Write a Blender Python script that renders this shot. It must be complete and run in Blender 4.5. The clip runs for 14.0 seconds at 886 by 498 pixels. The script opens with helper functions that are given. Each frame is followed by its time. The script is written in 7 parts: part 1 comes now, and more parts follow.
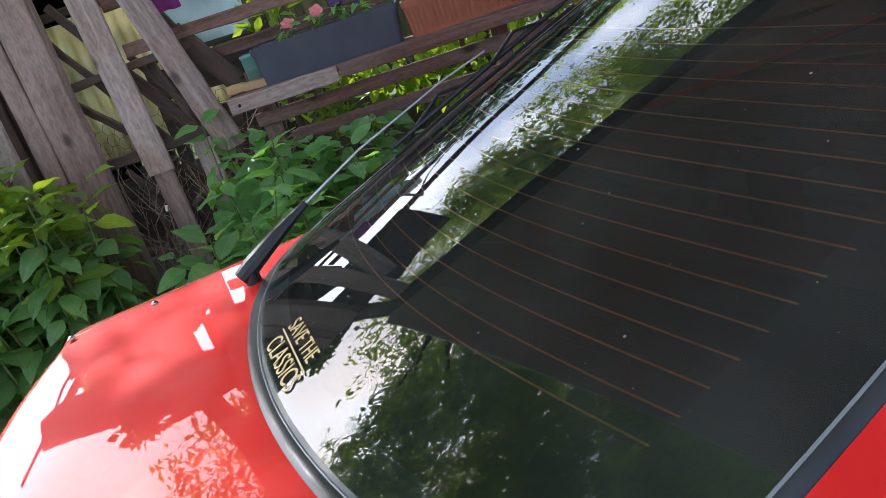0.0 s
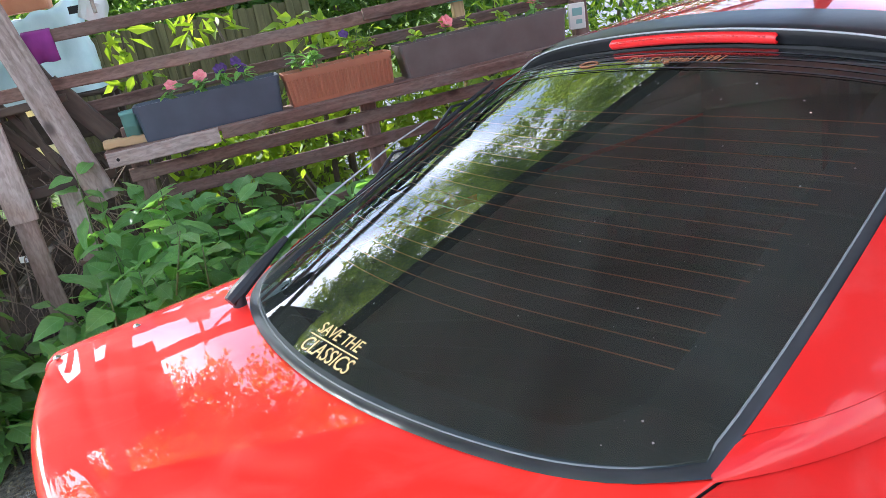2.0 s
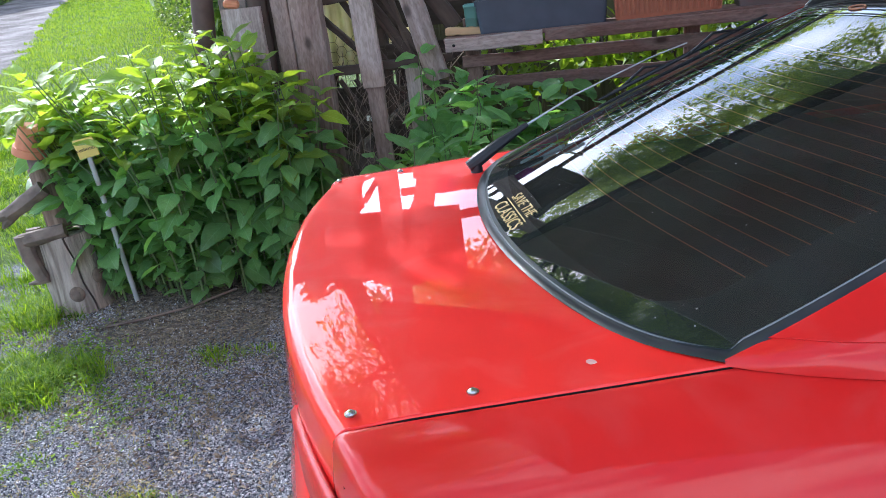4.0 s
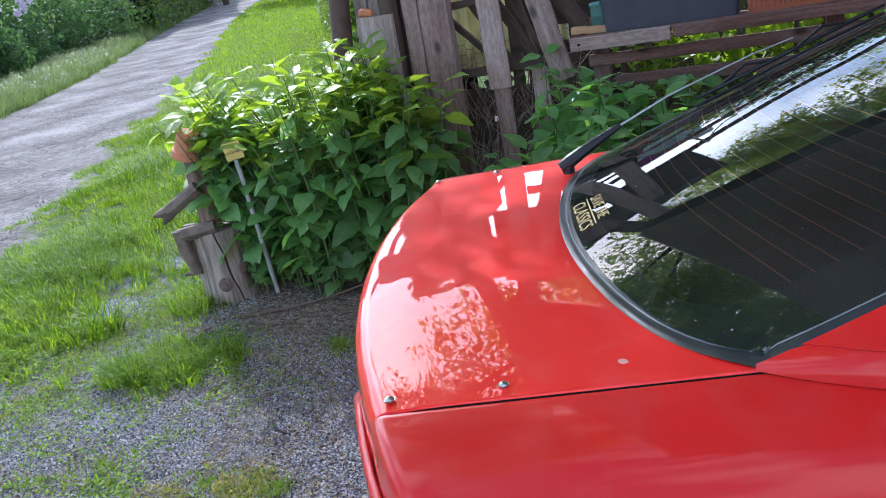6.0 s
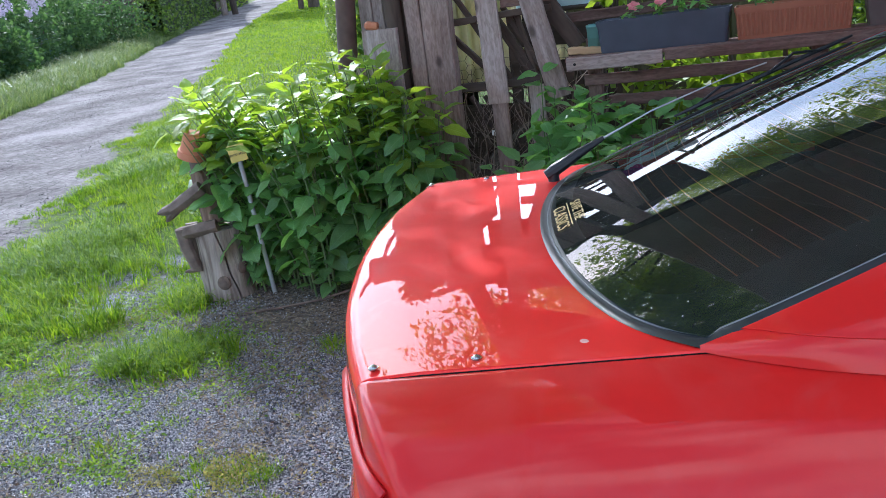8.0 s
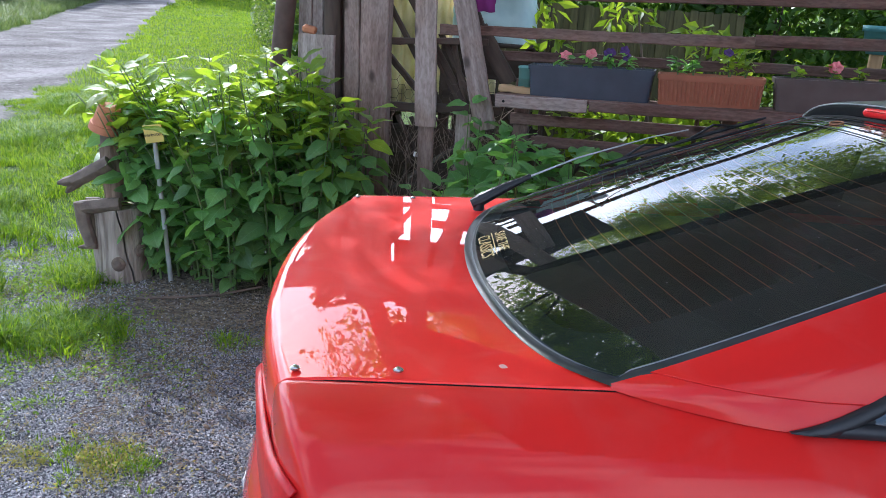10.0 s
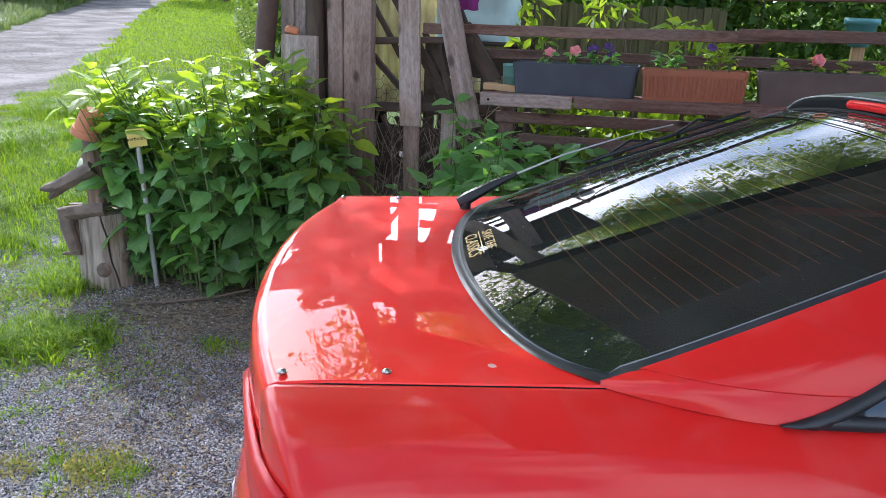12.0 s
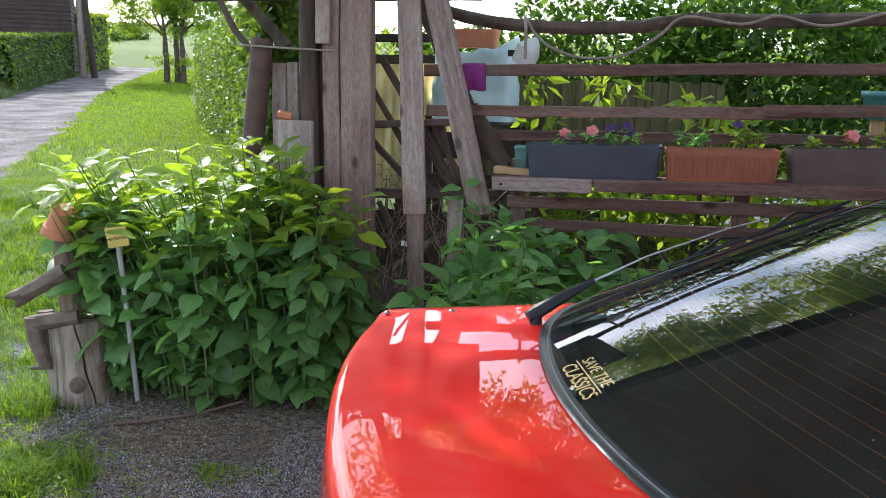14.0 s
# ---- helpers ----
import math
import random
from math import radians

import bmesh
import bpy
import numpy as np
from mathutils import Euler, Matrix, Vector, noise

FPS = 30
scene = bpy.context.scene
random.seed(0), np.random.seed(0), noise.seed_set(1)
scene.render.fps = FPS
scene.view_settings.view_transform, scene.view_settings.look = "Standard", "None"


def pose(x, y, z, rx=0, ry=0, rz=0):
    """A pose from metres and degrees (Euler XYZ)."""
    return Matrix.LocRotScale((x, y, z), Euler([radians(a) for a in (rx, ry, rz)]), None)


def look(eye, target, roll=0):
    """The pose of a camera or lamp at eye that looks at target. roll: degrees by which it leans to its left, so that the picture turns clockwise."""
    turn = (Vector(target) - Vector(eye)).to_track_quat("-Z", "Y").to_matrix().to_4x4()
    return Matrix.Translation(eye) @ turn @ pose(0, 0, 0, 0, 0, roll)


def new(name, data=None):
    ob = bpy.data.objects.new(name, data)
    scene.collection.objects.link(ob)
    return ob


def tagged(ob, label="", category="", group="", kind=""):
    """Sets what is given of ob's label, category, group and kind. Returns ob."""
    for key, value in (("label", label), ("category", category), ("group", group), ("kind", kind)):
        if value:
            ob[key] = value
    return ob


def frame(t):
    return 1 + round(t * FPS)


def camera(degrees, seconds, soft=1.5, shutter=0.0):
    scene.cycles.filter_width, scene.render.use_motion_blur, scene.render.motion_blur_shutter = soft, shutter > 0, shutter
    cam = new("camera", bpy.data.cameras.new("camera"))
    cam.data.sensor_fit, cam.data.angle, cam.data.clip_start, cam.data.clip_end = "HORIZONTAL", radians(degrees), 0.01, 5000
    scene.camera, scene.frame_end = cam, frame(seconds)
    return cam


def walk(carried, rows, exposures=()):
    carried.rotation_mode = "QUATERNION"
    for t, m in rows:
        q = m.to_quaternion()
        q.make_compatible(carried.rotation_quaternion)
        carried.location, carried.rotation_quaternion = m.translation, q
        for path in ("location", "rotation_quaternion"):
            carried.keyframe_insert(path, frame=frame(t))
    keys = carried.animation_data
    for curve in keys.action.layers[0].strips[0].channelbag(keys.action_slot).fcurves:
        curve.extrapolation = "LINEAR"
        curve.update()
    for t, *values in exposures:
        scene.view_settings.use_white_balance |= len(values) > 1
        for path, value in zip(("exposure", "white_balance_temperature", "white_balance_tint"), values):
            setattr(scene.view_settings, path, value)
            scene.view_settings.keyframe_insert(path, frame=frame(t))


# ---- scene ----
cam = camera(58.1, 14.0, soft=0.75)
PATH = [
    (0, (0.696, -3.303, 1.358), (0.574, -1.434, 0.656), -17.5),
    (0.5, (0.593, -3.266, 1.387), (0.591, -1.383, 0.712), -17.0),
    (1, (0.422, -3.365, 1.45), (0.733, -1.504, 0.789), -15.2),
    (1.5, (0.326, -3.475, 1.467), (0.761, -1.634, 0.818), -13.1),
    (2, (0.334, -3.556, 1.456), (0.769, -1.714, 0.81), -10.8),
    (2.5, (0.465, -3.682, 1.448), (0.38, -1.783, 0.827), -14.4),
    (3, (0.554, -3.763, 1.445), (0.32, -1.875, 0.83), -11.9),
    (3.5, (0.531, -3.808, 1.43), (0.247, -1.943, 0.765), -7.6),
    (4, (0.595, -3.846, 1.428), (0.174, -2.025, 0.717), -6.3),
    (4.2, (0.659, -3.85, 1.433), (0.023, -2.086, 0.738), -7.8),
    (6.3, (0.765, -3.864, 1.432), (-0.036, -2.155, 0.772), -9.8),
    (6.5, (0.754, -3.888, 1.432), (-0.043, -2.173, 0.783), -10.2),
    (7, (0.747, -3.966, 1.441), (-0.048, -2.247, 0.802), -9.3),
    (7.5, (0.763, -4.009, 1.448), (-0.026, -2.28, 0.825), -7.8),
    (8, (0.834, -3.973, 1.426), (0.046, -2.245, 0.799), -7.2),
    (8.5, (0.824, -3.992, 1.437), (0.043, -2.255, 0.824), -6.3),
    (9, (0.781, -4.027, 1.432), (0.143, -2.232, 0.821), 0.8),
    (9.2, (0.781, -4.033, 1.433), (0.184, -2.222, 0.828), 2.7),
    (11.3, (0.792, -4.008, 1.432), (0.295, -2.159, 0.852), 2.4),
    (11.5, (0.789, -4.007, 1.428), (0.283, -2.162, 0.843), 2.4),
    (12, (0.785, -4.017, 1.431), (0.268, -2.177, 0.841), 2.4),
    (12.5, (0.776, -3.997, 1.428), (0.251, -2.162, 0.832), 2.1),
    (13, (0.749, -3.957, 1.423), (0.22, -2.122, 0.828), 0.5),
    (13.5, (0.624, -3.795, 1.387), (0.187, -1.922, 0.838), 0.9),
    (14, (0.449, -3.746, 1.441), (0.015, -1.837, 1.029), 1.3),
]
EXPOSURES = [(0.0, 1.3, 5950, 13), (0.5, 1.9, 6050, 13), (1.0, 2.05, 6050, 13), (2.5, 2.0, 5800, 13), (3.2, 1.72, 5650, 13), (4.0, 1.5, 5600, 13), (6.5, 1.2, 5450, 13),
             (9.0, 1.2, 5500, 13), (11.5, 1.36, 5780, 13), (13.0, 1.42, 5880, 13), (13.5, 1.5, 5880, 13), (14.0, 1.25, 6050, 13)]
walk(cam, [(t, look(eye, target, roll)) for t, eye, target, roll in PATH], EXPOSURES)
SKY_STRENGTH, SUN_STRENGTH = 0.15, 2.8

# ---- world, sun, exposure ----
SUN_DIR = Vector((-0.66, 0.75, 0.72)).normalized()      # towards the sun
world = bpy.data.worlds.new("world")
scene.world = world
world.use_nodes = True
wn = world.node_tree
sky = wn.nodes.new("ShaderNodeTexSky")
sky.sky_type = "NISHITA"
sky.sun_disc = False
sky.sun_elevation = math.asin(SUN_DIR.z)
sky.sun_rotation = math.atan2(SUN_DIR.x, SUN_DIR.y)
sky.air_density, sky.dust_density, sky.ozone_density = 1.0, 1.6, 1.0
# soft broken cloud over the clear sky
tc = wn.nodes.new("ShaderNodeTexCoord")
cl = wn.nodes.new("ShaderNodeTexNoise")
cl.inputs["Scale"].default_value, cl.inputs["Detail"].default_value = 3.0, 9.0
ramp = wn.nodes.new("ShaderNodeValToRGB")
ramp.color_ramp.elements[0].position, ramp.color_ramp.elements[1].position = 0.47, 0.60
mixc = wn.nodes.new("ShaderNodeMix")
mixc.data_type = "RGBA"
# clouds scatter more light forward, round the sun
sd = wn.nodes.new("ShaderNodeVectorMath")
sd.operation = "DOT_PRODUCT"
sd.inputs[1].default_value = SUN_DIR
wn.links.new(tc.outputs["Generated"], sd.inputs[0])


def wmath(op, a, b):
    n = wn.nodes.new("ShaderNodeMath")
    n.operation = op
    wn.links.new(a, n.inputs[0])
    n.inputs[1].default_value = b
    return n.outputs[0]


glow = wmath("ADD", wmath("MULTIPLY", wmath("POWER", wmath("MAXIMUM", sd.outputs["Value"], 0.0), 6.0), 17.0), 7.0)
cs = wn.nodes.new("ShaderNodeVectorMath")
cs.operation = "SCALE"
cs.inputs[0].default_value = (1.0, 1.02, 1.06)
wn.links.new(glow, cs.inputs["Scale"])
wn.links.new(cs.outputs[0], mixc.inputs["B"])
wn.links.new(tc.outputs["Generated"], cl.inputs["Vector"])
wn.links.new(cl.outputs["Fac"], ramp.inputs["Fac"])
wn.links.new(ramp.outputs["Color"], mixc.inputs["Factor"])
wn.links.new(sky.outputs["Color"], mixc.inputs["A"])
wn.links.new(mixc.outputs["Result"], wn.nodes["Background"].inputs["Color"])
wn.nodes["Background"].inputs["Strength"].default_value = SKY_STRENGTH

sun = new("sun", bpy.data.lights.new("sun", "SUN"))
sun.data.energy, sun.data.angle, sun.data.color = SUN_STRENGTH, radians(0.6), (1.0, 0.96, 0.89)
sun.matrix_world = look(SUN_DIR * 30, (0, 0, 0))


# ---- materials ----
def mat(name, c1, c2=None, scale=8.0, rough=0.6, bump=0.0, bscale=None, metal=0.0, coat=0.0, stretch=(1, 1, 1), vary=0.0,
        translucent=None, spec=0.5, detail=5.0, c3=None, space="Object"):
    """Principled surface with colour broken at two scales, fine relief, and a shift from piece to piece."""
    m = bpy.data.materials.new(name)
    m.use_nodes = True
    nt = m.node_tree
    N, L = nt.nodes, nt.links
    b = N["Principled BSDF"]
    b.inputs["Roughness"].default_value, b.inputs["Metallic"].default_value = rough, metal
    b.inputs["Coat Weight"].default_value, b.inputs["Coat Roughness"].default_value = coat, 0.02
    b.inputs["Specular IOR Level"].default_value = spec
    c2 = c2 or c1
    coord = N.new("ShaderNodeTexCoord")
    mp = N.new("ShaderNodeMapping")
    mp.inputs["Scale"].default_value = stretch
    L.new(coord.outputs[space], mp.inputs["Vector"])
    n1, n2 = N.new("ShaderNodeTexNoise"), N.new("ShaderNodeTexNoise")
    n1.inputs["Scale"].default_value, n1.inputs["Detail"].default_value = scale, detail
    n2.inputs["Scale"].default_value, n2.inputs["Detail"].default_value = scale * 0.17, 3.0
    oi = N.new("ShaderNodeObjectInfo")
    if vary:
        off = N.new("ShaderNodeVectorMath")
        off.operation = "MULTIPLY_ADD"
        cx = N.new("ShaderNodeCombineXYZ")
        L.new(oi.outputs["Random"], cx.inputs[0])
        L.new(oi.outputs["Random"], cx.inputs[1])
        off.inputs[1].default_value = (37, 53, 0)
        L.new(cx.outputs[0], off.inputs[0])
        L.new(mp.outputs[0], off.inputs[2])
        src = off.outputs[0]
    else:
        src = mp.outputs[0]
    for n in (n1, n2):
        L.new(src, n.inputs["Vector"])
    r1 = N.new("ShaderNodeValToRGB")
    r1.color_ramp.elements[0].color, r1.color_ramp.elements[1].color = (*c1, 1), (*c2, 1)
    r1.color_ramp.elements[0].position, r1.color_ramp.elements[1].position = 0.33, 0.67
    L.new(n1.outputs["Fac"], r1.inputs["Fac"])
    mx = N.new("ShaderNodeMix")
    mx.data_type = "RGBA"
    k = N.new("ShaderNodeMapRange")
    k.inputs["From Min"].default_value, k.inputs["From Max"].default_value = 0.45, 0.75
    k.inputs["To Max"].default_value = 0.65
    L.new(n2.outputs["Fac"], k.inputs["Value"])
    L.new(k.outputs[0], mx.inputs["Factor"])
    L.new(r1.outputs["Color"], mx.inputs["A"])
    mx.inputs["B"].default_value = (*(c3 or tuple(0.5 * (a + q) * 0.8 for a, q in zip(c1, c2))), 1)
    out = mx.outputs["Result"]
    if vary:
        hs = N.new("ShaderNodeHueSaturation")
        vr = N.new("ShaderNodeMapRange")
        vr.inputs["To Min"].default_value, vr.inputs["To Max"].default_value = 1 - vary, 1 + vary
        L.new(oi.outputs["Random"], vr.inputs["Value"])
        L.new(vr.outputs[0], hs.inputs["Value"])
        L.new(out, hs.inputs["Color"])
        out = hs.outputs["Color"]
    L.new(out, b.inputs["Base Color"])
    if bump:
        bp = N.new("ShaderNodeBump")
        bp.inputs["Strength"].default_value, bp.inputs["Distance"].default_value = bump, 0.01
        nb = n1
        if bscale:
            nb = N.new("ShaderNodeTexNoise")
            nb.inputs["Scale"].default_value, nb.inputs["Detail"].default_value = bscale, 6.0
            L.new(src, nb.inputs["Vector"])
        L.new(nb.outputs["Fac"], bp.inputs["Height"])
        L.new(bp.outputs[0], b.inputs["Normal"])
    if translucent:
        tr = N.new("ShaderNodeBsdfTranslucent")
        tm = N.new("ShaderNodeMix")
        tm.data_type, tm.blend_type = "RGBA", "MULTIPLY"
        tm.inputs["Factor"].default_value = 1.0
        L.new(out, tm.inputs["A"])
        tm.inputs["B"].default_value = (*translucent, 1)
        L.new(tm.outputs["Result"], tr.inputs["Color"])
        ms = N.new("ShaderNodeMixShader")
        ms.inputs[0].default_value = 0.42
        L.new(b.outputs[0], ms.inputs[1])
        L.new(tr.outputs[0], ms.inputs[2])
        L.new(ms.outputs[0], N["Material Output"].inputs["Surface"])
    return m


PAINT = mat("red_paint", (0.82, 0.021, 0.013), (0.77, 0.017, 0.010), 3.0, rough=0.55, coat=1.0, c3=(0.81, 0.030, 0.025), spec=0.1)
# rougher worn coat; the red is darkened for the dimmer light on the sides
PAINT2 = mat("worn_shaded_red", (0.60, 0.013, 0.010), (0.54, 0.010, 0.008), 2.0, rough=0.5, coat=1.0, c3=(0.60, 0.020, 0.018), spec=0.15)
for pm in (PAINT, PAINT2):
    # faint unevenness of the clear coat
    nt_ = pm.node_tree
    pb, nz, tc_, bu = nt_.nodes["Principled BSDF"], nt_.nodes.new("ShaderNodeTexNoise"), nt_.nodes.new("ShaderNodeTexCoord"), nt_.nodes.new("ShaderNodeBump")
    nz.inputs["Scale"].default_value, nz.inputs["Detail"].default_value = 16.0, 3.0
    bu.inputs["Strength"].default_value, bu.inputs["Distance"].default_value = 0.006, 0.01
    nt_.links.new(tc_.outputs["Object"], nz.inputs["Vector"])
    nt_.links.new(nz.outputs["Fac"], bu.inputs["Height"])
    nt_.links.new(bu.outputs[0], pb.inputs["Coat Normal"])
    # patches of dust and polish
    n2_, mr_ = nt_.nodes.new("ShaderNodeTexNoise"), nt_.nodes.new("ShaderNodeMapRange")
    n2_.inputs["Scale"].default_value, n2_.inputs["Detail"].default_value = 5.0, 7.0
    mr_.inputs["From Min"].default_value, mr_.inputs["From Max"].default_value = 0.42, 0.72
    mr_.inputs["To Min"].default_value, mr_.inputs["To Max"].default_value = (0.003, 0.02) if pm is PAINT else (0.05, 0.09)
    nt_.links.new(tc_.outputs["Object"], n2_.inputs["Vector"])
    nt_.links.new(n2_.outputs["Fac"], mr_.inputs["Value"])
    nt_.links.new(mr_.outputs[0], pb.inputs["Coat Roughness"])
    # pale smears of old polish
    n3_, m3_, hz_ = nt_.nodes.new("ShaderNodeTexNoise"), nt_.nodes.new("ShaderNodeMapRange"), nt_.nodes.new("ShaderNodeMix")
    n3_.inputs["Scale"].default_value, n3_.inputs["Detail"].default_value, n3_.inputs["Distortion"].default_value = 8.0, 9.0, 0.8
    m3_.inputs["From Min"].default_value, m3_.inputs["From Max"].default_value, m3_.inputs["To Max"].default_value = 0.48, 0.78, 0.55
    hz_.data_type = "RGBA"
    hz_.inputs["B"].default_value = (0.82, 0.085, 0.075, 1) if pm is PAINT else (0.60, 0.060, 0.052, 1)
    old_ = pb.inputs["Base Color"].links[0].from_socket
    nt_.links.new(tc_.outputs["Object"], n3_.inputs["Vector"])
    nt_.links.new(n3_.outputs["Fac"], m3_.inputs["Value"])
    nt_.links.new(m3_.outputs[0], hz_.inputs["Factor"])
    nt_.links.new(old_, hz_.inputs["A"])
    nt_.links.new(hz_.outputs["Result"], pb.inputs["Base Color"])
    pb.inputs["Coat IOR"].default_value = 1.36 if pm is PAINT else 1.34
BLACK = mat("black_plastic", (0.012, 0.013, 0.015), (0.02, 0.021, 0.024), 30, rough=0.45, bump=0.05)
RUBBER = mat("rubber_seal", (0.022, 0.024, 0.027), (0.042, 0.045, 0.049), 14, rough=0.28, bump=0.03, spec=0.5)
GAP = mat("dark_gap", (0.004, 0.004, 0.004), rough=0.9)
INNER = mat("dark_trim", (0.012, 0.012, 0.013), (0.02, 0.02, 0.02), 10, rough=0.8)
FRIT = mat("glass_frit", (0.022, 0.033, 0.038), (0.032, 0.044, 0.050), 10, rough=0.35)
WIRE = mat("heater_wire", (0.60, 0.20, 0.095), (0.66, 0.25, 0.12), 50, rough=0.5)
GOLD = mat("gold_lettering", (0.62, 0.46, 0.18), (0.72, 0.55, 0.24), 60, rough=0.45)
DUST = mat("dust_specks", (0.45, 0.45, 0.42), rough=0.9)
STEEL = mat("steel", (0.5, 0.5, 0.48), (0.38, 0.37, 0.35), 40, rough=0.25, metal=1.0)
TYRE = mat("tyre", (0.015, 0.015, 0.016), (0.03, 0.03, 0.03), 20, rough=0.85)
ALLOY = mat("alloy", (0.45, 0.46, 0.47), (0.4, 0.4, 0.42), 12, rough=0.35, metal=0.9)
LAMP = mat("red_lens", (0.62, 0.01, 0.013), (0.5, 0.008, 0.01), 80, rough=0.4, coat=0.15)
LAMPLIT = mat("red_lens_bright", (0.92, 0.02, 0.022), (0.84, 0.012, 0.015), 90, rough=0.35, coat=0.25)
PLATE = mat("white_plate", (0.75, 0.75, 0.72), (0.66, 0.66, 0.64), 12, rough=0.4)

def timber(name, c1, c2, stain, vary=0.18):
    """Weathered timber: grain along the board, stains, knots, fine pores; each board its own."""
    m = bpy.data.materials.new(name)
    m.use_nodes = True
    N, L = m.node_tree.nodes, m.node_tree.links
    b = N["Principled BSDF"]
    b.inputs["Roughness"].default_value, b.inputs["Specular IOR Level"].default_value = 0.88, 0.3
    tc_, oi, off = N.new("ShaderNodeTexCoord"), N.new("ShaderNodeObjectInfo"), N.new("ShaderNodeVectorMath")
    cx = N.new("ShaderNodeCombineXYZ")
    for i in range(3):
        L.new(oi.outputs["Random"], cx.inputs[i])
    off.operation = "MULTIPLY_ADD"
    off.inputs[1].default_value = (31, 47, 23)
    L.new(cx.outputs[0], off.inputs[0])
    L.new(tc_.outputs["Object"], off.inputs[2])

    def tex(stretch, scale, detail, kind="ShaderNodeTexNoise"):
        mp, t = N.new("ShaderNodeMapping"), N.new(kind)
        mp.inputs["Scale"].default_value = stretch
        L.new(off.outputs[0], mp.inputs["Vector"])
        L.new(mp.outputs[0], t.inputs["Vector"])
        t.inputs["Scale"].default_value = scale
        if kind == "ShaderNodeTexNoise":
            t.inputs["Detail"].default_value, t.inputs["Distortion"].default_value = detail, 0.6
        return t.outputs["Fac" if kind == "ShaderNodeTexNoise" else "Distance"]

    def ramp_(fac, p0, k0, p1, k1):
        r = N.new("ShaderNodeValToRGB")
        e = r.color_ramp.elements
        e[0].position, e[0].color, e[1].position, e[1].color = p0, (*k0, 1), p1, (*k1, 1)
        L.new(fac, r.inputs["Fac"])
        return r.outputs["Color"]

    def mix_(blend, f, a, c):
        x = N.new("ShaderNodeMix")
        x.data_type, x.blend_type = "RGBA", blend
        for sock, v in ((x.inputs["Factor"], f), (x.inputs["A"], a), (x.inputs["B"], c)):
            if isinstance(v, (int, float)):
                sock.default_value = v
            elif isinstance(v, tuple):
                sock.default_value = (*v, 1)
            else:
                L.new(v, sock)
        return x.outputs["Result"]

    grain = tex((1, 1, 0.05), 34, 6)
    col = ramp_(grain, 0.32, c1, 0.68, c2)
    col = mix_("MIX", ramp_(tex((1, 1, 0.4), 7, 6), 0.47, (0, 0, 0), 0.66, (0.8, 0.8, 0.8)), col, stain)
    col = mix_("MULTIPLY", 0.8, col, ramp_(tex((1, 1, 0.3), 95, 4), 0.36, (0.74, 0.72, 0.70), 0.6, (1.10, 1.10, 1.10)))
    col = mix_("MIX", ramp_(tex((1, 1, 0.55), 6.5, 0, "ShaderNodeTexVoronoi"), 0.06, (0.85, 0.85, 0.85), 0.15, (0, 0, 0)), col, tuple(0.32 * v for v in c1))
    hs, vr = N.new("ShaderNodeHueSaturation"), N.new("ShaderNodeMapRange")
    vr.inputs["To Min"].default_value, vr.inputs["To Max"].default_value = 1 - vary, 1 + vary
    L.new(oi.outputs["Random"], vr.inputs["Value"])
    L.new(vr.outputs[0], hs.inputs["Value"])
    L.new(col, hs.inputs["Color"])
    L.new(hs.outputs["Color"], b.inputs["Base Color"])
    bp = N.new("ShaderNodeBump")
    bp.inputs["Strength"].default_value, bp.inputs["Distance"].default_value = 0.5, 0.006
    L.new(grain, bp.inputs["Height"])
    L.new(bp.outputs[0], b.inputs["Normal"])
    return m


WOOD = timber("weathered_wood", (0.225, 0.155, 0.130), (0.41, 0.305, 0.262), (0.36, 0.285, 0.252))
WOODH = timber("weathered_rail", (0.098, 0.055, 0.043), (0.200, 0.124, 0.100), (0.165, 0.122, 0.106))
WOODG = timber("grey_board", (0.225, 0.178, 0.158), (0.39, 0.325, 0.298), (0.27, 0.195, 0.160))
WOODD = mat("dark_wood", (0.040, 0.028, 0.021), (0.088, 0.063, 0.048), 7, rough=0.9, bump=0.5, stretch=(4, 4, 0.8), vary=0.2)
FRESH = mat("pale_wood", (0.42, 0.27, 0.13), (0.52, 0.35, 0.19), 6, rough=0.7, bump=0.2, stretch=(9, 9, 0.8), vary=0.1)
BARK = mat("bark", (0.05, 0.038, 0.028), (0.14, 0.105, 0.08), 14, rough=0.95, bump=0.9, stretch=(1, 1, 0.35))
LOG = mat("bare_log", (0.155, 0.122, 0.096), (0.43, 0.365, 0.305), 9, rough=0.85, bump=0.7, bscale=22, stretch=(5, 5, 0.5))
LOGD = mat("bark_branch", (0.095, 0.072, 0.056), (0.195, 0.150, 0.118), 14, rough=0.9, bump=0.7, bscale=40)
RUST = mat("brown_pipe", (0.075, 0.042, 0.036), (0.12, 0.075, 0.06), 18, rough=0.75, bump=0.2)
TERRA = mat("terracotta", (0.48, 0.17, 0.085), (0.56, 0.23, 0.12), 18, rough=0.75, bump=0.1)
TERRAP = mat("terracotta_plastic", (0.28, 0.092, 0.045), (0.34, 0.12, 0.06), 12, rough=0.55, vary=0.05)
ANTHRA = mat("anthracite_plastic", (0.030, 0.041, 0.062), (0.046, 0.060, 0.084), 9, rough=0.55, vary=0.05)
BROWNP = mat("brown_plastic", (0.085, 0.062, 0.056), (0.12, 0.092, 0.082), 9, rough=0.6, vary=0.05)
SOIL = mat("soil", (0.025, 0.018, 0.013), (0.06, 0.045, 0.032), 60, rough=1.0, bump=0.8)
ZINC = mat("galvanised_pole", (0.36, 0.38, 0.39), (0.46, 0.48, 0.48), 20, rough=0.55, metal=0.3)
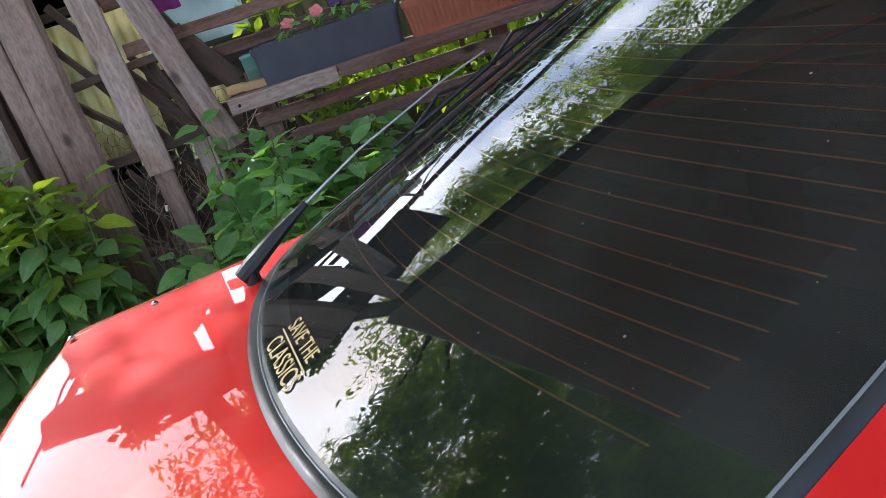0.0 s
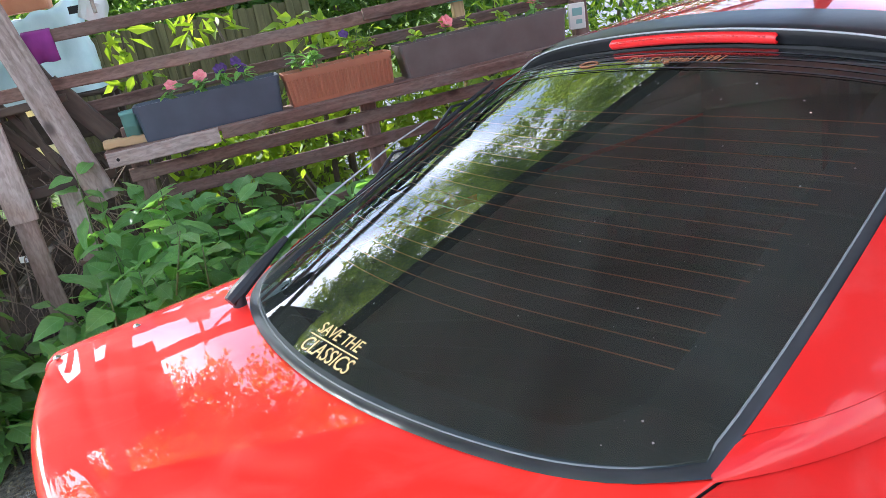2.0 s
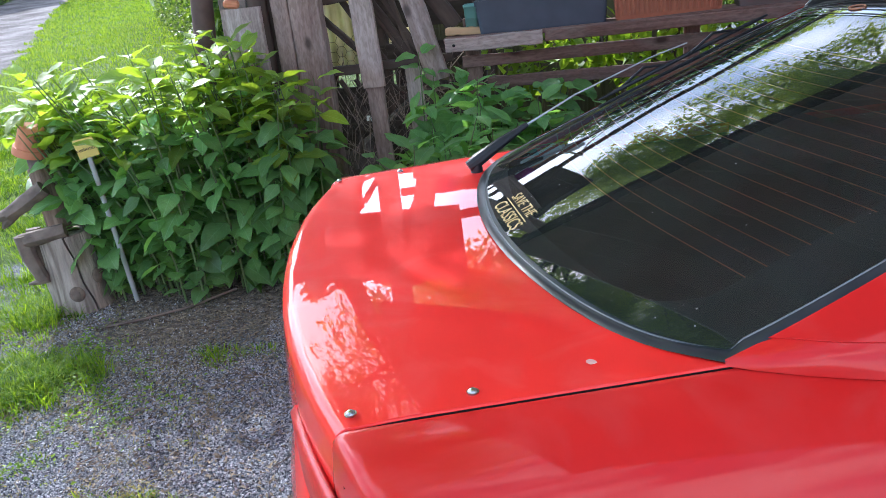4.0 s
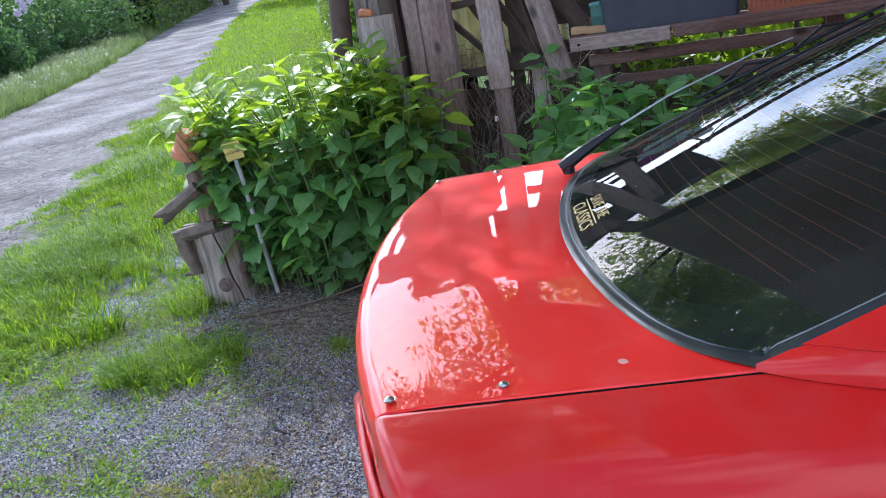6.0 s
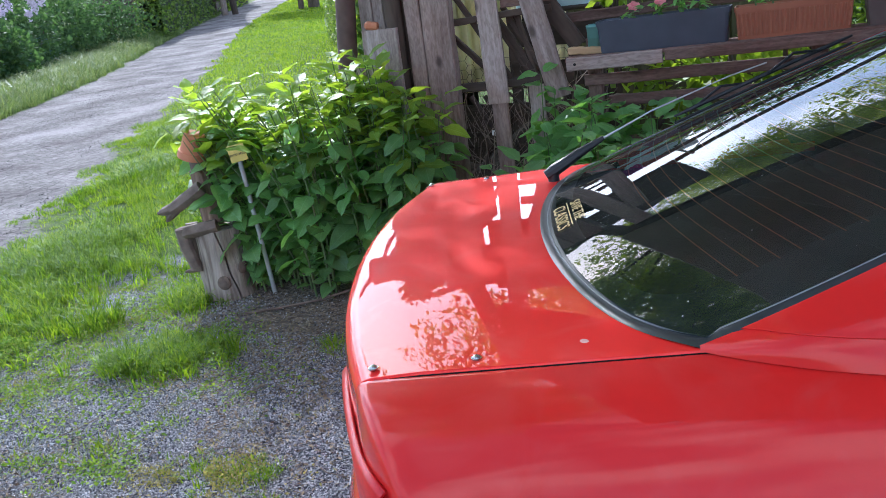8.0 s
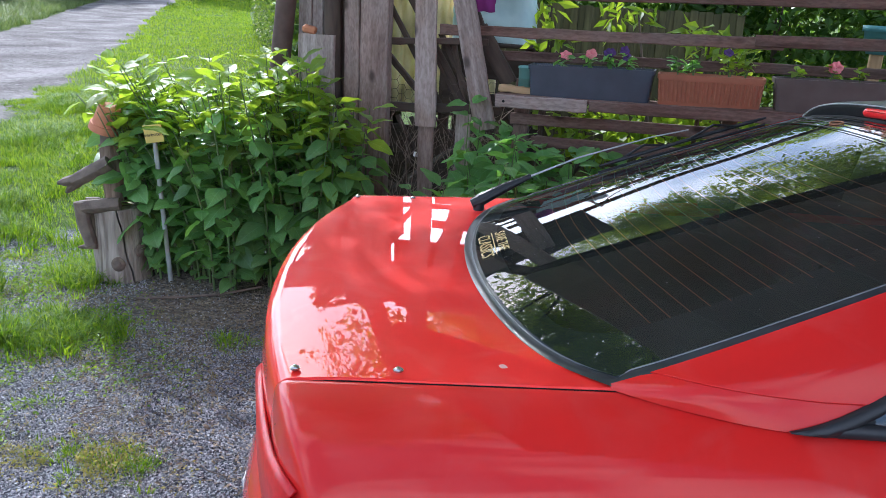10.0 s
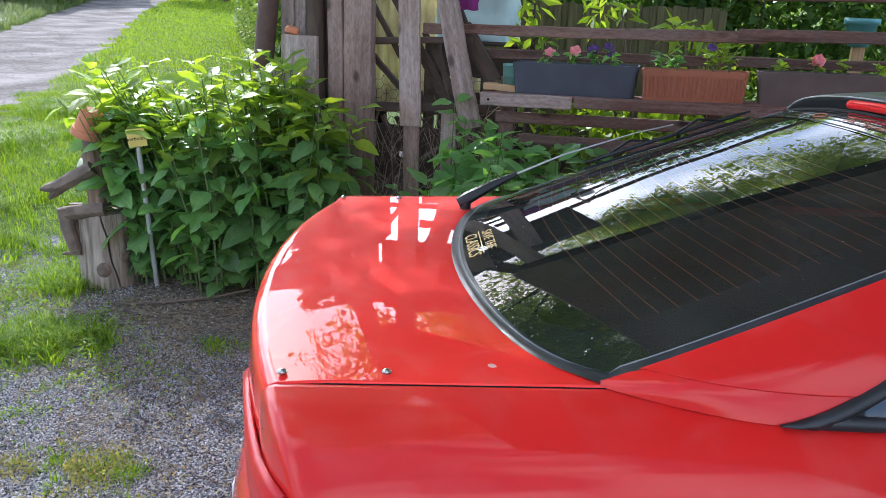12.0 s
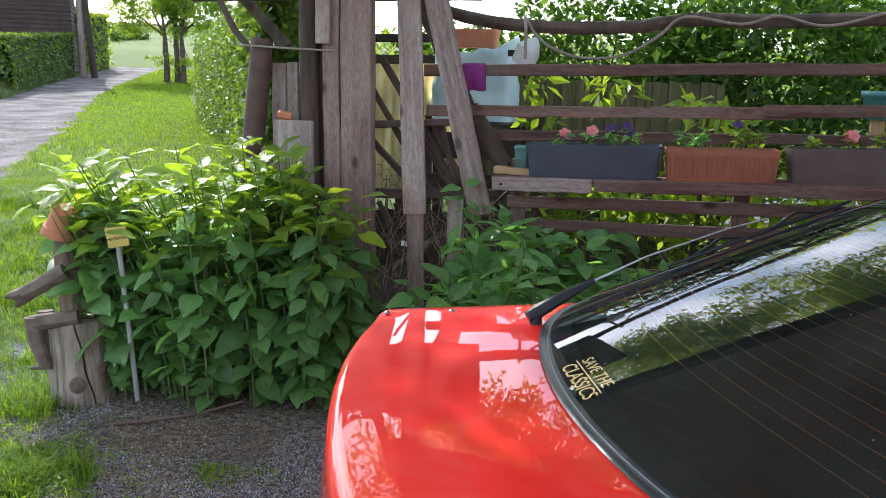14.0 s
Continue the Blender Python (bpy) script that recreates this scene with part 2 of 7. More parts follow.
SIGN = mat("yellow_sign", (0.62, 0.50, 0.12), (0.55, 0.43, 0.10), 10, rough=0.5)
INK = mat("black_print", (0.015, 0.015, 0.014), rough=0.6)
PURPLE = mat("purple_cloth", (0.16, 0.018, 0.14), (0.22, 0.03, 0.19), 14, rough=0.9, bump=0.3)
BAG = mat("pale_blue_film", (0.42, 0.58, 0.60), (0.58, 0.72, 0.72), 7, rough=0.4, bump=0.5, bscale=12)
ROPE = mat("rope", (0.22, 0.19, 0.15), (0.34, 0.30, 0.25), 80, rough=0.9, bump=0.6)
# yellow plastic, its colour lifted to carry the sunlight on the sheets
YFENCE = mat("sunlit_yellow_panel", (0.60, 0.53, 0.30), (0.88, 0.83, 0.60), 4, rough=0.6, bump=0.2, stretch=(3, 3, 1.2), translucent=(1.6, 1.55, 1.5), c3=(0.34, 0.30, 0.15))
GFENCE = mat("mossy_boards", (0.070, 0.066, 0.028), (0.13, 0.118, 0.052), 6, rough=0.9, bump=0.3, stretch=(7, 7, 0.7), vary=0.15)
NET = mat("wire_netting", (0.085, 0.066, 0.052), (0.16, 0.13, 0.105), 40, rough=0.8, metal=0.3)
ROOFB = mat("roof_boards", (0.58, 0.57, 0.49), (0.72, 0.70, 0.60), 6, rough=0.9, bump=0.3, vary=0.15)
PINKF = mat("pink_petal", (0.75, 0.16, 0.22), (0.86, 0.36, 0.36), 60, rough=0.6, translucent=(1.0, 0.8, 0.8))
VIOLET = mat("violet_petal", (0.03, 0.009, 0.075), (0.075, 0.022, 0.15), 60, rough=0.6)
LILAC = mat("lilac_blossom", (0.55, 0.46, 0.58), (0.70, 0.62, 0.72), 30, rough=0.7)

LEAF = mat("shrub_leaf", (0.104, 0.226, 0.075), (0.153, 0.288, 0.104), 14, rough=0.34, bump=0.5, bscale=45, vary=0.38, translucent=(3.0, 2.7, 1.1), spec=0.48)
LEAF2 = mat("creeper_leaf", (0.092, 0.215, 0.066), (0.138, 0.275, 0.090), 14, rough=0.42, bump=0.3, bscale=45, vary=0.3, translucent=(2.8, 2.6, 1.1), spec=0.35)
LIME = mat("lime_leaf", (0.14, 0.24, 0.025), (0.20, 0.30, 0.04), 10, rough=0.5, vary=0.25, translucent=(3.0, 2.6, 1.0))
STEM = mat("green_stem", (0.08, 0.145, 0.04), (0.11, 0.14, 0.05), 20, rough=0.6)


def add_veins(m):
    """A paler midrib and side veins on a leaf that runs along its own x."""
    N, L = m.node_tree.nodes, m.node_tree.links
    b = N["Principled BSDF"]
    src = b.inputs["Base Color"].links[0].from_socket
    tc_, sp = N.new("ShaderNodeTexCoord"), N.new("ShaderNodeSeparateXYZ")
    L.new(tc_.outputs["Object"], sp.inputs[0])

    def m2(op, a, c):
        n = N.new("ShaderNodeMath")
        n.operation = op
        for i, v in enumerate((a, c)):
            if isinstance(v, (int, float)):
                n.inputs[i].default_value = v
            else:
                L.new(v, n.inputs[i])
        return n.outputs[0]

    ay = m2("ABSOLUTE", sp.outputs[1], 0.0)
    mid = m2("MULTIPLY", m2("LESS_THAN", ay, 0.0016), 0.75)
    side = m2("MULTIPLY", m2("GREATER_THAN", m2("SINE", m2("MULTIPLY", m2("SUBTRACT", sp.outputs[0], m2("MULTIPLY", ay, 1.1)), 340.0), 0.0), 0.90), 0.35)
    hs, x = N.new("ShaderNodeHueSaturation"), N.new("ShaderNodeMix")
    hs.inputs["Value"].default_value, hs.inputs["Saturation"].default_value = 1.7, 0.8
    L.new(src, hs.inputs["Color"])
    x.data_type = "RGBA"
    L.new(m2("MAXIMUM", mid, side), x.inputs["Factor"])
    L.new(src, x.inputs["A"])
    L.new(hs.outputs["Color"], x.inputs["B"])
    L.new(x.outputs["Result"], b.inputs["Base Color"])


def foliage(name, c1, c2, tl, rough=0.5, through_=0.4, spec=0.28):
    """Leaf material whose tone shifts from leaf to leaf within one mesh."""
    m = bpy.data.materials.new(name)
    m.use_nodes = True
    N, L = m.node_tree.nodes, m.node_tree.links
    b = N["Principled BSDF"]
    b.inputs["Roughness"].default_value, b.inputs["Specular IOR Level"].default_value = rough, spec
    g = N.new("ShaderNodeNewGeometry")
    r = N.new("ShaderNodeValToRGB")
    r.color_ramp.elements[0].color, r.color_ramp.elements[1].color = (*c1, 1), (*c2, 1)
    L.new(g.outputs["Random Per Island"], r.inputs["Fac"])
    L.new(r.outputs["Color"], b.inputs["Base Color"])
    t = N.new("ShaderNodeBsdfTranslucent")
    x = N.new("ShaderNodeMix")
    x.data_type, x.blend_type = "RGBA", "MULTIPLY"
    x.inputs["Factor"].default_value = 1.0
    x.inputs["B"].default_value = (*tl, 1)
    L.new(r.outputs["Color"], x.inputs["A"])
    L.new(x.outputs["Result"], t.inputs["Color"])
    ms = N.new("ShaderNodeMixShader")
    ms.inputs[0].default_value = through_
    L.new(b.outputs[0], ms.inputs[1])
    L.new(t.outputs[0], ms.inputs[2])
    L.new(ms.outputs[0], N["Material Output"].inputs["Surface"])
    return m


GRASS = foliage("grass_blades", (0.045, 0.115, 0.014), (0.225, 0.335, 0.030), (2.1, 1.9, 0.45), 0.6, 0.45, 0.10)
GRASSB = foliage("bank_grass", (0.075, 0.125, 0.05), (0.16, 0.20, 0.09), (2.0, 2.0, 1.0))
# top leaves are paler and yellower: the sun on them is in the colour
TOPLEAF = mat("sunlit_shrub_leaf", (0.135, 0.235, 0.035), (0.195, 0.295, 0.05), 14, rough=0.48, bump=0.35, bscale=45, vary=0.35, translucent=(3.0, 2.6, 0.7), spec=0.35)
for lm_ in (LEAF, LEAF2, TOPLEAF):
    add_veins(lm_)
GRASSS = foliage("rank_grass", (0.026, 0.080, 0.008), (0.165, 0.275, 0.026), (2.2, 2.0, 0.5), 0.5, 0.42, 0.14)
GRASSD = foliage("dry_grass", (0.16, 0.17, 0.05), (0.30, 0.26, 0.11), (1.8, 1.7, 0.9))
TREELEAF = foliage("tree_leaf", (0.10, 0.165, 0.045), (0.23, 0.30, 0.09), (3.4, 3.0, 1.0), 0.45, 0.55)
HEDGELEAF = foliage("hedge_leaf", (0.022, 0.060, 0.012), (0.13, 0.21, 0.036), (3.0, 2.6, 0.8), 0.35, 0.35, 0.6)
BUSHLEAF = foliage("bush_leaf", (0.03, 0.075, 0.016), (0.08, 0.15, 0.035), (3.0, 2.8, 1.0), 0.45)
LANELEAF = foliage("lane_leaf", (0.030, 0.072, 0.026), (0.075, 0.135, 0.05), (1.8, 1.8, 1.1), 0.6)
LIMELEAF = foliage("bright_leaf", (0.11, 0.20, 0.02), (0.20, 0.30, 0.04), (2.8, 2.4, 0.9), 0.45)


def glass_mat(name, tint, ior=1.5, dust_haze=0.0):
    m = bpy.data.materials.new(name)
    m.use_nodes = True
    N, L = m.node_tree.nodes, m.node_tree.links
    N.remove(N["Principled BSDF"])
    t, g, f, x = N.new("ShaderNodeBsdfTransparent"), N.new("ShaderNodeBsdfGlossy"), N.new("ShaderNodeFresnel"), N.new("ShaderNodeMixShader")
    t.inputs[0].default_value = (*tint, 1)
    g.inputs["Roughness"].default_value = 0.0
    f.inputs["IOR"].default_value = ior
    L.new(f.outputs[0], x.inputs[0])
    L.new(t.outputs[0], x.inputs[1])
    L.new(g.outputs[0], x.inputs[2])
    # thin dust film; its green-grey also paints the hazy reflection of the roof
    if dust_haze:
        d, y = N.new("ShaderNodeBsdfDiffuse"), N.new("ShaderNodeMixShader")
        d.inputs[0].default_value = (0.31, 0.37, 0.33, 1)
        nz, mr, tc_ = N.new("ShaderNodeTexNoise"), N.new("ShaderNodeMapRange"), N.new("ShaderNodeTexCoord")
        nz.inputs["Scale"].default_value, nz.inputs["Detail"].default_value = 7.0, 8.0
        L.new(tc_.outputs["Object"], nz.inputs["Vector"])
        mr.inputs["From Min"].default_value, mr.inputs["From Max"].default_value = 0.3, 0.75
        mr.inputs["To Min"].default_value, mr.inputs["To Max"].default_value = dust_haze * 0.5, dust_haze * 1.6
        L.new(nz.outputs["Fac"], mr.inputs["Value"])
        L.new(mr.outputs[0], y.inputs[0])
        L.new(x.outputs[0], y.inputs[1])
        L.new(d.outputs[0], y.inputs[2])
        x = y
    L.new(x.outputs[0], N["Material Output"].inputs["Surface"])
    return m


GLASS = glass_mat("tinted_glass", (0.48, 0.56, 0.51), 1.85, 0.034)
GLASSL = glass_mat("side_glass", (0.5, 0.55, 0.53), 1.8)


# ---- mesh helpers ----
def mesh_of(name, verts, faces, material, smooth=True):
    me = bpy.data.meshes.new(name)
    me.from_pydata([tuple(map(float, v)) for v in verts], [], [tuple(map(int, f)) for f in faces])
    me.materials.append(material)
    if smooth:
        me.polygons.foreach_set("use_smooth", [True] * len(me.polygons))
    me.update()
    return me


def under(ob, parent, m=None):
    ob.parent = parent
    ob.matrix_local = m if m is not None else Matrix()
    return ob


def part(name, bm, material, parent=None, label="", m=None, smooth=False, angle=0.6):
    """Links a bmesh as one mesh object under a thing or a part."""
    me = bpy.data.meshes.new(name)
    bm.to_mesh(me)
    bm.free()
    me.materials.append(material)
    if smooth:
        me.polygons.foreach_set("use_smooth", [True] * len(me.polygons))
        me.set_sharp_from_angle(angle=angle)
    ob = new(name, me)
    if parent is not None:
        under(ob, parent, m)
    elif m is not None:
        ob.matrix_world = m
    return tagged(ob, label)


def sheet(name, P, material, parent=None, label="", m=None, smooth=True, wrap=False, solid=0.0):
    """A grid of points P[i][j] as one smooth mesh."""
    P = np.asarray(P, float)
    a, b = P.shape[:2]
    F = [(i * b + j, i * b + (j + 1) % b, (i + 1) * b + (j + 1) % b, (i + 1) * b + j) for i in range(a - 1) for j in range(b if wrap else b - 1)]
    me = mesh_of(name, P.reshape(-1, 3), F, material, smooth)
    bm = bmesh.new()
    bm.from_mesh(me)
    bmesh.ops.remove_doubles(bm, verts=bm.verts, dist=1e-5)
    bmesh.ops.recalc_face_normals(bm, faces=bm.faces)
    bm.to_mesh(me)
    bm.free()
    if smooth:
        me.polygons.foreach_set("use_smooth", [True] * len(me.polygons))
    ob = new(name, me)
    if parent is not None:
        under(ob, parent, m)
    if solid:
        s = ob.modifiers.new("thickness", "SOLIDIFY")
        s.thickness, s.offset = solid, 0
    return tagged(ob, label)


def box_bm(sx, sy, sz, bevel=0.004, at=(0, 0, 0), seg=1):
    bm = bmesh.new()
    bmesh.ops.create_cube(bm, size=1.0, matrix=Matrix.Translation(at) @ Matrix.Diagonal((sx, sy, sz, 1)))
    if bevel:
        bmesh.ops.bevel(bm, geom=bm.edges[:], offset=bevel, segments=seg, affect="EDGES", clamp_overlap=True)
    return bm


def plank_bm(length, width, thick, rng, wobble=0.004, cuts=7):
    """A sawn board along its own z, with worn, uneven edges, standing on z = 0."""
    bm = bmesh.new()
    ring = []
    for i in range(cuts + 1):
        z = length * i / cuts
        ox, oy = rng.uniform(-wobble, wobble), rng.uniform(-wobble, wobble) * 0.6
        w, t = width / 2 + rng.uniform(-wobble, wobble) * 0.6, thick / 2
        e = min(0.005, t * 0.4)
        pts = [(-w, -t + e), (-w + e, -t), (w - e, -t), (w, -t + e), (w, t - e), (w - e, t), (-w + e, t), (-w, t - e)]
        top = rng.uniform(-0.006, 0.006) if i in (0, cuts) else 0
        ring.append([bm.verts.new((x + ox, y + oy, z + top)) for x, y in pts])
    for a, b in zip(ring, ring[1:]):
        for j in range(8):
            bm.faces.new((a[j], a[(j + 1) % 8], b[(j + 1) % 8], b[j]))
    bm.faces.new(ring[0][::-1])
    bm.faces.new(ring[-1])
    return bm


def tube_bm(pts, radii, n=8, jitter=0.0, rng=None, caps=True):
    """A round limb along a line of points."""
    bm = bmesh.new()
    pts = [Vector(p) for p in pts]
    rings, side = [], None
    for i, p in enumerate(pts):
        d = (pts[min(i + 1, len(pts) - 1)] - pts[max(i - 1, 0)]).normalized()
        if side is None:
            side = d.orthogonal().normalized()
        side = (side - d * side.dot(d)).normalized()
        up = d.cross(side)
        r = radii[i] if isinstance(radii, (list, tuple)) else radii
        ring = []
        for j in range(n):
            a = 2 * math.pi * j / n
            k = r * (1 + (rng.uniform(-jitter, jitter) if rng else 0))
            ring.append(bm.verts.new(p + (side * math.cos(a) + up * math.sin(a)) * k))
        rings.append(ring)
    for a, b in zip(rings, rings[1:]):
        for j in range(n):
            bm.faces.new((a[j], a[(j + 1) % n], b[(j + 1) % n], b[j]))
    if caps:
        bm.faces.new(rings[0][::-1])
        bm.faces.new(rings[-1])
    return bm


def flow(pts, n=5):
    """A smooth line through points."""
    p = [Vector(q) for q in pts]
    p = [2 * p[0] - p[1]] + p + [2 * p[-1] - p[-2]]
    out = []
    for i in range(1, len(p) - 2):
        for k in range(n):
            t = k / n
            out.append(0.5 * (2 * p[i] + (p[i + 1] - p[i - 1]) * t + (2 * p[i - 1] - 5 * p[i] + 4 * p[i + 1] - p[i + 2]) * t * t + (3 * p[i] - p[i - 1] - 3 * p[i + 1] + p[i + 2]) * t ** 3))
    return out + [p[-2]]


def along(a, b, roll=0.0):
    """Pose whose z runs from a to b."""
    a, b = Vector(a), Vector(b)
    return Matrix.Translation(a) @ (b - a).to_track_quat("Z", "Y").to_matrix().to_4x4() @ Matrix.Rotation(roll, 4, "Z")


def empty(name, m=None):
    ob = new(name)
    if m is not None:
        ob.matrix_world = m
    return ob


def leaf_mesh(name, L, W, material, droop=0.25, fold=0.25, kind="ovate"):
    """One leaf along +x from its stalk at the origin, folded at the midrib and drooping."""
    t = (0.0, 0.12, 0.28, 0.48, 0.70, 0.88, 1.0)
    w = {"ovate": (0.05, 0.31, 0.47, 0.5, 0.36, 0.15, 0.0), "lance": (0.03, 0.2, 0.38, 0.5, 0.38, 0.16, 0.0)}[kind]
    V, F = [], []
    for i, (a, b) in enumerate(zip(t, w)):
        z = -droop * L * a * a
        ruff = 0.032 * L * math.sin(i * 2.1)
        V += [(a * L, b * W, z + fold * b * W + ruff), (a * L, b * W * 0.5, z + fold * b * W * 0.62), (a * L, 0, z), (a * L, -b * W * 0.5, z + fold * b * W * 0.62), (a * L, -b * W, z + fold * b * W - ruff)]
    for i in range(len(t) - 1):
        for j in range(4):
            F.append((5 * i + j, 5 * i + j + 1, 5 * i + j + 6, 5 * i + j + 5))
    return mesh_of(name, V, F, material)


def scatter(name, places, L, W, material, rng, flat=0.6, tri=False, parent=None, label="", category="", kind="stuff"):
    """Very many small leaves, one mesh. places: points; each gets a leaf with its own turn."""
    V, F = [], []
    for p in places:
        q = Euler((rng.gauss(0, flat), rng.gauss(0, flat), rng.uniform(0, 6.283))).to_matrix()
        k = rng.uniform(0.65, 1.25)
        l, w = L * k, W * k
        b = len(V)
        for x, y, z in ((0, 0, 0), (0.4 * l, 0.5 * w, 0.03 * l), (l, 0, -0.12 * l), (0.4 * l, -0.5 * w, 0.03 * l)):
            v = q @ Vector((x, y, z))
            V.append((p[0] + v.x, p[1] + v.y, p[2] + v.z))
        F += [(b, b + 1, b + 2), (b, b + 2, b + 3)]
    ob = new(name, mesh_of(name, V, F, material, smooth=False))
    if parent is not None:
        under(ob, parent)
    return tagged(ob, label, category, kind=kind)


def text_mesh(body, size, material, name="lettering", extrude=0.0004, shear=0.0, spacing=1.0, align="CENTER"):
    cu = bpy.data.curves.new(name, "FONT")
    cu.body, cu.size, cu.extrude, cu.shear, cu.space_character = body, size, extrude, shear, spacing
    cu.align_x, cu.align_y = align, "CENTER"
    tmp = new("tmp_text", cu)
    bpy.context.view_layer.update()
    me = bpy.data.meshes.new_from_object(tmp.evaluated_get(bpy.context.evaluated_depsgraph_get()))
    bpy.data.objects.remove(tmp)
    me.name = name
    me.materials.clear()
    me.materials.append(material)
    return me


# ---- ground ----
LANE_D = Vector((-0.55, 0.835, 0)).normalized()        # the lane's direction
LANE_N = Vector((0.835, 0.55, 0))                       # across the lane, towards the car
LANE_L, LANE_R = -7.0, -3.6


def ground_z(x, y):
    """Flat by the car; climbs gently along the lane, and rises to fields far off."""
    s = LANE_D.x * x + LANE_D.y * y
    z = 0.0
    if s > 20:
        z += 0.00864 * (min(s, 58) - 20) ** 1.45
        if s > 58:
            z += 0.07 * (min(s, 300) - 58)
    return z


def lane_q(x, y):
    """Distance across the lane, which bends to the right far off."""
    s = LANE_D.x * x + LANE_D.y * y
    return LANE_N.x * x + LANE_N.y * y - 0.0034 * max(0.0, s - 28) ** 2


def lane_at(s, q):
    """World place s metres along the lane and q across it."""
    q += 0.0034 * max(0.0, s - 28) ** 2
    x, y = LANE_D.x * s + LANE_N.x * q, LANE_D.y * s + LANE_N.y * q
    return Vector((x, y, ground_z(x, y)))


def wobbly(x, y):
    q = lane_q(x, y)
    a = 0.018 * noise.noise((x * 0.9, y * 0.9, 0)) + 0.008 * noise.noise((x * 3.1, y * 3.1, 4))
    if LANE_L < q < LANE_R:
        a += 0.035 * noise.noise((x * 0.7, y * 0.7, 9)) - 0.03 * math.exp(-((abs(q + 5.3) - 0.85) / 0.35) ** 2)
    return a


def spaced(lo, hi, mid, fine, growth):
    """Coordinates, finely spaced round mid and wider with distance."""
    out, step = [mid], fine
    while out[-1] < hi:
        out.append(out[-1] + step)
        step *= growth
    low, step = [mid], fine
    while low[-1] > lo:
        low.append(low[-1] - step)
        step *= growth
    return np.array(low[:0:-1] + out)


def build_ground():
    xs, ys = spaced(-900, 900, -2.5, 0.09, 1.045), spaced(-900, 900, -0.5, 0.09, 1.045)
    V = [(x, y, ground_z(x, y) + (wobbly(x, y) if abs(x) < 60 and abs(y) < 60 else 0)) for x in xs for y in ys]
    n = len(ys)
    F = [(i * n + j, (i + 1) * n + j, (i + 1) * n + j + 1, i * n + j + 1) for i in range(len(xs) - 1) for j in range(n - 1)]
    m = bpy.data.materials.new("ground_cover")
    m.use_nodes = True
    N, L = m.node_tree.nodes, m.node_tree.links
    b = N["Principled BSDF"]
    b.inputs["Roughness"].default_value = 0.95
    b.inputs["Specular IOR Level"].default_value = 0.2
    geo = N.new("ShaderNodeNewGeometry")
    pos = geo.outputs["Position"]

    def tex(scale, detail=5.0):
        t = N.new("ShaderNodeTexNoise")
        t.inputs["Scale"].default_value, t.inputs["Detail"].default_value = scale, detail
        L.new(pos, t.inputs["Vector"])
        return t.outputs["Fac"]

    def math_(op, a, c=None):
        t = N.new("ShaderNodeMath")
        t.operation = op
        for i, v in enumerate((a, c)):
            if v is None:
                continue
            if isinstance(v, (int, float)):
                t.inputs[i].default_value = v
            else:
                L.new(v, t.inputs[i])
        return t.outputs[0]

    def ramp_(fac, stops):
        r = N.new("ShaderNodeValToRGB")
        e = r.color_ramp.elements
        e[0].position, e[0].color = stops[0][0], (*stops[0][1], 1)
        e[1].position, e[1].color = stops[1][0], (*stops[1][1], 1)
        for p, col in stops[2:]:
            k = e.new(p)
            k.color = (*col, 1)
        L.new(fac, r.inputs["Fac"])
        return r.outputs["Color"]

    def mix_(f, a, c):
        x = N.new("ShaderNodeMix")
        x.data_type = "RGBA"
        for sock, v in ((x.inputs["Factor"], f), (x.inputs["A"], a), (x.inputs["B"], c)):
            L.new(v, sock)
        return x.outputs["Result"]

    def edge(v, lo, hi):
        r = N.new("ShaderNodeMapRange")
        r.interpolation_type = "SMOOTHSTEP"
        r.inputs["From Min"].default_value, r.inputs["From Max"].default_value = lo, hi
        L.new(v, r.inputs["Value"])
        return r.outputs[0]

    dot = N.new("ShaderNodeVectorMath")
    dot.operation = "DOT_PRODUCT"
    dot.inputs[1].default_value = LANE_N
    L.new(pos, dot.inputs[0])
    dots = N.new("ShaderNodeVectorMath")
    dots.operation = "DOT_PRODUCT"
    dots.inputs[1].default_value = LANE_D
    L.new(pos, dots.inputs[0])
    bend = math_("MULTIPLY", math_("POWER", math_("MAXIMUM", math_("SUBTRACT", dots.outputs["Value"], 28.0), 0.0), 2.0), -0.0034)
    q = math_("ADD", math_("ADD", dot.outputs["Value"], bend), math_("MULTIPLY", math_("SUBTRACT", tex(1.3), 0.5), 0.9))
    lane = math_("MULTIPLY", edge(q, LANE_L - 0.12, LANE_L + 0.12), math_("SUBTRACT", 1.0, edge(q, LANE_R - 0.12, LANE_R + 0.12)))
    lane = math_("MULTIPLY", lane, math_("SUBTRACT", 1.0, edge(dots.outputs["Value"], 60.5, 62.5)))
    # gravel lot: on the car's side of a ragged line by the log figure
    d2 = N.new("ShaderNodeVectorMath")
    d2.operation = "DOT_PRODUCT"
    d2.inputs[1].default_value = (0.955, 0.30, 0)
    L.new(pos, d2.inputs[0])
    g = math_("ADD", d2.outputs["Value"], math_("MULTIPLY", math_("SUBTRACT", tex(1.7), 0.5), 1.0))
    back = N.new("ShaderNodeSeparateXYZ")
    L.new(pos, back.inputs[0])
    g = math_("SUBTRACT", g, math_("MULTIPLY", math_("MAXIMUM", math_("ADD", back.outputs["Y"], 0.45), 0.0), 0.9))
    lot = edge(g, -3.08, -2.78)
    # gravel: blue-grey chips among brown dust and litter
    vor = N.new("ShaderNodeTexVoronoi")
    vor.inputs["Scale"].default_value = 150
    L.new(pos, vor.inputs["Vector"])
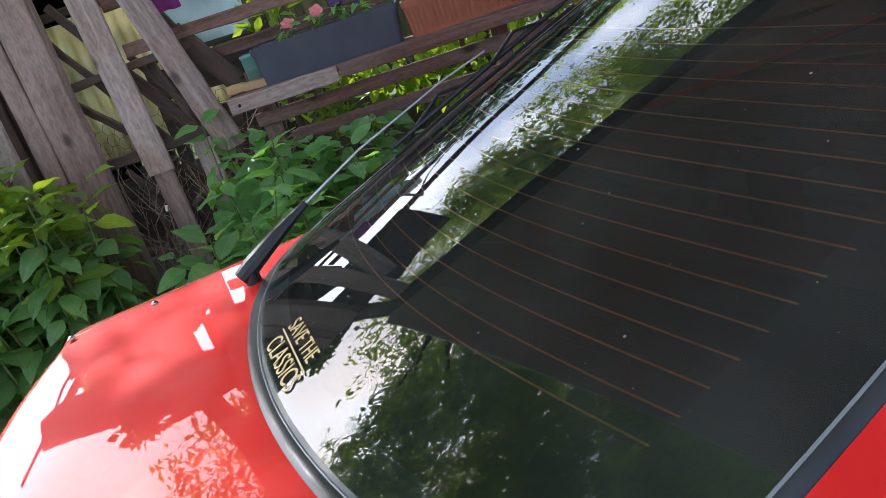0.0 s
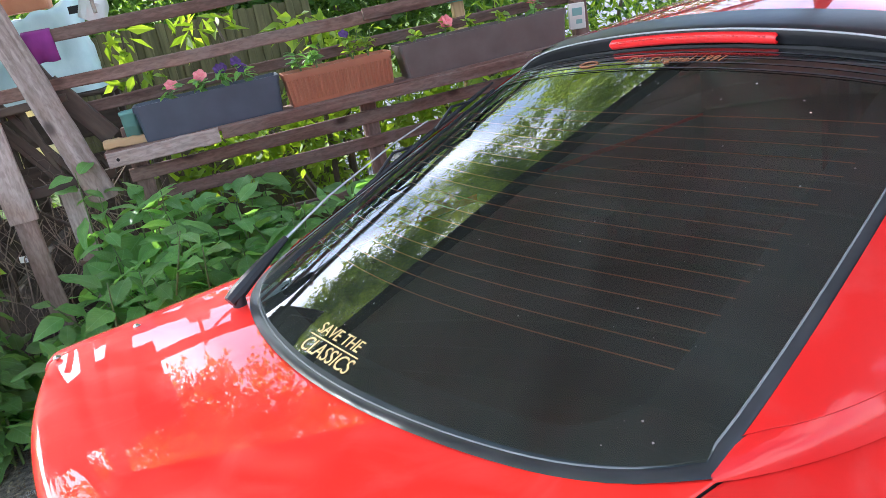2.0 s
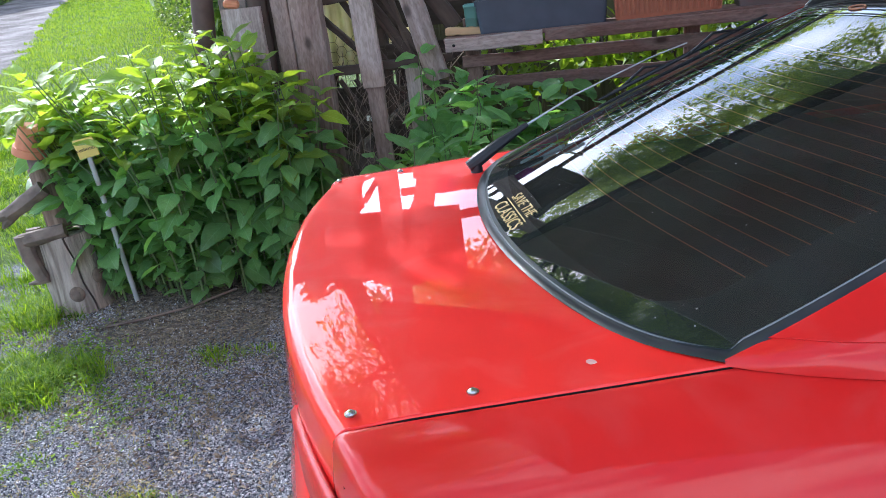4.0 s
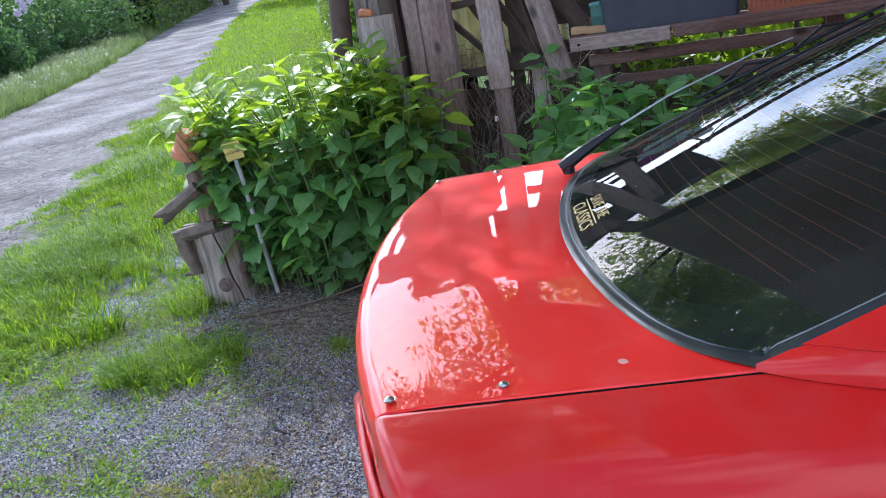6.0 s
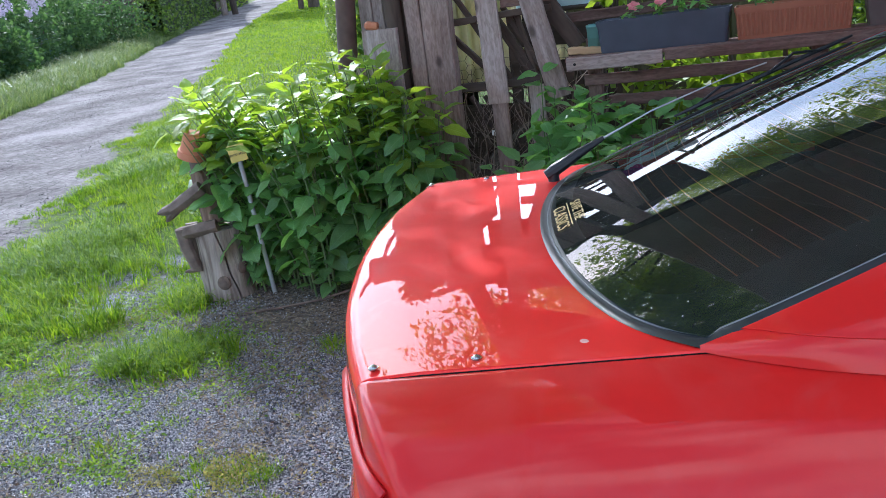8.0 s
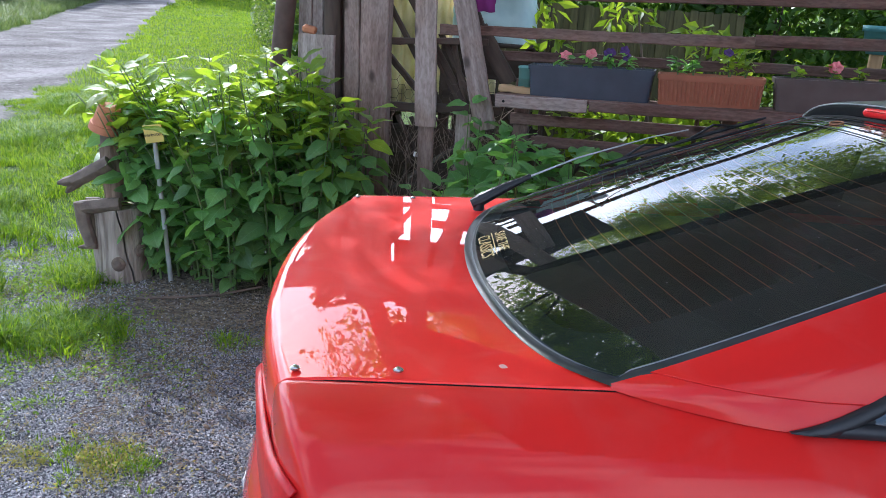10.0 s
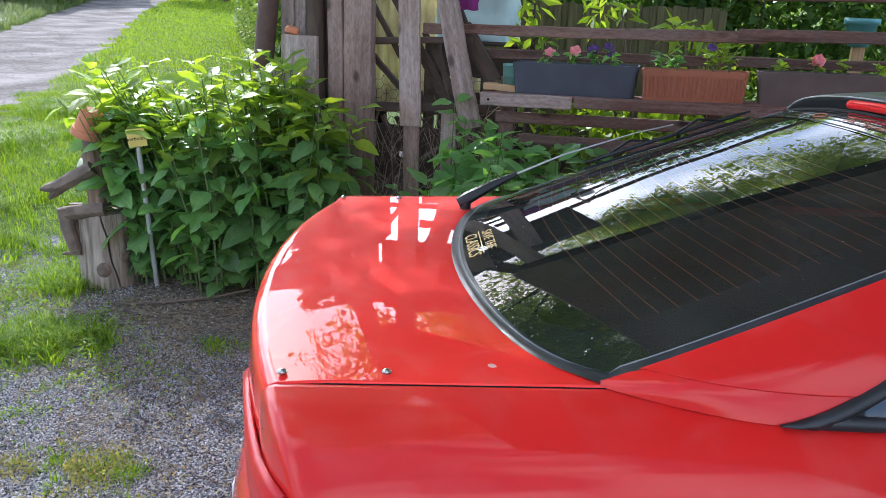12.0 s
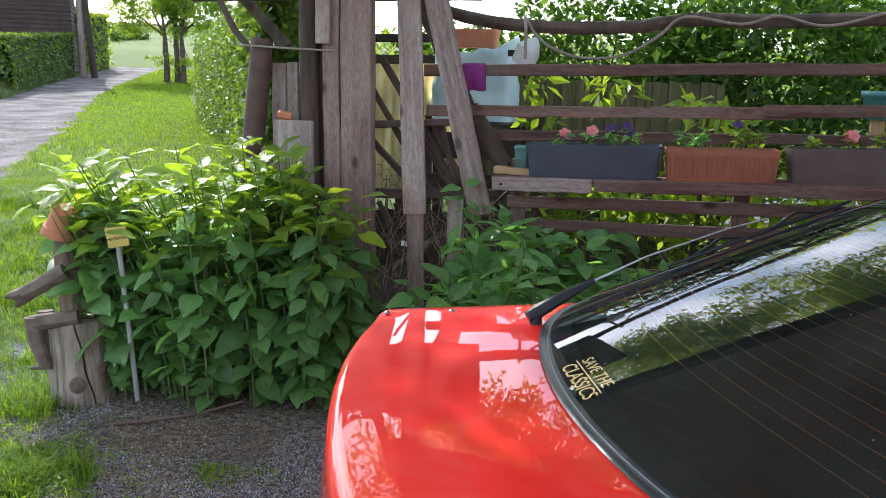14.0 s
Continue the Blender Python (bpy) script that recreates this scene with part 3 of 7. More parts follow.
    chips = ramp_(vor.outputs["Color"], [(0.15, (0.024, 0.027, 0.036)), (0.5, (0.125, 0.132, 0.155)), (0.85, (0.37, 0.38, 0.405))])
    soil = ramp_(tex(30, 8), [(0.3, (0.05, 0.044, 0.038)), (0.7, (0.15, 0.128, 0.105))])
    gravel = mix_(math_("MULTIPLY", edge(tex(2.2, 6), 0.46, 0.70), 0.75), chips, soil)
    # trodden mulch round the stump and the shrub's foot
    dm = N.new("ShaderNodeVectorMath")
    dm.operation = "DISTANCE"
    dm.inputs[1].default_value = (-1.25, -0.72, 0)
    L.new(pos, dm.inputs[0])
    mulch = ramp_(tex(38, 8), [(0.3, (0.060, 0.052, 0.047)), (0.52, (0.185, 0.160, 0.138)), (0.72, (0.36, 0.315, 0.26))])
    gravel = mix_(math_("SUBTRACT", 1.0, edge(math_("ADD", dm.outputs["Value"], math_("MULTIPLY", math_("SUBTRACT", tex(2.6, 5), 0.5), 1.1)), 0.42, 0.78)), gravel, mulch)
    turf = ramp_(tex(9, 6), [(0.3, (0.036, 0.062, 0.012)), (0.55, (0.075, 0.122, 0.018)), (0.8, (0.125, 0.150, 0.040))])
    field = ramp_(tex(0.05, 5), [(0.35, (0.07, 0.12, 0.022)), (0.6, (0.13, 0.17, 0.045)), (0.75, (0.18, 0.19, 0.06))])
    # lane: trodden clay with worn setts showing
    v2 = N.new("ShaderNodeTexVoronoi")
    v2.feature = "DISTANCE_TO_EDGE"
    v2.inputs["Scale"].default_value = 7.5
    L.new(pos, v2.inputs["Vector"])
    joint = edge(v2.outputs["Distance"], 0.0, 0.05)
    clay = ramp_(math_("ADD", math_("MULTIPLY", tex(15, 8), 0.4), math_("MULTIPLY", tex(0.9, 9), 0.6)), [(0.38, (0.098, 0.086, 0.080)), (0.49, (0.160, 0.146, 0.139)), (0.60, (0.262, 0.244, 0.234))])
    dk = ramp_(joint, [(0.0, (0.45, 0.45, 0.44)), (1.0, (1, 1, 1))])
    lm = N.new("ShaderNodeMix")
    lm.data_type, lm.blend_type = "RGBA", "MULTIPLY"
    L.new(edge(tex(0.8, 3), 0.40, 0.55), lm.inputs["Factor"])
    L.new(clay, lm.inputs["A"])
    L.new(dk, lm.inputs["B"])
    ln = N.new("ShaderNodeVectorMath")
    ln.operation = "LENGTH"
    L.new(pos, ln.inputs[0])
    col = mix_(edge(ln.outputs["Value"], 48, 72), turf, field)
    col = mix_(lot, col, gravel)
    col = mix_(lane, col, lm.outputs["Result"])
    L.new(col, b.inputs["Base Color"])
    bp = N.new("ShaderNodeBump")
    bp.inputs["Strength"].default_value, bp.inputs["Distance"].default_value = 0.7, 0.012
    h = math_("ADD", vor.outputs["Distance"], math_("ADD", math_("MULTIPLY", tex(14, 6), 1.4), math_("MULTIPLY", joint, 0.25)))
    L.new(h, bp.inputs["Height"])
    clod = N.new("ShaderNodeBump")
    clod.inputs["Strength"].default_value, clod.inputs["Distance"].default_value = 0.4, 0.09
    L.new(math_("MULTIPLY", lane, math_("ADD", math_("MULTIPLY", tex(4.5, 7), 0.55), math_("MULTIPLY", tex(1.4, 4), 0.8))), clod.inputs["Height"])
    L.new(clod.outputs[0], bp.inputs["Normal"])
    L.new(bp.outputs[0], b.inputs["Normal"])
    tagged(new("ground", mesh_of("ground", V, F, m)), "gravel lot, grass verge and worn clay lane", "ground", kind="structure")


build_ground()


# ---- the car: u runs forward, v towards the fence, origin under the rear studs ----
CAR = pose(0.0885, -2.5035, 0, 0, 0, 18.45)
car = tagged(empty("car", CAR), "red classic coupe with black roof spoiler parked on gravel", "car")


def deck_z(u, v):
    return 0.898 + 0.022 * (u - 0.1) - 0.006 * (v / 0.57) ** 2


def glass_z(u, v):
    return 0.928 + 0.362 * (u - 0.345) - 0.17 * v ** 4 - 0.14 * v * v - 0.03 * max(0.0, u - 0.7) ** 2


def rear_u(v):
    v = abs(v)
    return -0.118 + 0.25 * v * v + 1.1 * max(0.0, v - 0.62) ** 2


def glass_u(v):
    return 0.288 + 0.38 * v * v + 4.2 * v ** 8


def lin(a, b, n):
    return [a + (b - a) * i / (n - 1) for i in range(n)]


SEAM = 0.600        # half width of the boot lid at the window's corner


def shut(u, v):
    """Draws the shut line in towards the tail, and the panels beside it with it."""
    w = abs(v)
    k = max(0.0, min(1.0, (w - 0.30) / 0.28)) if w < SEAM else max(0.0, 1 - (w - SEAM) / 0.16)
    return v - math.copysign(k * max(0.0, min(0.0235, 0.038 * (0.52 - u))), v)


def drop(v):
    """How far the shoulder has fallen below the deck at a half width v."""
    d = max(0.0, abs(v) - SEAM)
    return 0.004 + 0.06 * d + 1.5 * d * d + 60.0 * d ** 4


def belt_z(u):
    """Height of the shoulder line's top along the car."""
    if u < 0.9:
        return deck_z(u, 0.57)
    if u < 2.6:
        return 0.915 - 0.01 * (u - 0.9)
    return 0.898 - 0.05 * (u - 2.6) - 0.075 * max(0, u - 3.1) ** 2


def build_lid():
    P = []
    e = SEAM - 0.0018
    for v in [-e, -e + 0.0015, -e + 0.004] + lin(-0.58, 0.58, 47) + [e - 0.004, e - 0.0015, e]:
        u0, u1 = rear_u(v), glass_u(v) + 0.03
        r = 0.030
        row = [(u0 - 0.004, v, 0.56), (u0 - 0.010, v, 0.68), (u0 - 0.009, v, 0.77), (u0 - 0.003, v, 0.835)]
        zt = deck_z(u0 + r, v) - 0.004
        row += [(u0 + r - r * math.cos(a), v, zt - r + r * math.sin(a)) for a in lin(0, math.pi / 2, 7)]
        row += [(u, v, deck_z(u, v) - 0.004 * max(0, 1 - (u - u0 - r) / 0.06)) for u in lin(u0 + r + 0.012, u1, 18)]
        P.append([(u, shut(u, v), z) for u, v, z in row])
    side = lambda row, s: [(u, v + s * 0.001, z - 0.0042) for u, v, z in row]
    low = lambda row, s, d: [(u + d * 0.5, v + s * 0.0009, z - d) for u, v, z in row]
    ob = sheet("boot_lid", [side(P[0], -1)] + P + [side(P[-1], 1)], PAINT, car, "glossy red boot lid with two pairs of studs")
    # black strips down the lid's edges paint the shadow in the narrow gap
    for k, s in ((0, -1), (-1, 1)):
        sheet("lid_edge_seal", [low(P[k], s, 0.0042), low(P[k], s, 0.022)], GAP, ob, "dark strip for the shade in the lid's shut line")
    return ob


lid = build_lid()


def build_side(sgn, name):
    vs = [SEAM + 0.0025, SEAM + 0.0027, SEAM + 0.005, 0.612, 0.63, 0.65, 0.675, 0.70, 0.72, 0.74, 0.76, 0.78, 0.80, 0.815]
    P = []
    for k, v in enumerate(vs):
        u0 = rear_u(v)
        dz = drop(v) + (0.02 if k == 0 else 0.0012 if k == 1 else 0)
        z0 = belt_z(u0) - dz
        r = 0.022
        row = [(u0 + 0.002, sgn * v, 0.42), (u0 - 0.006, sgn * v, 0.60), (u0 - 0.006, sgn * v, max(0.62, z0 - 0.07))]
        row += [(u0 + r - r * math.cos(a), sgn * v, z0 - r + r * math.sin(a)) for a in lin(0, math.pi / 2, 5)]
        for u in lin(u0 + 0.05, 0.5, 12) + lin(0.6, 3.75, 34)[0:]:
            inset = 0.10 * max(0, u - 2.9) ** 2
            row.append((u, sgn * (v - inset), belt_z(u) - dz))
        P.append([(u, shut(u, w), z) for u, w, z in row])
    last = P[-1]
    for dv, z in ((0.012, 0.66), (0.024, 0.55), (0.028, 0.42), (0.02, 0.30), (-0.01, 0.20), (-0.12, 0.17)):
        row = []
        for i, (u, v, zz) in enumerate(last):
            t = 1.0 if i > 7 else i / 7
            row.append((u - 0.012 * (i < 8), v + sgn * dv * t, min(z, zz) if i > 2 else min(zz, z)))
        P.append(row)
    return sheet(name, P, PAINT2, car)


near_side = build_side(-1, "quarter_panel")
far_side = build_side(1, "quarter_panel")

# near-black sheets under the lid's shut lines, in place of the shade there
for sg in (-1, 1):
    sheet("shut_line", [[(rear_u(SEAM) + 0.01, sg * (SEAM - 0.02), 0.84), (0.3, sg * (SEAM - 0.02), 0.872), (0.9, sg * (SEAM - 0.02), 0.872)],
                        [(rear_u(SEAM) + 0.01, sg * (SEAM + 0.03), 0.835), (0.3, sg * (SEAM + 0.03), 0.865), (0.9, sg * (SEAM + 0.03), 0.865)]], GAP, car)

# rear valance, bumper and lamps
bp = []
for k, (off, z) in enumerate(((-0.012, 0.655), (0.006, 0.635), (0.022, 0.60), (0.042, 0.52), (0.05, 0.42), (0.04, 0.32), (0.0, 0.25), (-0.06, 0.24))):
    row = []
    for v in lin(-0.80, 0.80, 41):
        row.append((rear_u(v) - off, v * (1 + 0.06 * max(0, off / 0.05)), z))
    row = [(0.55, -0.855 if off > 0 else -0.82, z)] + row + [(0.55, 0.855 if off > 0 else 0.82, z)]
    bp.append(row)
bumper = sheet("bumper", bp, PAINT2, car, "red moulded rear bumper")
for sg in (-1, 1):
    L_ = [[(rear_u(v) - 0.004 - 0.003 * k, sg * v, z) for v in lin(0.36, 0.74, 9)] for k, z in ((0, 0.80), (3, 0.79), (3, 0.69), (0, 0.68))]
    sheet("tail_lamp", L_, LAMP, car, "ribbed red tail lamp", solid=0.006)
number_plate = part("number_plate", box_bm(0.012, 0.52, 0.11, 0.003, (rear_u(0) - 0.030, 0, 0.44)), PLATE, car, "white plate with dark bars")
for k in range(6):
    part("print_bar", box_bm(0.002, 0.045, 0.07, 0, (rear_u(0) - 0.037, -0.19 + 0.075 * k, 0.44)), INK, number_plate)

# studs left on the lid
for u, v in ((0, 1), (0.157, 1), (0, -1), (0.157, -1)):
    bm = bmesh.new()
    bmesh.ops.create_uvsphere(bm, u_segments=14, v_segments=8, radius=1.0, matrix=Matrix.Diagonal((0.007, 0.007, 0.0052, 1)))
    bmesh.ops.create_cone(bm, segments=14, radius1=0.0082, radius2=0.0082, depth=0.002, cap_ends=True)
    part("stud", bm, STEEL, lid, "domed steel stud", pose(u, v * 0.560 + 0.004, deck_z(u, 0.563) + 0.001), smooth=True)

# paint chip on the lid
bm = bmesh.new()
bmesh.ops.create_circle(bm, cap_ends=True, segments=9, radius=0.0075)
for v in bm.verts:
    v.co *= random.uniform(0.7, 1.2)
part("paint_chip", bm, mat("bare_patch", (0.62, 0.30, 0.26), (0.7, 0.42, 0.36), 60, rough=0.7), lid, "pale chipped spot", pose(0.319, -0.536, deck_z(0.319, 0.536) + 0.0006))

# ---- rear window ----
GU1 = 1.215


def pane_edge(u):
    """Half width of the rear window along its height."""
    return 0.590 - 0.074 * max(0.0, (u - 0.52) / 0.68) ** 1.4


def gpoint(a, b, lift=0.0):
    """a across (-1..1), b up (0..1) on the curved window."""
    v0 = a * 0.588
    ub = glass_u(v0)
    u = ub + (GU1 - ub) * b
    v = a * pane_edge(u)
    return (u - 0.33 * lift, v, glass_z(u, v) + 0.94 * lift)


rear_window = sheet("rear_window", [[gpoint(a, b) for b in lin(0.02, 1, 22)] for a in lin(-0.985, 0.985, 41)], GLASS, car, "dark tinted curved rear window with heater wires")


def strip_round(name, inner, outer, lift_in, lift_out, material, label=""):
    """A moulded band round the window between two insets (fractions of the pane)."""
    path = [(a, 0.0, 0) for a in lin(-1, 1, 45)] + [(1.0, b, 1) for b in lin(0.03, 1, 18)]
    path = [(-1.0, b, 3) for b in lin(1, 0.03, 18)] + path
    P = []
    for a, b, side in path:
        row = []
        for off, lift in ((inner, lift_in), (inner * 0.4 + outer * 0.6, max(lift_in, lift_out) + 0.0015), (outer, lift_out)):
            aa = a * (1 + off / 0.588)
            v0 = max(-1.0, min(1.0, a)) * 0.588
            ub = glass_u(v0)
            u = ub + (GU1 - ub) * b - (off * (1 - min(1, b / 0.05)) if b < 0.05 else 0)
            v = aa * pane_edge(u)
            z = glass_z(u, v) if b > 0.02 else glass_z(glass_u(v0), v0)
            if b < 0.02 and off > 0:
                z = min(z, deck_z(u, v) + 0.005)
            row.append((u, v, z + lift))
        P.append(row)
    return sheet(name, P, material, car, label)


strip_round("window_seal", -0.0095, 0.0065, 0.0015, -0.002, RUBBER, "black rubber window seal")
# pale grey bead that carries the rubber seal's highlight as colour
strip_round("seal_bead", -0.0128, -0.0094, 0.0015, 0.002, mat("seal_bead", (0.17, 0.178, 0.186), (0.21, 0.22, 0.23), 30, rough=0.4))

# printed border inside the pane
for sg in (-1, 1):
    sheet("frit_band", [[gpoint(sg * a, b, -0.003) for b in lin(0.0, 1, 20)] for a in (1.0, 0.91, 0.82)], FRIT, rear_window)
sheet("frit_band", [[gpoint(a, b * (1 + 0.9 * max(0.0, (abs(a) - 0.66) / 0.16) ** 3 if abs(a) < 0.82 else 1.9), -0.003) for b in (0.0, 0.03, 0.072)] for a in lin(-0.99, 0.99, 81)], FRIT, rear_window)
sheet("frit_band", [[gpoint(a, b, 0.0012) for b in (0.90, 0.95, 1.0)] for a in lin(-0.97, 0.97, 31)],
      mat("gloss_band", (0.006, 0.007, 0.008), rough=0.04, coat=1.0), rear_window)
for k in range(5):
    sheet("band_line", [[gpoint(a, b, 0.002) for b in (0.905 + 0.02 * k, 0.909 + 0.02 * k)] for a in lin(-0.97, 0.97, 31)], mat("band_line", (0.035, 0.04, 0.045), rough=0.5) if k == 0 else bpy.data.materials["band_line"], rear_window)

for k in range(17):
    u0 = 0.485 + 0.031 * k
    P = []
    for v in lin(-0.485, 0.485, 33):
        u = u0 + 0.30 * v * v
        P.append([(u - 0.0011, v, glass_z(u - 0.0011, v) - 0.0012), (u + 0.0011, v, glass_z(u + 0.0011, v) - 0.0012)])
    if u0 + 0.07 < 1.12:
        sheet("heater_wire", P, WIRE, rear_window)


def on_glass(u, v, lift=0.0):
    """Pose lying on the window at (u, v): x runs across to the near side, y up the slope."""
    e = 1e-3
    n = Vector((-(glass_z(u + e, v) - glass_z(u - e, v)) / (2 * e), -(glass_z(u, v + e) - glass_z(u, v - e)) / (2 * e), 1)).normalized()
    x = Vector((0, -1, 0))
    x = (x - n * x.dot(n)).normalized()
    y = n.cross(x)
    m = Matrix((x, y, n)).transposed().to_4x4()
    m.translation = Vector((u, v, glass_z(u, v))) + n * lift
    return m


sticker = under(tagged(new("window_sticker", text_mesh("SAVE THE", 0.030, GOLD, "lettering")), "gold lettering reading save the classics"), rear_window, on_glass(0.363, 0.034, 0.0012))
under(new("sticker_line", text_mesh("CLASSICS", 0.036, GOLD, "lettering")), sticker, pose(-0.006 + 0.016, -0.034, 0))
part("sticker_rule", box_bm(0.152, 0.0022, 0.0004, 0), GOLD, sticker, "", pose(0.004, -0.0155, 0))
sticker.scale = (1.08, 1.12, 1)
under(tagged(new("band_lettering", text_mesh("Das Original 1991", 0.029, mat("orange_lettering", (0.36, 0.135, 0.06), rough=0.5), "lettering", shear=0.3, spacing=1.1)), "thin orange script on the window's top band"), rear_window, on_glass(1.156, -0.015, 0.003))
part("band_mark", tube_bm(flow([(0.026 * math.cos(a), 0.011 * math.sin(a), 0) for a in lin(0, 6.2, 14)], 2), 0.0018, 5), mat("orange_mark", (0.36, 0.135, 0.06), rough=0.5), rear_window, "thin orange oval mark", on_glass(1.156, 0.215, 0.003))

# dust specks on the pane
rng = random.Random(5)
V, F = [], []
for k in range(150):
    u, v = rng.uniform(0.36, 1.1), rng.uniform(-0.55, 0.5)
    if u < glass_u(v) + 0.03:
        continue
    r = rng.choice((0.0006, 0.0007, 0.0009, 0.0011, 0.0018))
    b = len(V)
    for j in range(5):
        a = j * 1.2566 + k
        x, y = u + r * math.cos(a) * rng.uniform(0.6, 1.3), v + r * math.sin(a)
        V.append((x, y, glass_z(x, y) + 0.0008))
    F.append(tuple(range(b, b + 5)))
under(tagged(new("dust_specks", mesh_of("dust_specks", V, F, DUST, False)), kind="stuff"), rear_window)

# ---- roof, spoiler, pillars ----


def roof_z(u, v):
    c = 1.292 - 0.028 * ((u - 1.95) / 0.65) ** 2
    return c - 0.13 * v * v - 0.5 * max(0, abs(v) - 0.42) ** 2


roof = sheet("roof", [[(u, v, roof_z(u, v)) for v in lin(-0.575, 0.575, 31)] for u in lin(1.28, 2.55, 22)], PAINT, car, "red roof skin")
# black spoiler across the roof's trailing edge
P = []
for a in lin(-1, 1, 41):
    v = a * 0.568
    arch = -0.060 * a * a - 0.058 * abs(a) ** 9
    u_t = 1.205 + 0.02 * abs(a) ** 4
    zt = 1.266 + arch
    P.append([(1.30, v, min(glass_z(1.215, v) + 0.03, zt - 0.02)), (u_t + 0.03, v, zt - 0.048), (u_t + 0.012, v, zt - 0.034), (u_t + 0.004, v, zt - 0.012), (u_t, v, zt - 0.003),
              (u_t + 0.004, v, zt + 0.001), (u_t + 0.02, v, zt + 0.006), (u_t + 0.12, v, max(zt + 0.014, roof_z(1.325, v) + 0.004)), (1.36, v, roof_z(1.36, v) - 0.002)])
spoiler = sheet("roof_spoiler", P, BLACK, car, "matt black roof spoiler with high brake light")
sheet("spoiler_lip", [[(1.2035 + 0.02 * abs(a) ** 4, a * 0.568, 1.2655 - 0.060 * a * a - 0.058 * abs(a) ** 9 + dz) for dz in (-0.0015, 0.0015)] for a in lin(-1, 1, 41)],
      mat("bright_lip", (0.42, 0.43, 0.44), rough=0.3), spoiler, "", solid=0.003)
bl = []
for v in [-0.208, -0.2065, -0.2045] + lin(-0.202, 0.187, 25) + [0.1895, 0.1915, 0.193]:
    a = v / 0.53
    zt = 1.262 - 0.055 * a * a
    e = max(0.0, abs(v + 0.0075) - 0.1955) / 0.0055
    h = 0.011 * math.sqrt(max(0.02, 1 - e * e))
    bl.append([(1.209, v, zt - 0.013 + h * math.sin(t)) if abs(math.cos(t)) < 0.2 else (1.209 - 0.009 * math.cos(t), v, zt - 0.013 + h * math.sin(t)) for t in lin(-math.pi / 2, math.pi / 2, 9)])
brake = sheet("brake_light", bl, LAMPLIT, spoiler, "long bright red brake light lens")
for k in range(34):
    v = -0.185 + 0.355 * k / 33
    part("lens_rib", box_bm(0.002, 0.006, 0.002, 0, (1.1995, v, 1.2525 - 0.055 * (v / 0.53) ** 2)), LAMP, brake)


antenna = part("antenna", tube_bm([(1.50, -0.12, roof_z(1.50, 0.12) - 0.004), (1.50, -0.12, roof_z(1.50, 0.12) + 0.012), (1.485, -0.12, roof_z(1.50, 0.12) + 0.03), (1.40, -0.12, roof_z(1.50, 0.12) + 0.10)], [0.024, 0.020, 0.010, 0.006], 12), BLACK, car, "black roof antenna", smooth=True)


def side_pt(sgn, u, h):
    """The cabin's side: h from the shoulder (0) to the window's or the roof's edge (1)."""
    t = min(1.0, max(0.0, (u - 0.474) / 0.31))
    vb = 0.598 + 0.089 * (1 - (1 - t) ** 2) ** 0.9 + 0.045 * max(0.0, u - 0.72)
    zb = belt_z(u) - drop(vb) + 0.0015
    if u < 1.25:
        vt = pane_edge(u) + 0.005
        zt = glass_z(u, vt) + 0.002
    else:
        k = min(1, (u - 1.25) / 0.1)
        vt = (pane_edge(1.25) + 0.005) * (1 - k) + 0.575 * k
        zt = (glass_z(1.215, 0.55) + 0.012) * (1 - k) + roof_z(u, 0.575) * k
    bow = 0.018 * math.sin(math.pi * h) * min(1.0, max(0.0, (u - 0.474) / 0.1))
    return (u, sgn * (vb + (vt - vb) * h + bow), zb + (zt - zb) * h + 0.3 * bow)


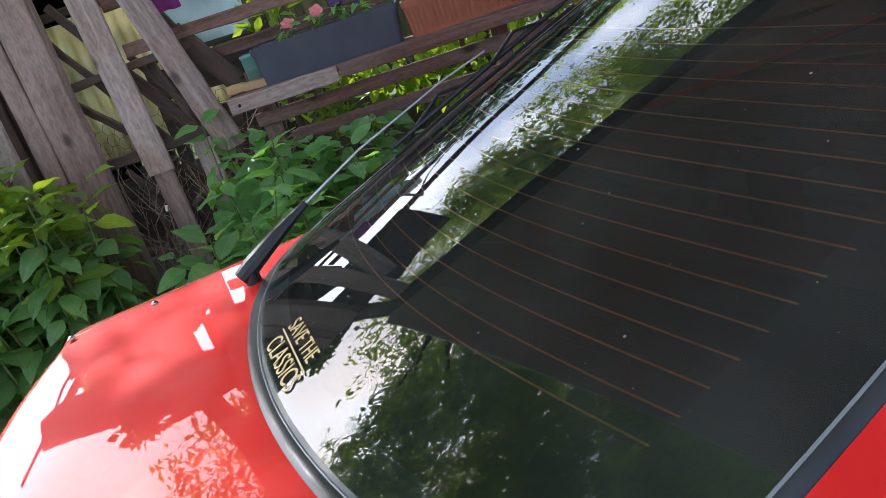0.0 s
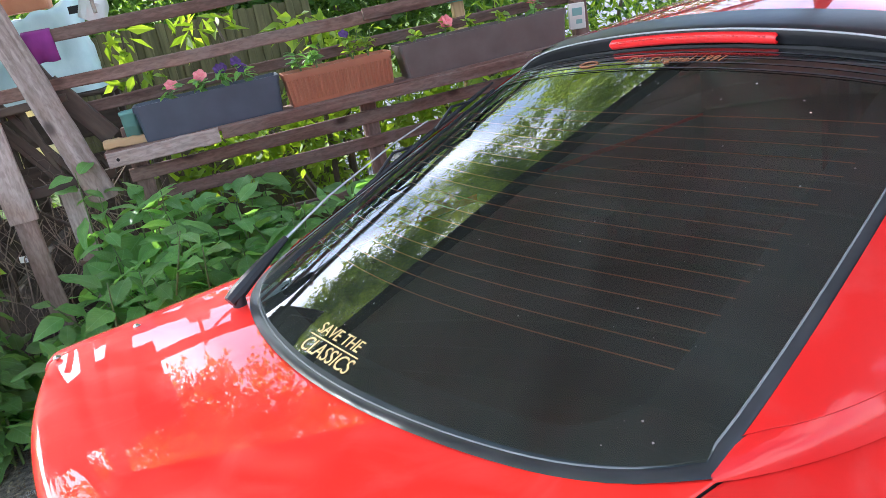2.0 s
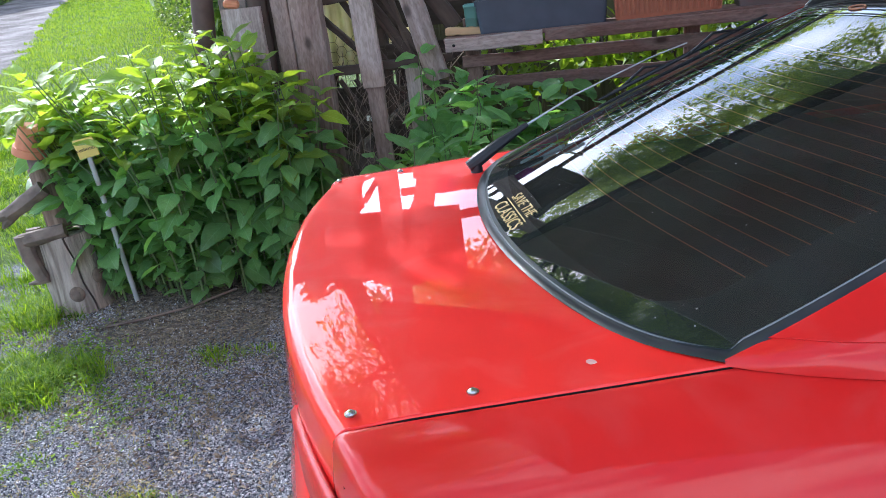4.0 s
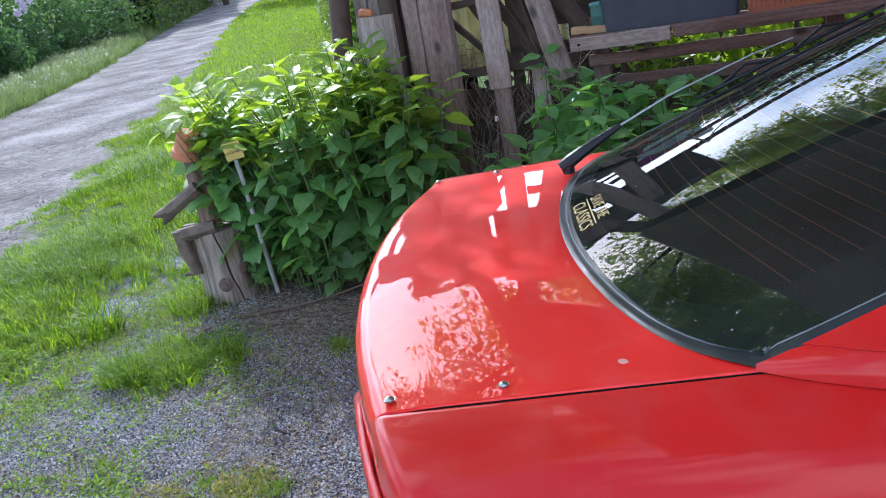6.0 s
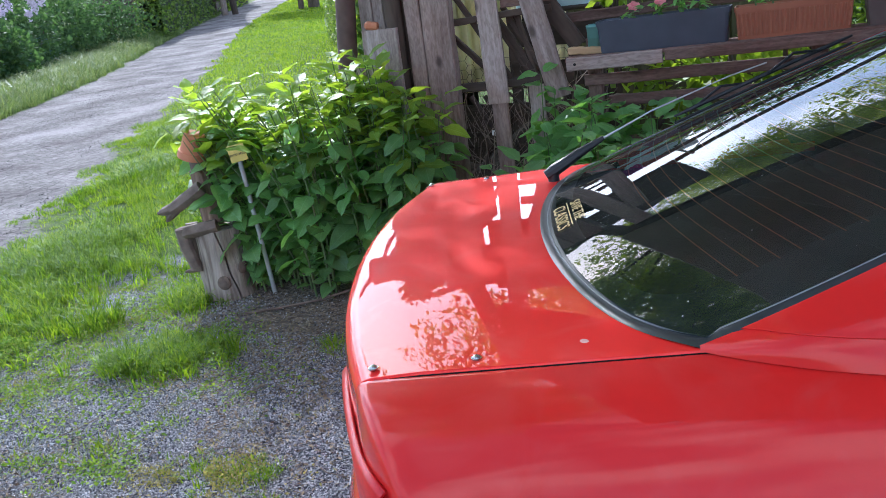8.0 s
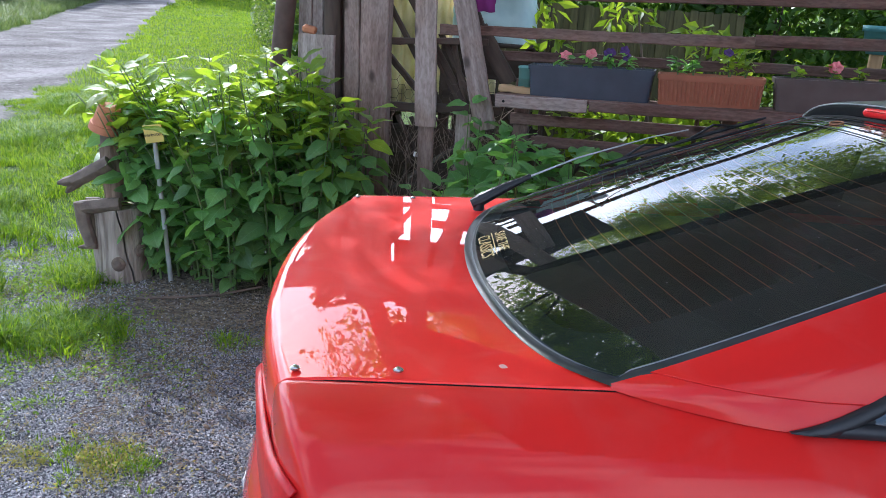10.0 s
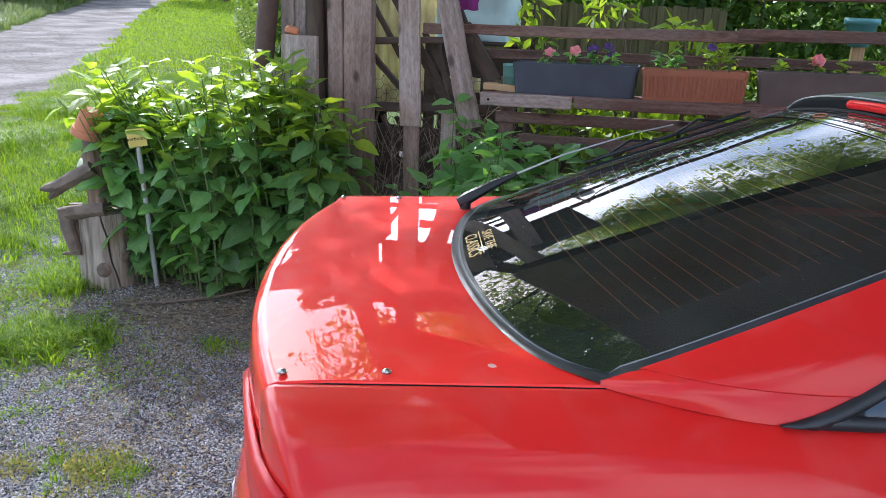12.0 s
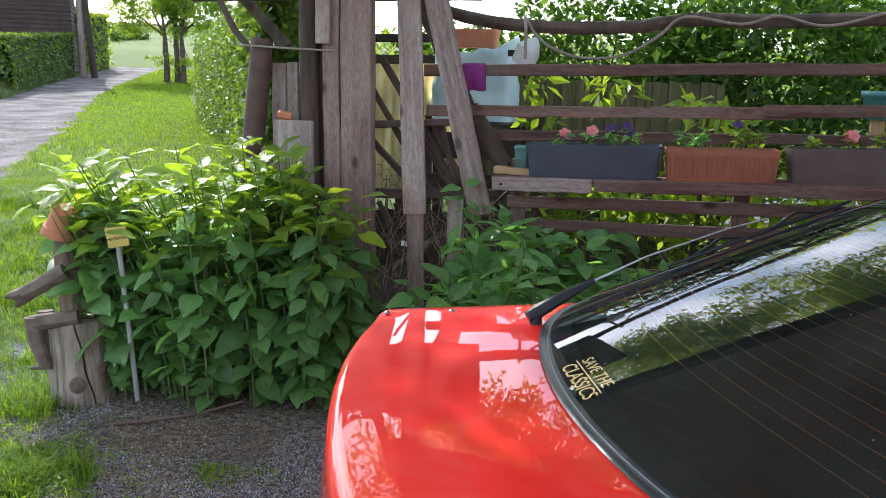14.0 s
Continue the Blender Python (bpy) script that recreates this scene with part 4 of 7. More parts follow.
for sg in (-1, 1):
    hs = lambda u: min(1.0, 0.05 / max(0.05, (Vector(side_pt(sg, u, 1)) - Vector(side_pt(sg, u, 0))).length))
    out = lambda p, d: (p[0], p[1] + sg * d, p[2] + d)
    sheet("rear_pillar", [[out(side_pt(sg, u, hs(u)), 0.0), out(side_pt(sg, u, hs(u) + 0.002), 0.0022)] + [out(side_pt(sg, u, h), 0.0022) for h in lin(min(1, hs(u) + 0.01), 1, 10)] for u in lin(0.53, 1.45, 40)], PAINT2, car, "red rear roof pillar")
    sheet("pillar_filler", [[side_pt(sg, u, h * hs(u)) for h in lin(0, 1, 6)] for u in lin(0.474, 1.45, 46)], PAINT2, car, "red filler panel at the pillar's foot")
    sheet("sill_trim", [[(u, sg * v, belt_z(u) + dz) for v, dz in ((0.55, -0.004), (0.60, 0.012), (0.655 + 0.045 * (u - 0.72), 0.012), (0.684 + 0.045 * (u - 0.72), 0.003))] for u in lin(0.98, 3.1, 8)], INNER, car)
    sheet("pillar_lining", [[tuple(Vector(side_pt(sg, u, h)) + Vector((0, -sg * 0.035, -0.02))) for h in lin(0.1, 1, 6)] for u in lin(0.62, 1.45, 16)], INNER, car)
    # quarter window: black frame and pane
    side_len = lambda u: (Vector(side_pt(sg, u, 1)) - Vector(side_pt(sg, u, 0))).length
    on_side = lambda u, h, d: tuple(Vector(side_pt(sg, u, h)) + Vector((0, sg * d, 0.3 * d)))
    top_h = lambda u: min(0.88, 0.012 + 2.4 * (u - 0.708))
    up, lowr, pn = [], [], []
    for u in lin(0.708, 1.48, 34):
        w = 0.027 / side_len(u)
        hi = top_h(u)
        up.append([on_side(u, h, d) for h, d in ((max(0.0, hi - w), 0.002), (max(0.002, hi - 0.85 * w), 0.010), (max(0.004, hi - 0.5 * w), 0.013), (max(0.006, hi - 0.12 * w), 0.010), (max(0.008, hi), 0.002))])
        lw = min(0.025 / side_len(u), hi)
        lowr.append([on_side(u, h, d) for h, d in ((0.0, 0.002), (0.12 * lw, 0.009), (0.5 * lw, 0.011), (0.85 * lw, 0.009), (lw, 0.002))])
        if hi - w > lw:
            pn.append([on_side(u, h, 0.0045) for h in lin(lw * 0.9, hi - w * 0.9, 5)])
    back = [[on_side(u, h, 0.0028) for h in lin(0.0, max(0.006, top_h(u) - 0.005), 5)] for u in lin(0.712, 1.48, 34)]
    q = sheet("quarter_window", up, BLACK, car, "black framed rear quarter window")
    sheet("sill_strip", lowr, BLACK, q)
    sheet("backing", back, INNER, q)
    sheet("pane", pn, GLASSL, q)
    # side door glass and front pillar
    dg = sheet("door_window", [[side_pt(sg, u, h) for h in lin(0, 1, 6)] for u in lin(1.46, 2.5, 12)], GLASS, car, "side window")
    sheet("front_pillar_lining", [[(2.48 + 0.75 * (1 - h) * k, sg * ((0.66 + (0.545 - 0.66) * h) - 0.02 * k), 0.88 - 0.02 * k + (roof_z(2.5, 0.575) - 0.9) * h) for h in lin(0, 1, 6)] for k in (0, 0.5, 1)], INNER, car)
    sheet("front_pillar", [[(2.5 + 0.75 * (1 - h) * k, sg * ((0.69 + (0.575 - 0.69) * h) - 0.02 * k), 0.9 - 0.02 * k + (roof_z(2.5, 0.575) - 0.9) * h) for h in lin(0, 1, 6)] for k in (0, 0.5, 1)], PAINT, car)
sheet("windscreen", [[(3.28 - 0.75 * h - 0.12 * a * a * 1.0, a * (0.66 - 0.09 * h), 0.88 + (1.275 - 0.88) * h - 0.03 * a * a) for h in lin(0, 1, 8)] for a in lin(-1, 1, 15)], GLASS, car, "raked windscreen")
sheet("bonnet", [[(u, v * (1 - 0.10 * max(0, u - 2.9) ** 2), belt_z(u) - 0.004 + 0.012 * (1 - (v / 0.6) ** 2)) for v in lin(-0.60, 0.60, 17)] for u in lin(3.1, 3.76, 12)], PAINT, car, "red bonnet")
sheet("front_bumper", [[(u, v, z) for v in lin(-0.76, 0.76, 21)] for u, z in ((3.74, 0.80), (3.86, 0.70), (3.90, 0.50), (3.86, 0.28), (3.6, 0.2))], PAINT, car, "red front bumper")
sheet("floor_pan", [[(u, v, 0.2) for v in (-0.72, 0, 0.72)] for u in lin(0.05, 3.7, 4)], INNER, car, "dark underside", solid=0.02)
# dark interior: parcel shelf, lining, seats
sheet("parcel_shelf", [[(u, v, 0.865) for v in lin(-0.6, 0.6, 5)] for u in lin(0.25, 1.0, 4)], INNER, car, "black parcel shelf", solid=0.01)
sheet("headlining", [[(u, v, (roof_z(u, v) if u > 1.3 else glass_z(1.215, v) + 0.03) - 0.035) for v in lin(-0.55, 0.55, 9)] for u in [1.2] + lin(1.32, 2.5, 5)], INNER, car, "", solid=0.01)
for v in (-0.34, 0.34):
    part("rear_seat", box_bm(0.14, 0.56, 0.55, 0.05, (1.12, v, 0.68), 3), INNER, car, "dark rear seat back", smooth=True)
    part("front_seat", box_bm(0.14, 0.48, 0.75, 0.05, (2.0, v, 0.75), 3), INNER, car, "dark front seat back", smooth=True)

sheet("bulkhead", [[(3.0, v, z) for v in (-0.64, 0, 0.64)] for z in (0.2, 0.6, 0.875)], INNER, car, "", solid=0.01)
for sg in (-1, 1):
    sheet("door_card", [[(u, sg * 0.63, z) for z in (0.22, 0.6, 0.862)] for u in (0.95, 2.0, 3.2)], INNER, car, "", solid=0.01)

# ---- wheels ----
for u in (0.78, 3.25):
    for sg in (-1, 1):
        bm = bmesh.new()
        prof = [(0.20, -0.09), (0.29, -0.095), (0.305, -0.07), (0.305, 0.07), (0.29, 0.095), (0.20, 0.09)]
        rings = [[bm.verts.new((r * math.cos(a), y, r * math.sin(a))) for r, y in prof] for a in lin(0, 2 * math.pi * 31 / 32, 32)]
        for i in range(32):
            for j in range(6):
                bm.faces.new((rings[i][j], rings[i][(j + 1) % 6], rings[(i + 1) % 32][(j + 1) % 6], rings[(i + 1) % 32][j]))
        wheel = empty("wheel")
        under(wheel, car, pose(u, sg * 0.755, 0.305))
        part("tyre", bm, TYRE, wheel, "black tyre", smooth=True)
        bm = bmesh.new()
        bmesh.ops.create_cone(bm, segments=32, radius1=0.2, radius2=0.2, depth=0.10, cap_ends=True, matrix=Matrix.Rotation(math.pi / 2, 4, "X"))
        for k in range(5):
            bmesh.ops.create_cube(bm, size=1, matrix=Matrix.Rotation(k * 1.2566, 4, "Y") @ Matrix.Translation((0.1, sg * 0.055, 0)) @ Matrix.Diagonal((0.18, 0.02, 0.045, 1)))
        part("rim", bm, ALLOY, wheel, "silver five-spoke rim", smooth=True)

# ---- rear wiper ----
wiper = under(empty("rear_wiper"), car)
tagged(wiper, "black rear wiper parked along the window's far edge")


def gp(u, v, lift):
    return (u, v, glass_z(u, v) + lift)


part("spindle", tube_bm([(0.338, 0.442, 0.885), (0.338, 0.442, 0.920)], 0.015, 14), BLACK, wiper, smooth=True)
part("arm_head", tube_bm([(0.318, 0.440, 0.915), (0.343, 0.443, 0.928), (0.408, 0.450, 0.964), (0.475, 0.459, 0.997)], [0.014, 0.0175, 0.0135, 0.0065], 10), BLACK, wiper, smooth=True)
part("arm_rod", tube_bm([(0.45, 0.455, 0.986), (0.60, 0.474, 1.050), (0.80, 0.493, 1.114), (0.90, 0.50, 1.138)], [0.0034, 0.0024, 0.002, 0.002], 8), mat("rod_satin", (0.48, 0.49, 0.50), rough=0.3, metal=0.6), wiper, smooth=True)
blade = part("blade", tube_bm([gp(0.66 + 0.05 * k, 0.47 + 0.004 * k, 0.028) for k in range(10)], [0.003] + [0.0055] * 8 + [0.003], 8), BLACK, wiper, smooth=True)
part("rubber_lip", tube_bm([gp(0.66 + 0.05 * k, 0.47 + 0.004 * k, 0.010) for k in range(10)], 0.004, 6), RUBBER, blade)
for u0 in (0.72, 0.90):
    part("blade_yoke", tube_bm([gp(u0, 0.475, 0.03), gp(u0 + 0.06, 0.482, 0.05), gp(u0 + 0.12, 0.49, 0.03)], 0.0036, 6), BLACK, blade)


# ---- pallet-wood fence along y = 0, with its post cluster ----
rng = random.Random(11)
fence = tagged(empty("board_fence"), "weathered board fence of rough horizontal rails", "fence")


def board(name, a, b, width, thick, material, parent=None, label="", roll=0.0, wob=0.0022, cuts=9):
    """A board whose middle line runs from a to b; its wide face looks at -y where it can."""
    a, b = Vector(a), Vector(b)
    z = (b - a).normalized()
    y = Vector((0, -1, 0))
    y = (y - z * y.dot(z)).normalized()
    m = Matrix((y.cross(z), y, z)).transposed().to_4x4() @ Matrix.Rotation(roll, 4, "Z")
    m.translation = a
    bm = plank_bm((b - a).length, width, thick, rng, wob, cuts)
    ob = part(name, bm, material, None, label)
    if parent is not None:
        under(ob, parent, parent.matrix_world.inverted() @ m)
    else:
        ob.matrix_world = m
    return ob


def rail(x0, x1, z, slope, width, y, thick=0.022, material=None):
    return board("rail", (x0, y, z + slope * x0), (x1, y, z + slope * x1), width, thick, material or WOODH, fence, cuts=14, wob=0.003)


rail(-0.52, 3.6, 1.500, 0.020, 0.053, 0.035)
rail(-0.50, 1.15, 1.312, 0.020, 0.052, 0.04)
rail(1.02, 3.6, 1.325, 0.020, 0.055, 0.015)
rail(-0.30, 3.6, 1.195, 0.020, 0.048, 0.12)
rail(-0.10, 3.6, 0.885, 0.020, 0.056, 0.03)
rail(0.02, 3.6, 0.775, 0.020, 0.056, 0.03)
rail(-0.4, 3.6, 0.555, 0.020, 0.058, 0.03)
rail(-0.3, 3.6, 0.36, 0.020, 0.06, 0.03)
for x in (-0.06, 0.96, 2.05, 3.1):
    board("post", (x, 0.065, 0), (x + 0.01, 0.065, 1.08 if x < 2 else 1.62), 0.07, 0.05, WOODH, fence)
# shelf of two pallet boards that carries the boxes
shelf = tagged(empty("plant_shelf"), "grey pallet-wood shelf fixed to the fence", "shelf")
board("shelf_board", (-0.155, -0.03, 1.004), (1.7, -0.03, 1.045), 0.022, 0.17, WOODH, shelf, cuts=10)
board("shelf_board", (1.68, -0.03, 1.044), (3.5, -0.03, 1.08), 0.022, 0.17, WOODH, shelf)
board("shelf_front", (-0.155, -0.115, 0.982), (0.30, -0.118, 0.992), 0.062, 0.022, WOODG, shelf)
board("shelf_front", (0.31, -0.112, 0.995), (3.5, -0.112, 1.052), 0.05, 0.02, WOODH, shelf)
bm = bmesh.new()
bmesh.ops.create_cone(bm, segments=12, radius1=0.007, radius2=0.007, depth=0.003, cap_ends=True, matrix=Matrix.Rotation(math.pi / 2, 4, "X"))
part("nail_hole", bm, GAP, shelf, "", pose(-0.108, -0.129, 0.984))
tagged(board("offcut", (-0.16, -0.02, 1.04), (0.02, -0.03, 1.033), 0.035, 0.05, FRESH, None, "short pale sawn offcut lying on the shelf"), category="offcut")

# upright pickets, some leaning
pick = tagged(empty("picket_panel"), "grey pickets nailed over wire netting", "fence panel")
board("picket", (-0.545, -0.012, 0.80), (-0.605, -0.012, 2.25), 0.115, 0.022, WOODG, pick, cuts=12)
board("picket", (-0.535, 0.006, 0.25), (-0.548, 0.006, 0.83), 0.085, 0.02, WOOD, pick)
board("picket", (-0.215, -0.03, 0.82), (-0.50, -0.03, 2.0), 0.112, 0.022, WOODG, pick, cuts=12)
board("picket", (-0.345, 0.03, 0.3), (-0.352, 0.03, 0.925), 0.08, 0.02, WOODG, pick)
board("cross_rail", (-0.80, 0.03, 0.885), (-0.15, 0.03, 0.915), 0.045, 0.03, WOODD, pick)
board("cross_rail", (-0.78, 0.04, 1.225), (-0.25, 0.04, 1.255), 0.035, 0.03, WOODD, pick)
board("brace", (-0.75, 0.08, 1.55), (-0.35, 0.09, 0.90), 0.035, 0.03, WOODD, pick)
board("brace", (-0.92, 0.10, 1.26), (-0.56, 0.10, 0.90), 0.03, 0.03, WOODD, pick)
for xa, xb, zt in ((-0.86, -0.50, 1.50), (-0.60, -0.38, 1.26), (-0.52, -0.30, 1.28), (-0.45, -0.36, 1.25)):
    board("brace", (xa, 0.09, zt), (xb, 0.09, 0.91), 0.028, 0.024, WOODD, pick)
board("brace", (-0.56, 0.02, 1.85), (-0.30, 0.06, 1.30), 0.075, 0.035, WOODD, pick)
board("brace", (-0.30, 0.05, 1.32), (-0.13, 0.06, 1.06), 0.085, 0.035, WOODD, pick)
# hexagonal wire netting behind the pickets
bm = bmesh.new()
cell = 0.028
for i in range(24):
    for j in range(26):
        x, z = -0.80 + i * cell * 1.5, 0.25 + j * cell * 1.732 + (i % 2) * cell * 0.866
        if x > -0.18 or z > 1.05:
            continue
        p = [Vector((x + cell * math.cos(a), 0.06 + 0.012 * noise.noise((x * 5, z * 5, 1)), z + cell * math.sin(a))) for a in (0, math.pi / 3, 2 * math.pi / 3, math.pi)]
        for a, b in zip(p, p[1:]):
            d = (b - a).normalized()
            s = Vector((d.z, 0, -d.x)) * 0.0008
            w = Vector((0, 0.0012, 0))
            q = [bm.verts.new(c) for c in (a + s, a - s, b - s, b + s)]
            bm.faces.new(q)
            q = [bm.verts.new(c + w) for c in (a + s, a - s, b - s, b + s)]
            bm.faces.new(q[::-1])
tagged(part("wire_netting", bm, NET, pick, "rusty hexagonal wire netting"), kind="stuff")

# post cluster at the fence's end
posts = tagged(empty("post_cluster"), "cluster of thick weathered planks and posts at the gate", "posts")
board("post", (-0.725 - 0.1, -0.03, 0), (-0.735 - 0.1, -0.03, 2.05), 0.155, 0.07, WOOD, posts, cuts=14, wob=0.0028)
board("post", (-0.955, -0.02, 0), (-0.965, -0.02, 2.05), 0.085, 0.07, WOOD, posts, cuts=14, wob=0.0028)
board("plank", (-1.03, 0.02, 0), (-1.03, 0.02, 2.04), 0.07, 0.05, WOODD, posts, cuts=10)
part("round_post", tube_bm([(-1.07, -0.045, 0), (-1.07, -0.045, 0.8), (-1.075, -0.045, 1.3), (-1.078, -0.045, 1.65), (-1.08, -0.045, 2.05)], [0.047, 0.046, 0.048, 0.045, 0.044], 12, 0.03, rng), WOODD, posts, "dark round post", smooth=True)
board("grey_board", (-1.13, -0.11, 0.0), (-1.135, -0.11, 1.245), 0.205, 0.028, WOODG, posts, "grey board with a broken top", cuts=10)
board("grey_board", (-1.255, 0.0, 0.9), (-1.25, 0.0, 1.515), 0.075, 0.022, WOODG, posts)
board("grey_board", (-1.185, 0.01, 0.9), (-1.182, 0.01, 1.515), 0.06, 0.022, WOODG, posts)
board("grey_board", (-0.992, -0.075, 1.60), (-0.992, -0.075, 2.04), 0.075, 0.022, WOODG, posts)
board("grey_board", (-1.30, -0.07, 0.8), (-1.295, -0.07, 1.09), 0.06, 0.02, WOODG, posts)
tagged(part("steel_pipe", tube_bm([(-1.40, -0.06, 0), (-1.385, -0.06, 1.0), (-1.315, -0.05, 1.625)], [0.055, 0.054, 0.053], 18), RUST, None, "rusty brown pipe leaning on the posts", smooth=True), category="pipe")
tagged(part("tie_wire", tube_bm([(-1.42, -0.10, 1.59), (-1.31, -0.115, 1.585), (-1.10, -0.12, 1.575), (-0.93, -0.075, 1.57)], 0.005, 6), ROPE, posts, "pale tie round the posts"))
tagged(part("tile_shard", box_bm(0.075, 0.06, 0.035, 0.01), TERRA, None, "broken piece of orange tile on the board", pose(-1.18, -0.10, 1.262, 8, 12, 20)), category="shard")

# beam and dark board roof above the car
canopy = tagged(empty("board_canopy"), "lean-to roof of pale weathered boards above the car", "roof")
beam_z = 2.30
board("beam", (-0.76, 0.09, beam_z + 0.038), (4.6, -1.68, beam_z + 0.038), 0.08, 0.08, WOODD, canopy, cuts=12)
d = Vector((5.5, -1.80, 0)).normalized()
nrm = Vector((0.46, -0.888, 0))
for k in range(30):
    a = Vector((-0.90, 0.13, beam_z + 0.09)) + d * (0.19 * (k + 0.8))
    b = a + nrm * 3.9 + Vector((0, 0, 0.22))
    board("roof_board", a + Vector((0, 0, 0.014 * (k % 2))), b + Vector((0, 0, 0.014 * (k % 2))), 0.215, 0.022, ROOFB, canopy, roll=math.pi / 2, wob=0.002, cuts=3)
# unseen sheet added on top to stop light leaking between the boards
sheet("roof_felt", [[tuple(Vector((-0.90, 0.13, beam_z + 0.135)) + d * (0.19 * k) + nrm * s + Vector((0, 0, 0.0565 * s))) for s in (0.02, 1.3, 2.6, 3.88)] for k in (0.4, 10, 20, 30.2)], ROOFB, canopy, "added unseen sheet that closes the gaps above the boards", solid=0.006)
# fascia boards between the post heads
for z in (1.955, 2.08, 2.205, 2.33, 2.455):
    board("eave_board", (-1.08, 0.90, z), (-0.42, 0.90, z), 0.128, 0.022, WOODD, canopy, cuts=5)
for x in (-1.02, -0.52):
    board("rafter", (x, 0.0, 2.10), (x, 0.93, 2.44), 0.05, 0.06, WOODD, canopy, cuts=4)
for z in (1.87, 2.0):
    board("fascia", (-1.75, 0.07, z), (-0.25, 0.06, z + 0.01), 0.125, 0.024, WOODD, canopy, cuts=8)
for a in ((4.4, -1.62, 0), (2.2, -3.70, 0), (6.0, -4.8, 0)):
    board("canopy_post", a, (a[0], a[1], 2.52 if a[1] < -3 else 2.28), 0.10, 0.10, WOODD, canopy)

# ---- flower boxes ----
def flower_box(L, H, material, x, y, z, tilt, label, ribs=False):
    th = tagged(empty("flower_box", pose(x + L / 2, y, z, 0, -math.degrees(tilt), 0)), label, "flower box", "boxes on the fence shelf")
    W = 0.155
    lvl = [(0, 0.86), (0.01, 0.88), (H * 0.86, 0.985), (H * 0.86, 1.03), (H, 1.04), (H, 1.0), (H * 0.8, 0.94)]
    P = []
    for h, k in lvl:
        a, b, r = (L / 2) * (0.94 + 0.06 * (k - 0.86) / 0.18), W / 2 * k, 0.016
        ring = []
        for cx, cy, a0 in ((a - r, b - r, 0), (-a + r, b - r, 90), (-a + r, -b + r, 180), (a - r, -b + r, 270)):
            ring += [(cx + r * math.cos(radians(a0 + t)), cy + r * math.sin(radians(a0 + t)), h) for t in (0, 30, 60, 90)]
        P.append(ring)
    sheet("tub", P, material, th, wrap=True, smooth=False, solid=0.003)
    part("potting_soil", box_bm(L * 0.93, W * 0.86, 0.012, 0.003, (0, 0, H * 0.84)), SOIL, th, "dark potting soil")
    part("tub_floor", box_bm(L * 0.93, W * 0.8, 0.006, 0.001, (0, 0, 0.004)), material, th)
    if ribs:
        n = 24
        for k in range(n):
            xx = -L * 0.46 + L * 0.92 * k / (n - 1)
            part("rib", tube_bm([(xx, -W / 2 * 0.90, 0.016), (xx * 1.03, -W / 2 * 0.985, H * 0.80)], 0.0058, 6), material, th)
    return th


box_a = flower_box(0.60, 0.150, ANTHRA, 0.0, -0.03, 1.024, 0.02, "anthracite plastic flower box with pink and violet flowers")
box_b = flower_box(0.475, 0.140, TERRAP, 0.615, -0.03, 1.036, 0.02, "ribbed terracotta plastic flower box with leafy plants", True)
box_c = flower_box(0.80, 0.152, BROWNP, 1.125, -0.03, 1.046, 0.02, "faded brown plastic flower box with pink flowers")


def blossom(m, material, r=0.022):
    """An open five-lobed flower facing the pose's z."""
    V, F = [(0, 0, -0.006)], []
    n = 20
    for i in range(n):
        a = 2 * math.pi * i / n
        q = r * (0.82 + 0.18 * abs(math.cos(2.5 * a)))
        V += [(0.5 * q * math.cos(a), 0.5 * q * math.sin(a), 0.001), (q * math.cos(a), q * math.sin(a), 0.004 + 0.004 * math.sin(5 * a))]
    for i in range(n):
        j = (i + 1) % n
        F += [(0, 1 + 2 * i, 1 + 2 * j), (1 + 2 * i, 2 + 2 * i, 2 + 2 * j, 1 + 2 * j)]
    return mesh_of("blossom", V, F, material)


BLOOM_P, BLOOM_V = blossom(None, PINKF, 0.03), blossom(None, VIOLET, 0.024)
LEAF_S = leaf_mesh("leaf", 0.055, 0.028, LEAF2, 0.3, 0.2)
LEAF_S2 = leaf_mesh("leaf", 0.045, 0.03, LIME, 0.2, 0.2)


def bedding_plant(x, y, z, height, blooms, leaves, material=None, label="", mesh=None):
    p = tagged(empty("bedding_plant", pose(x, y, z)), label, "flower")
    n = max(2, leaves // 5)
    for k in range(n):
        lean = Vector((rng.uniform(-0.35, 0.35), rng.uniform(-0.4, 0.2), 1)).normalized() * height * rng.uniform(0.6, 1)
        part("stem", tube_bm([(0, 0, 0), lean * 0.5, lean], [0.0025, 0.002, 0.0012], 5), STEM, p)
        for j in range(leaves // n):
            o = new("leaf", mesh or LEAF_S)
            under(o, p, Matrix.Translation(lean * rng.uniform(0.25, 1)) @ Euler((rng.gauss(0, 0.3), rng.uniform(-0.7, 0.5), rng.uniform(0, 6.28))).to_matrix().to_4x4())
        if k < blooms:
            o = new("blossom", material)
            under(o, p, Matrix.Translation(lean * 1.06) @ Euler((rng.uniform(0.7, 1.25), rng.uniform(-0.3, 0.3), rng.uniform(-0.4, 0.4))).to_matrix().to_4x4())
    return p


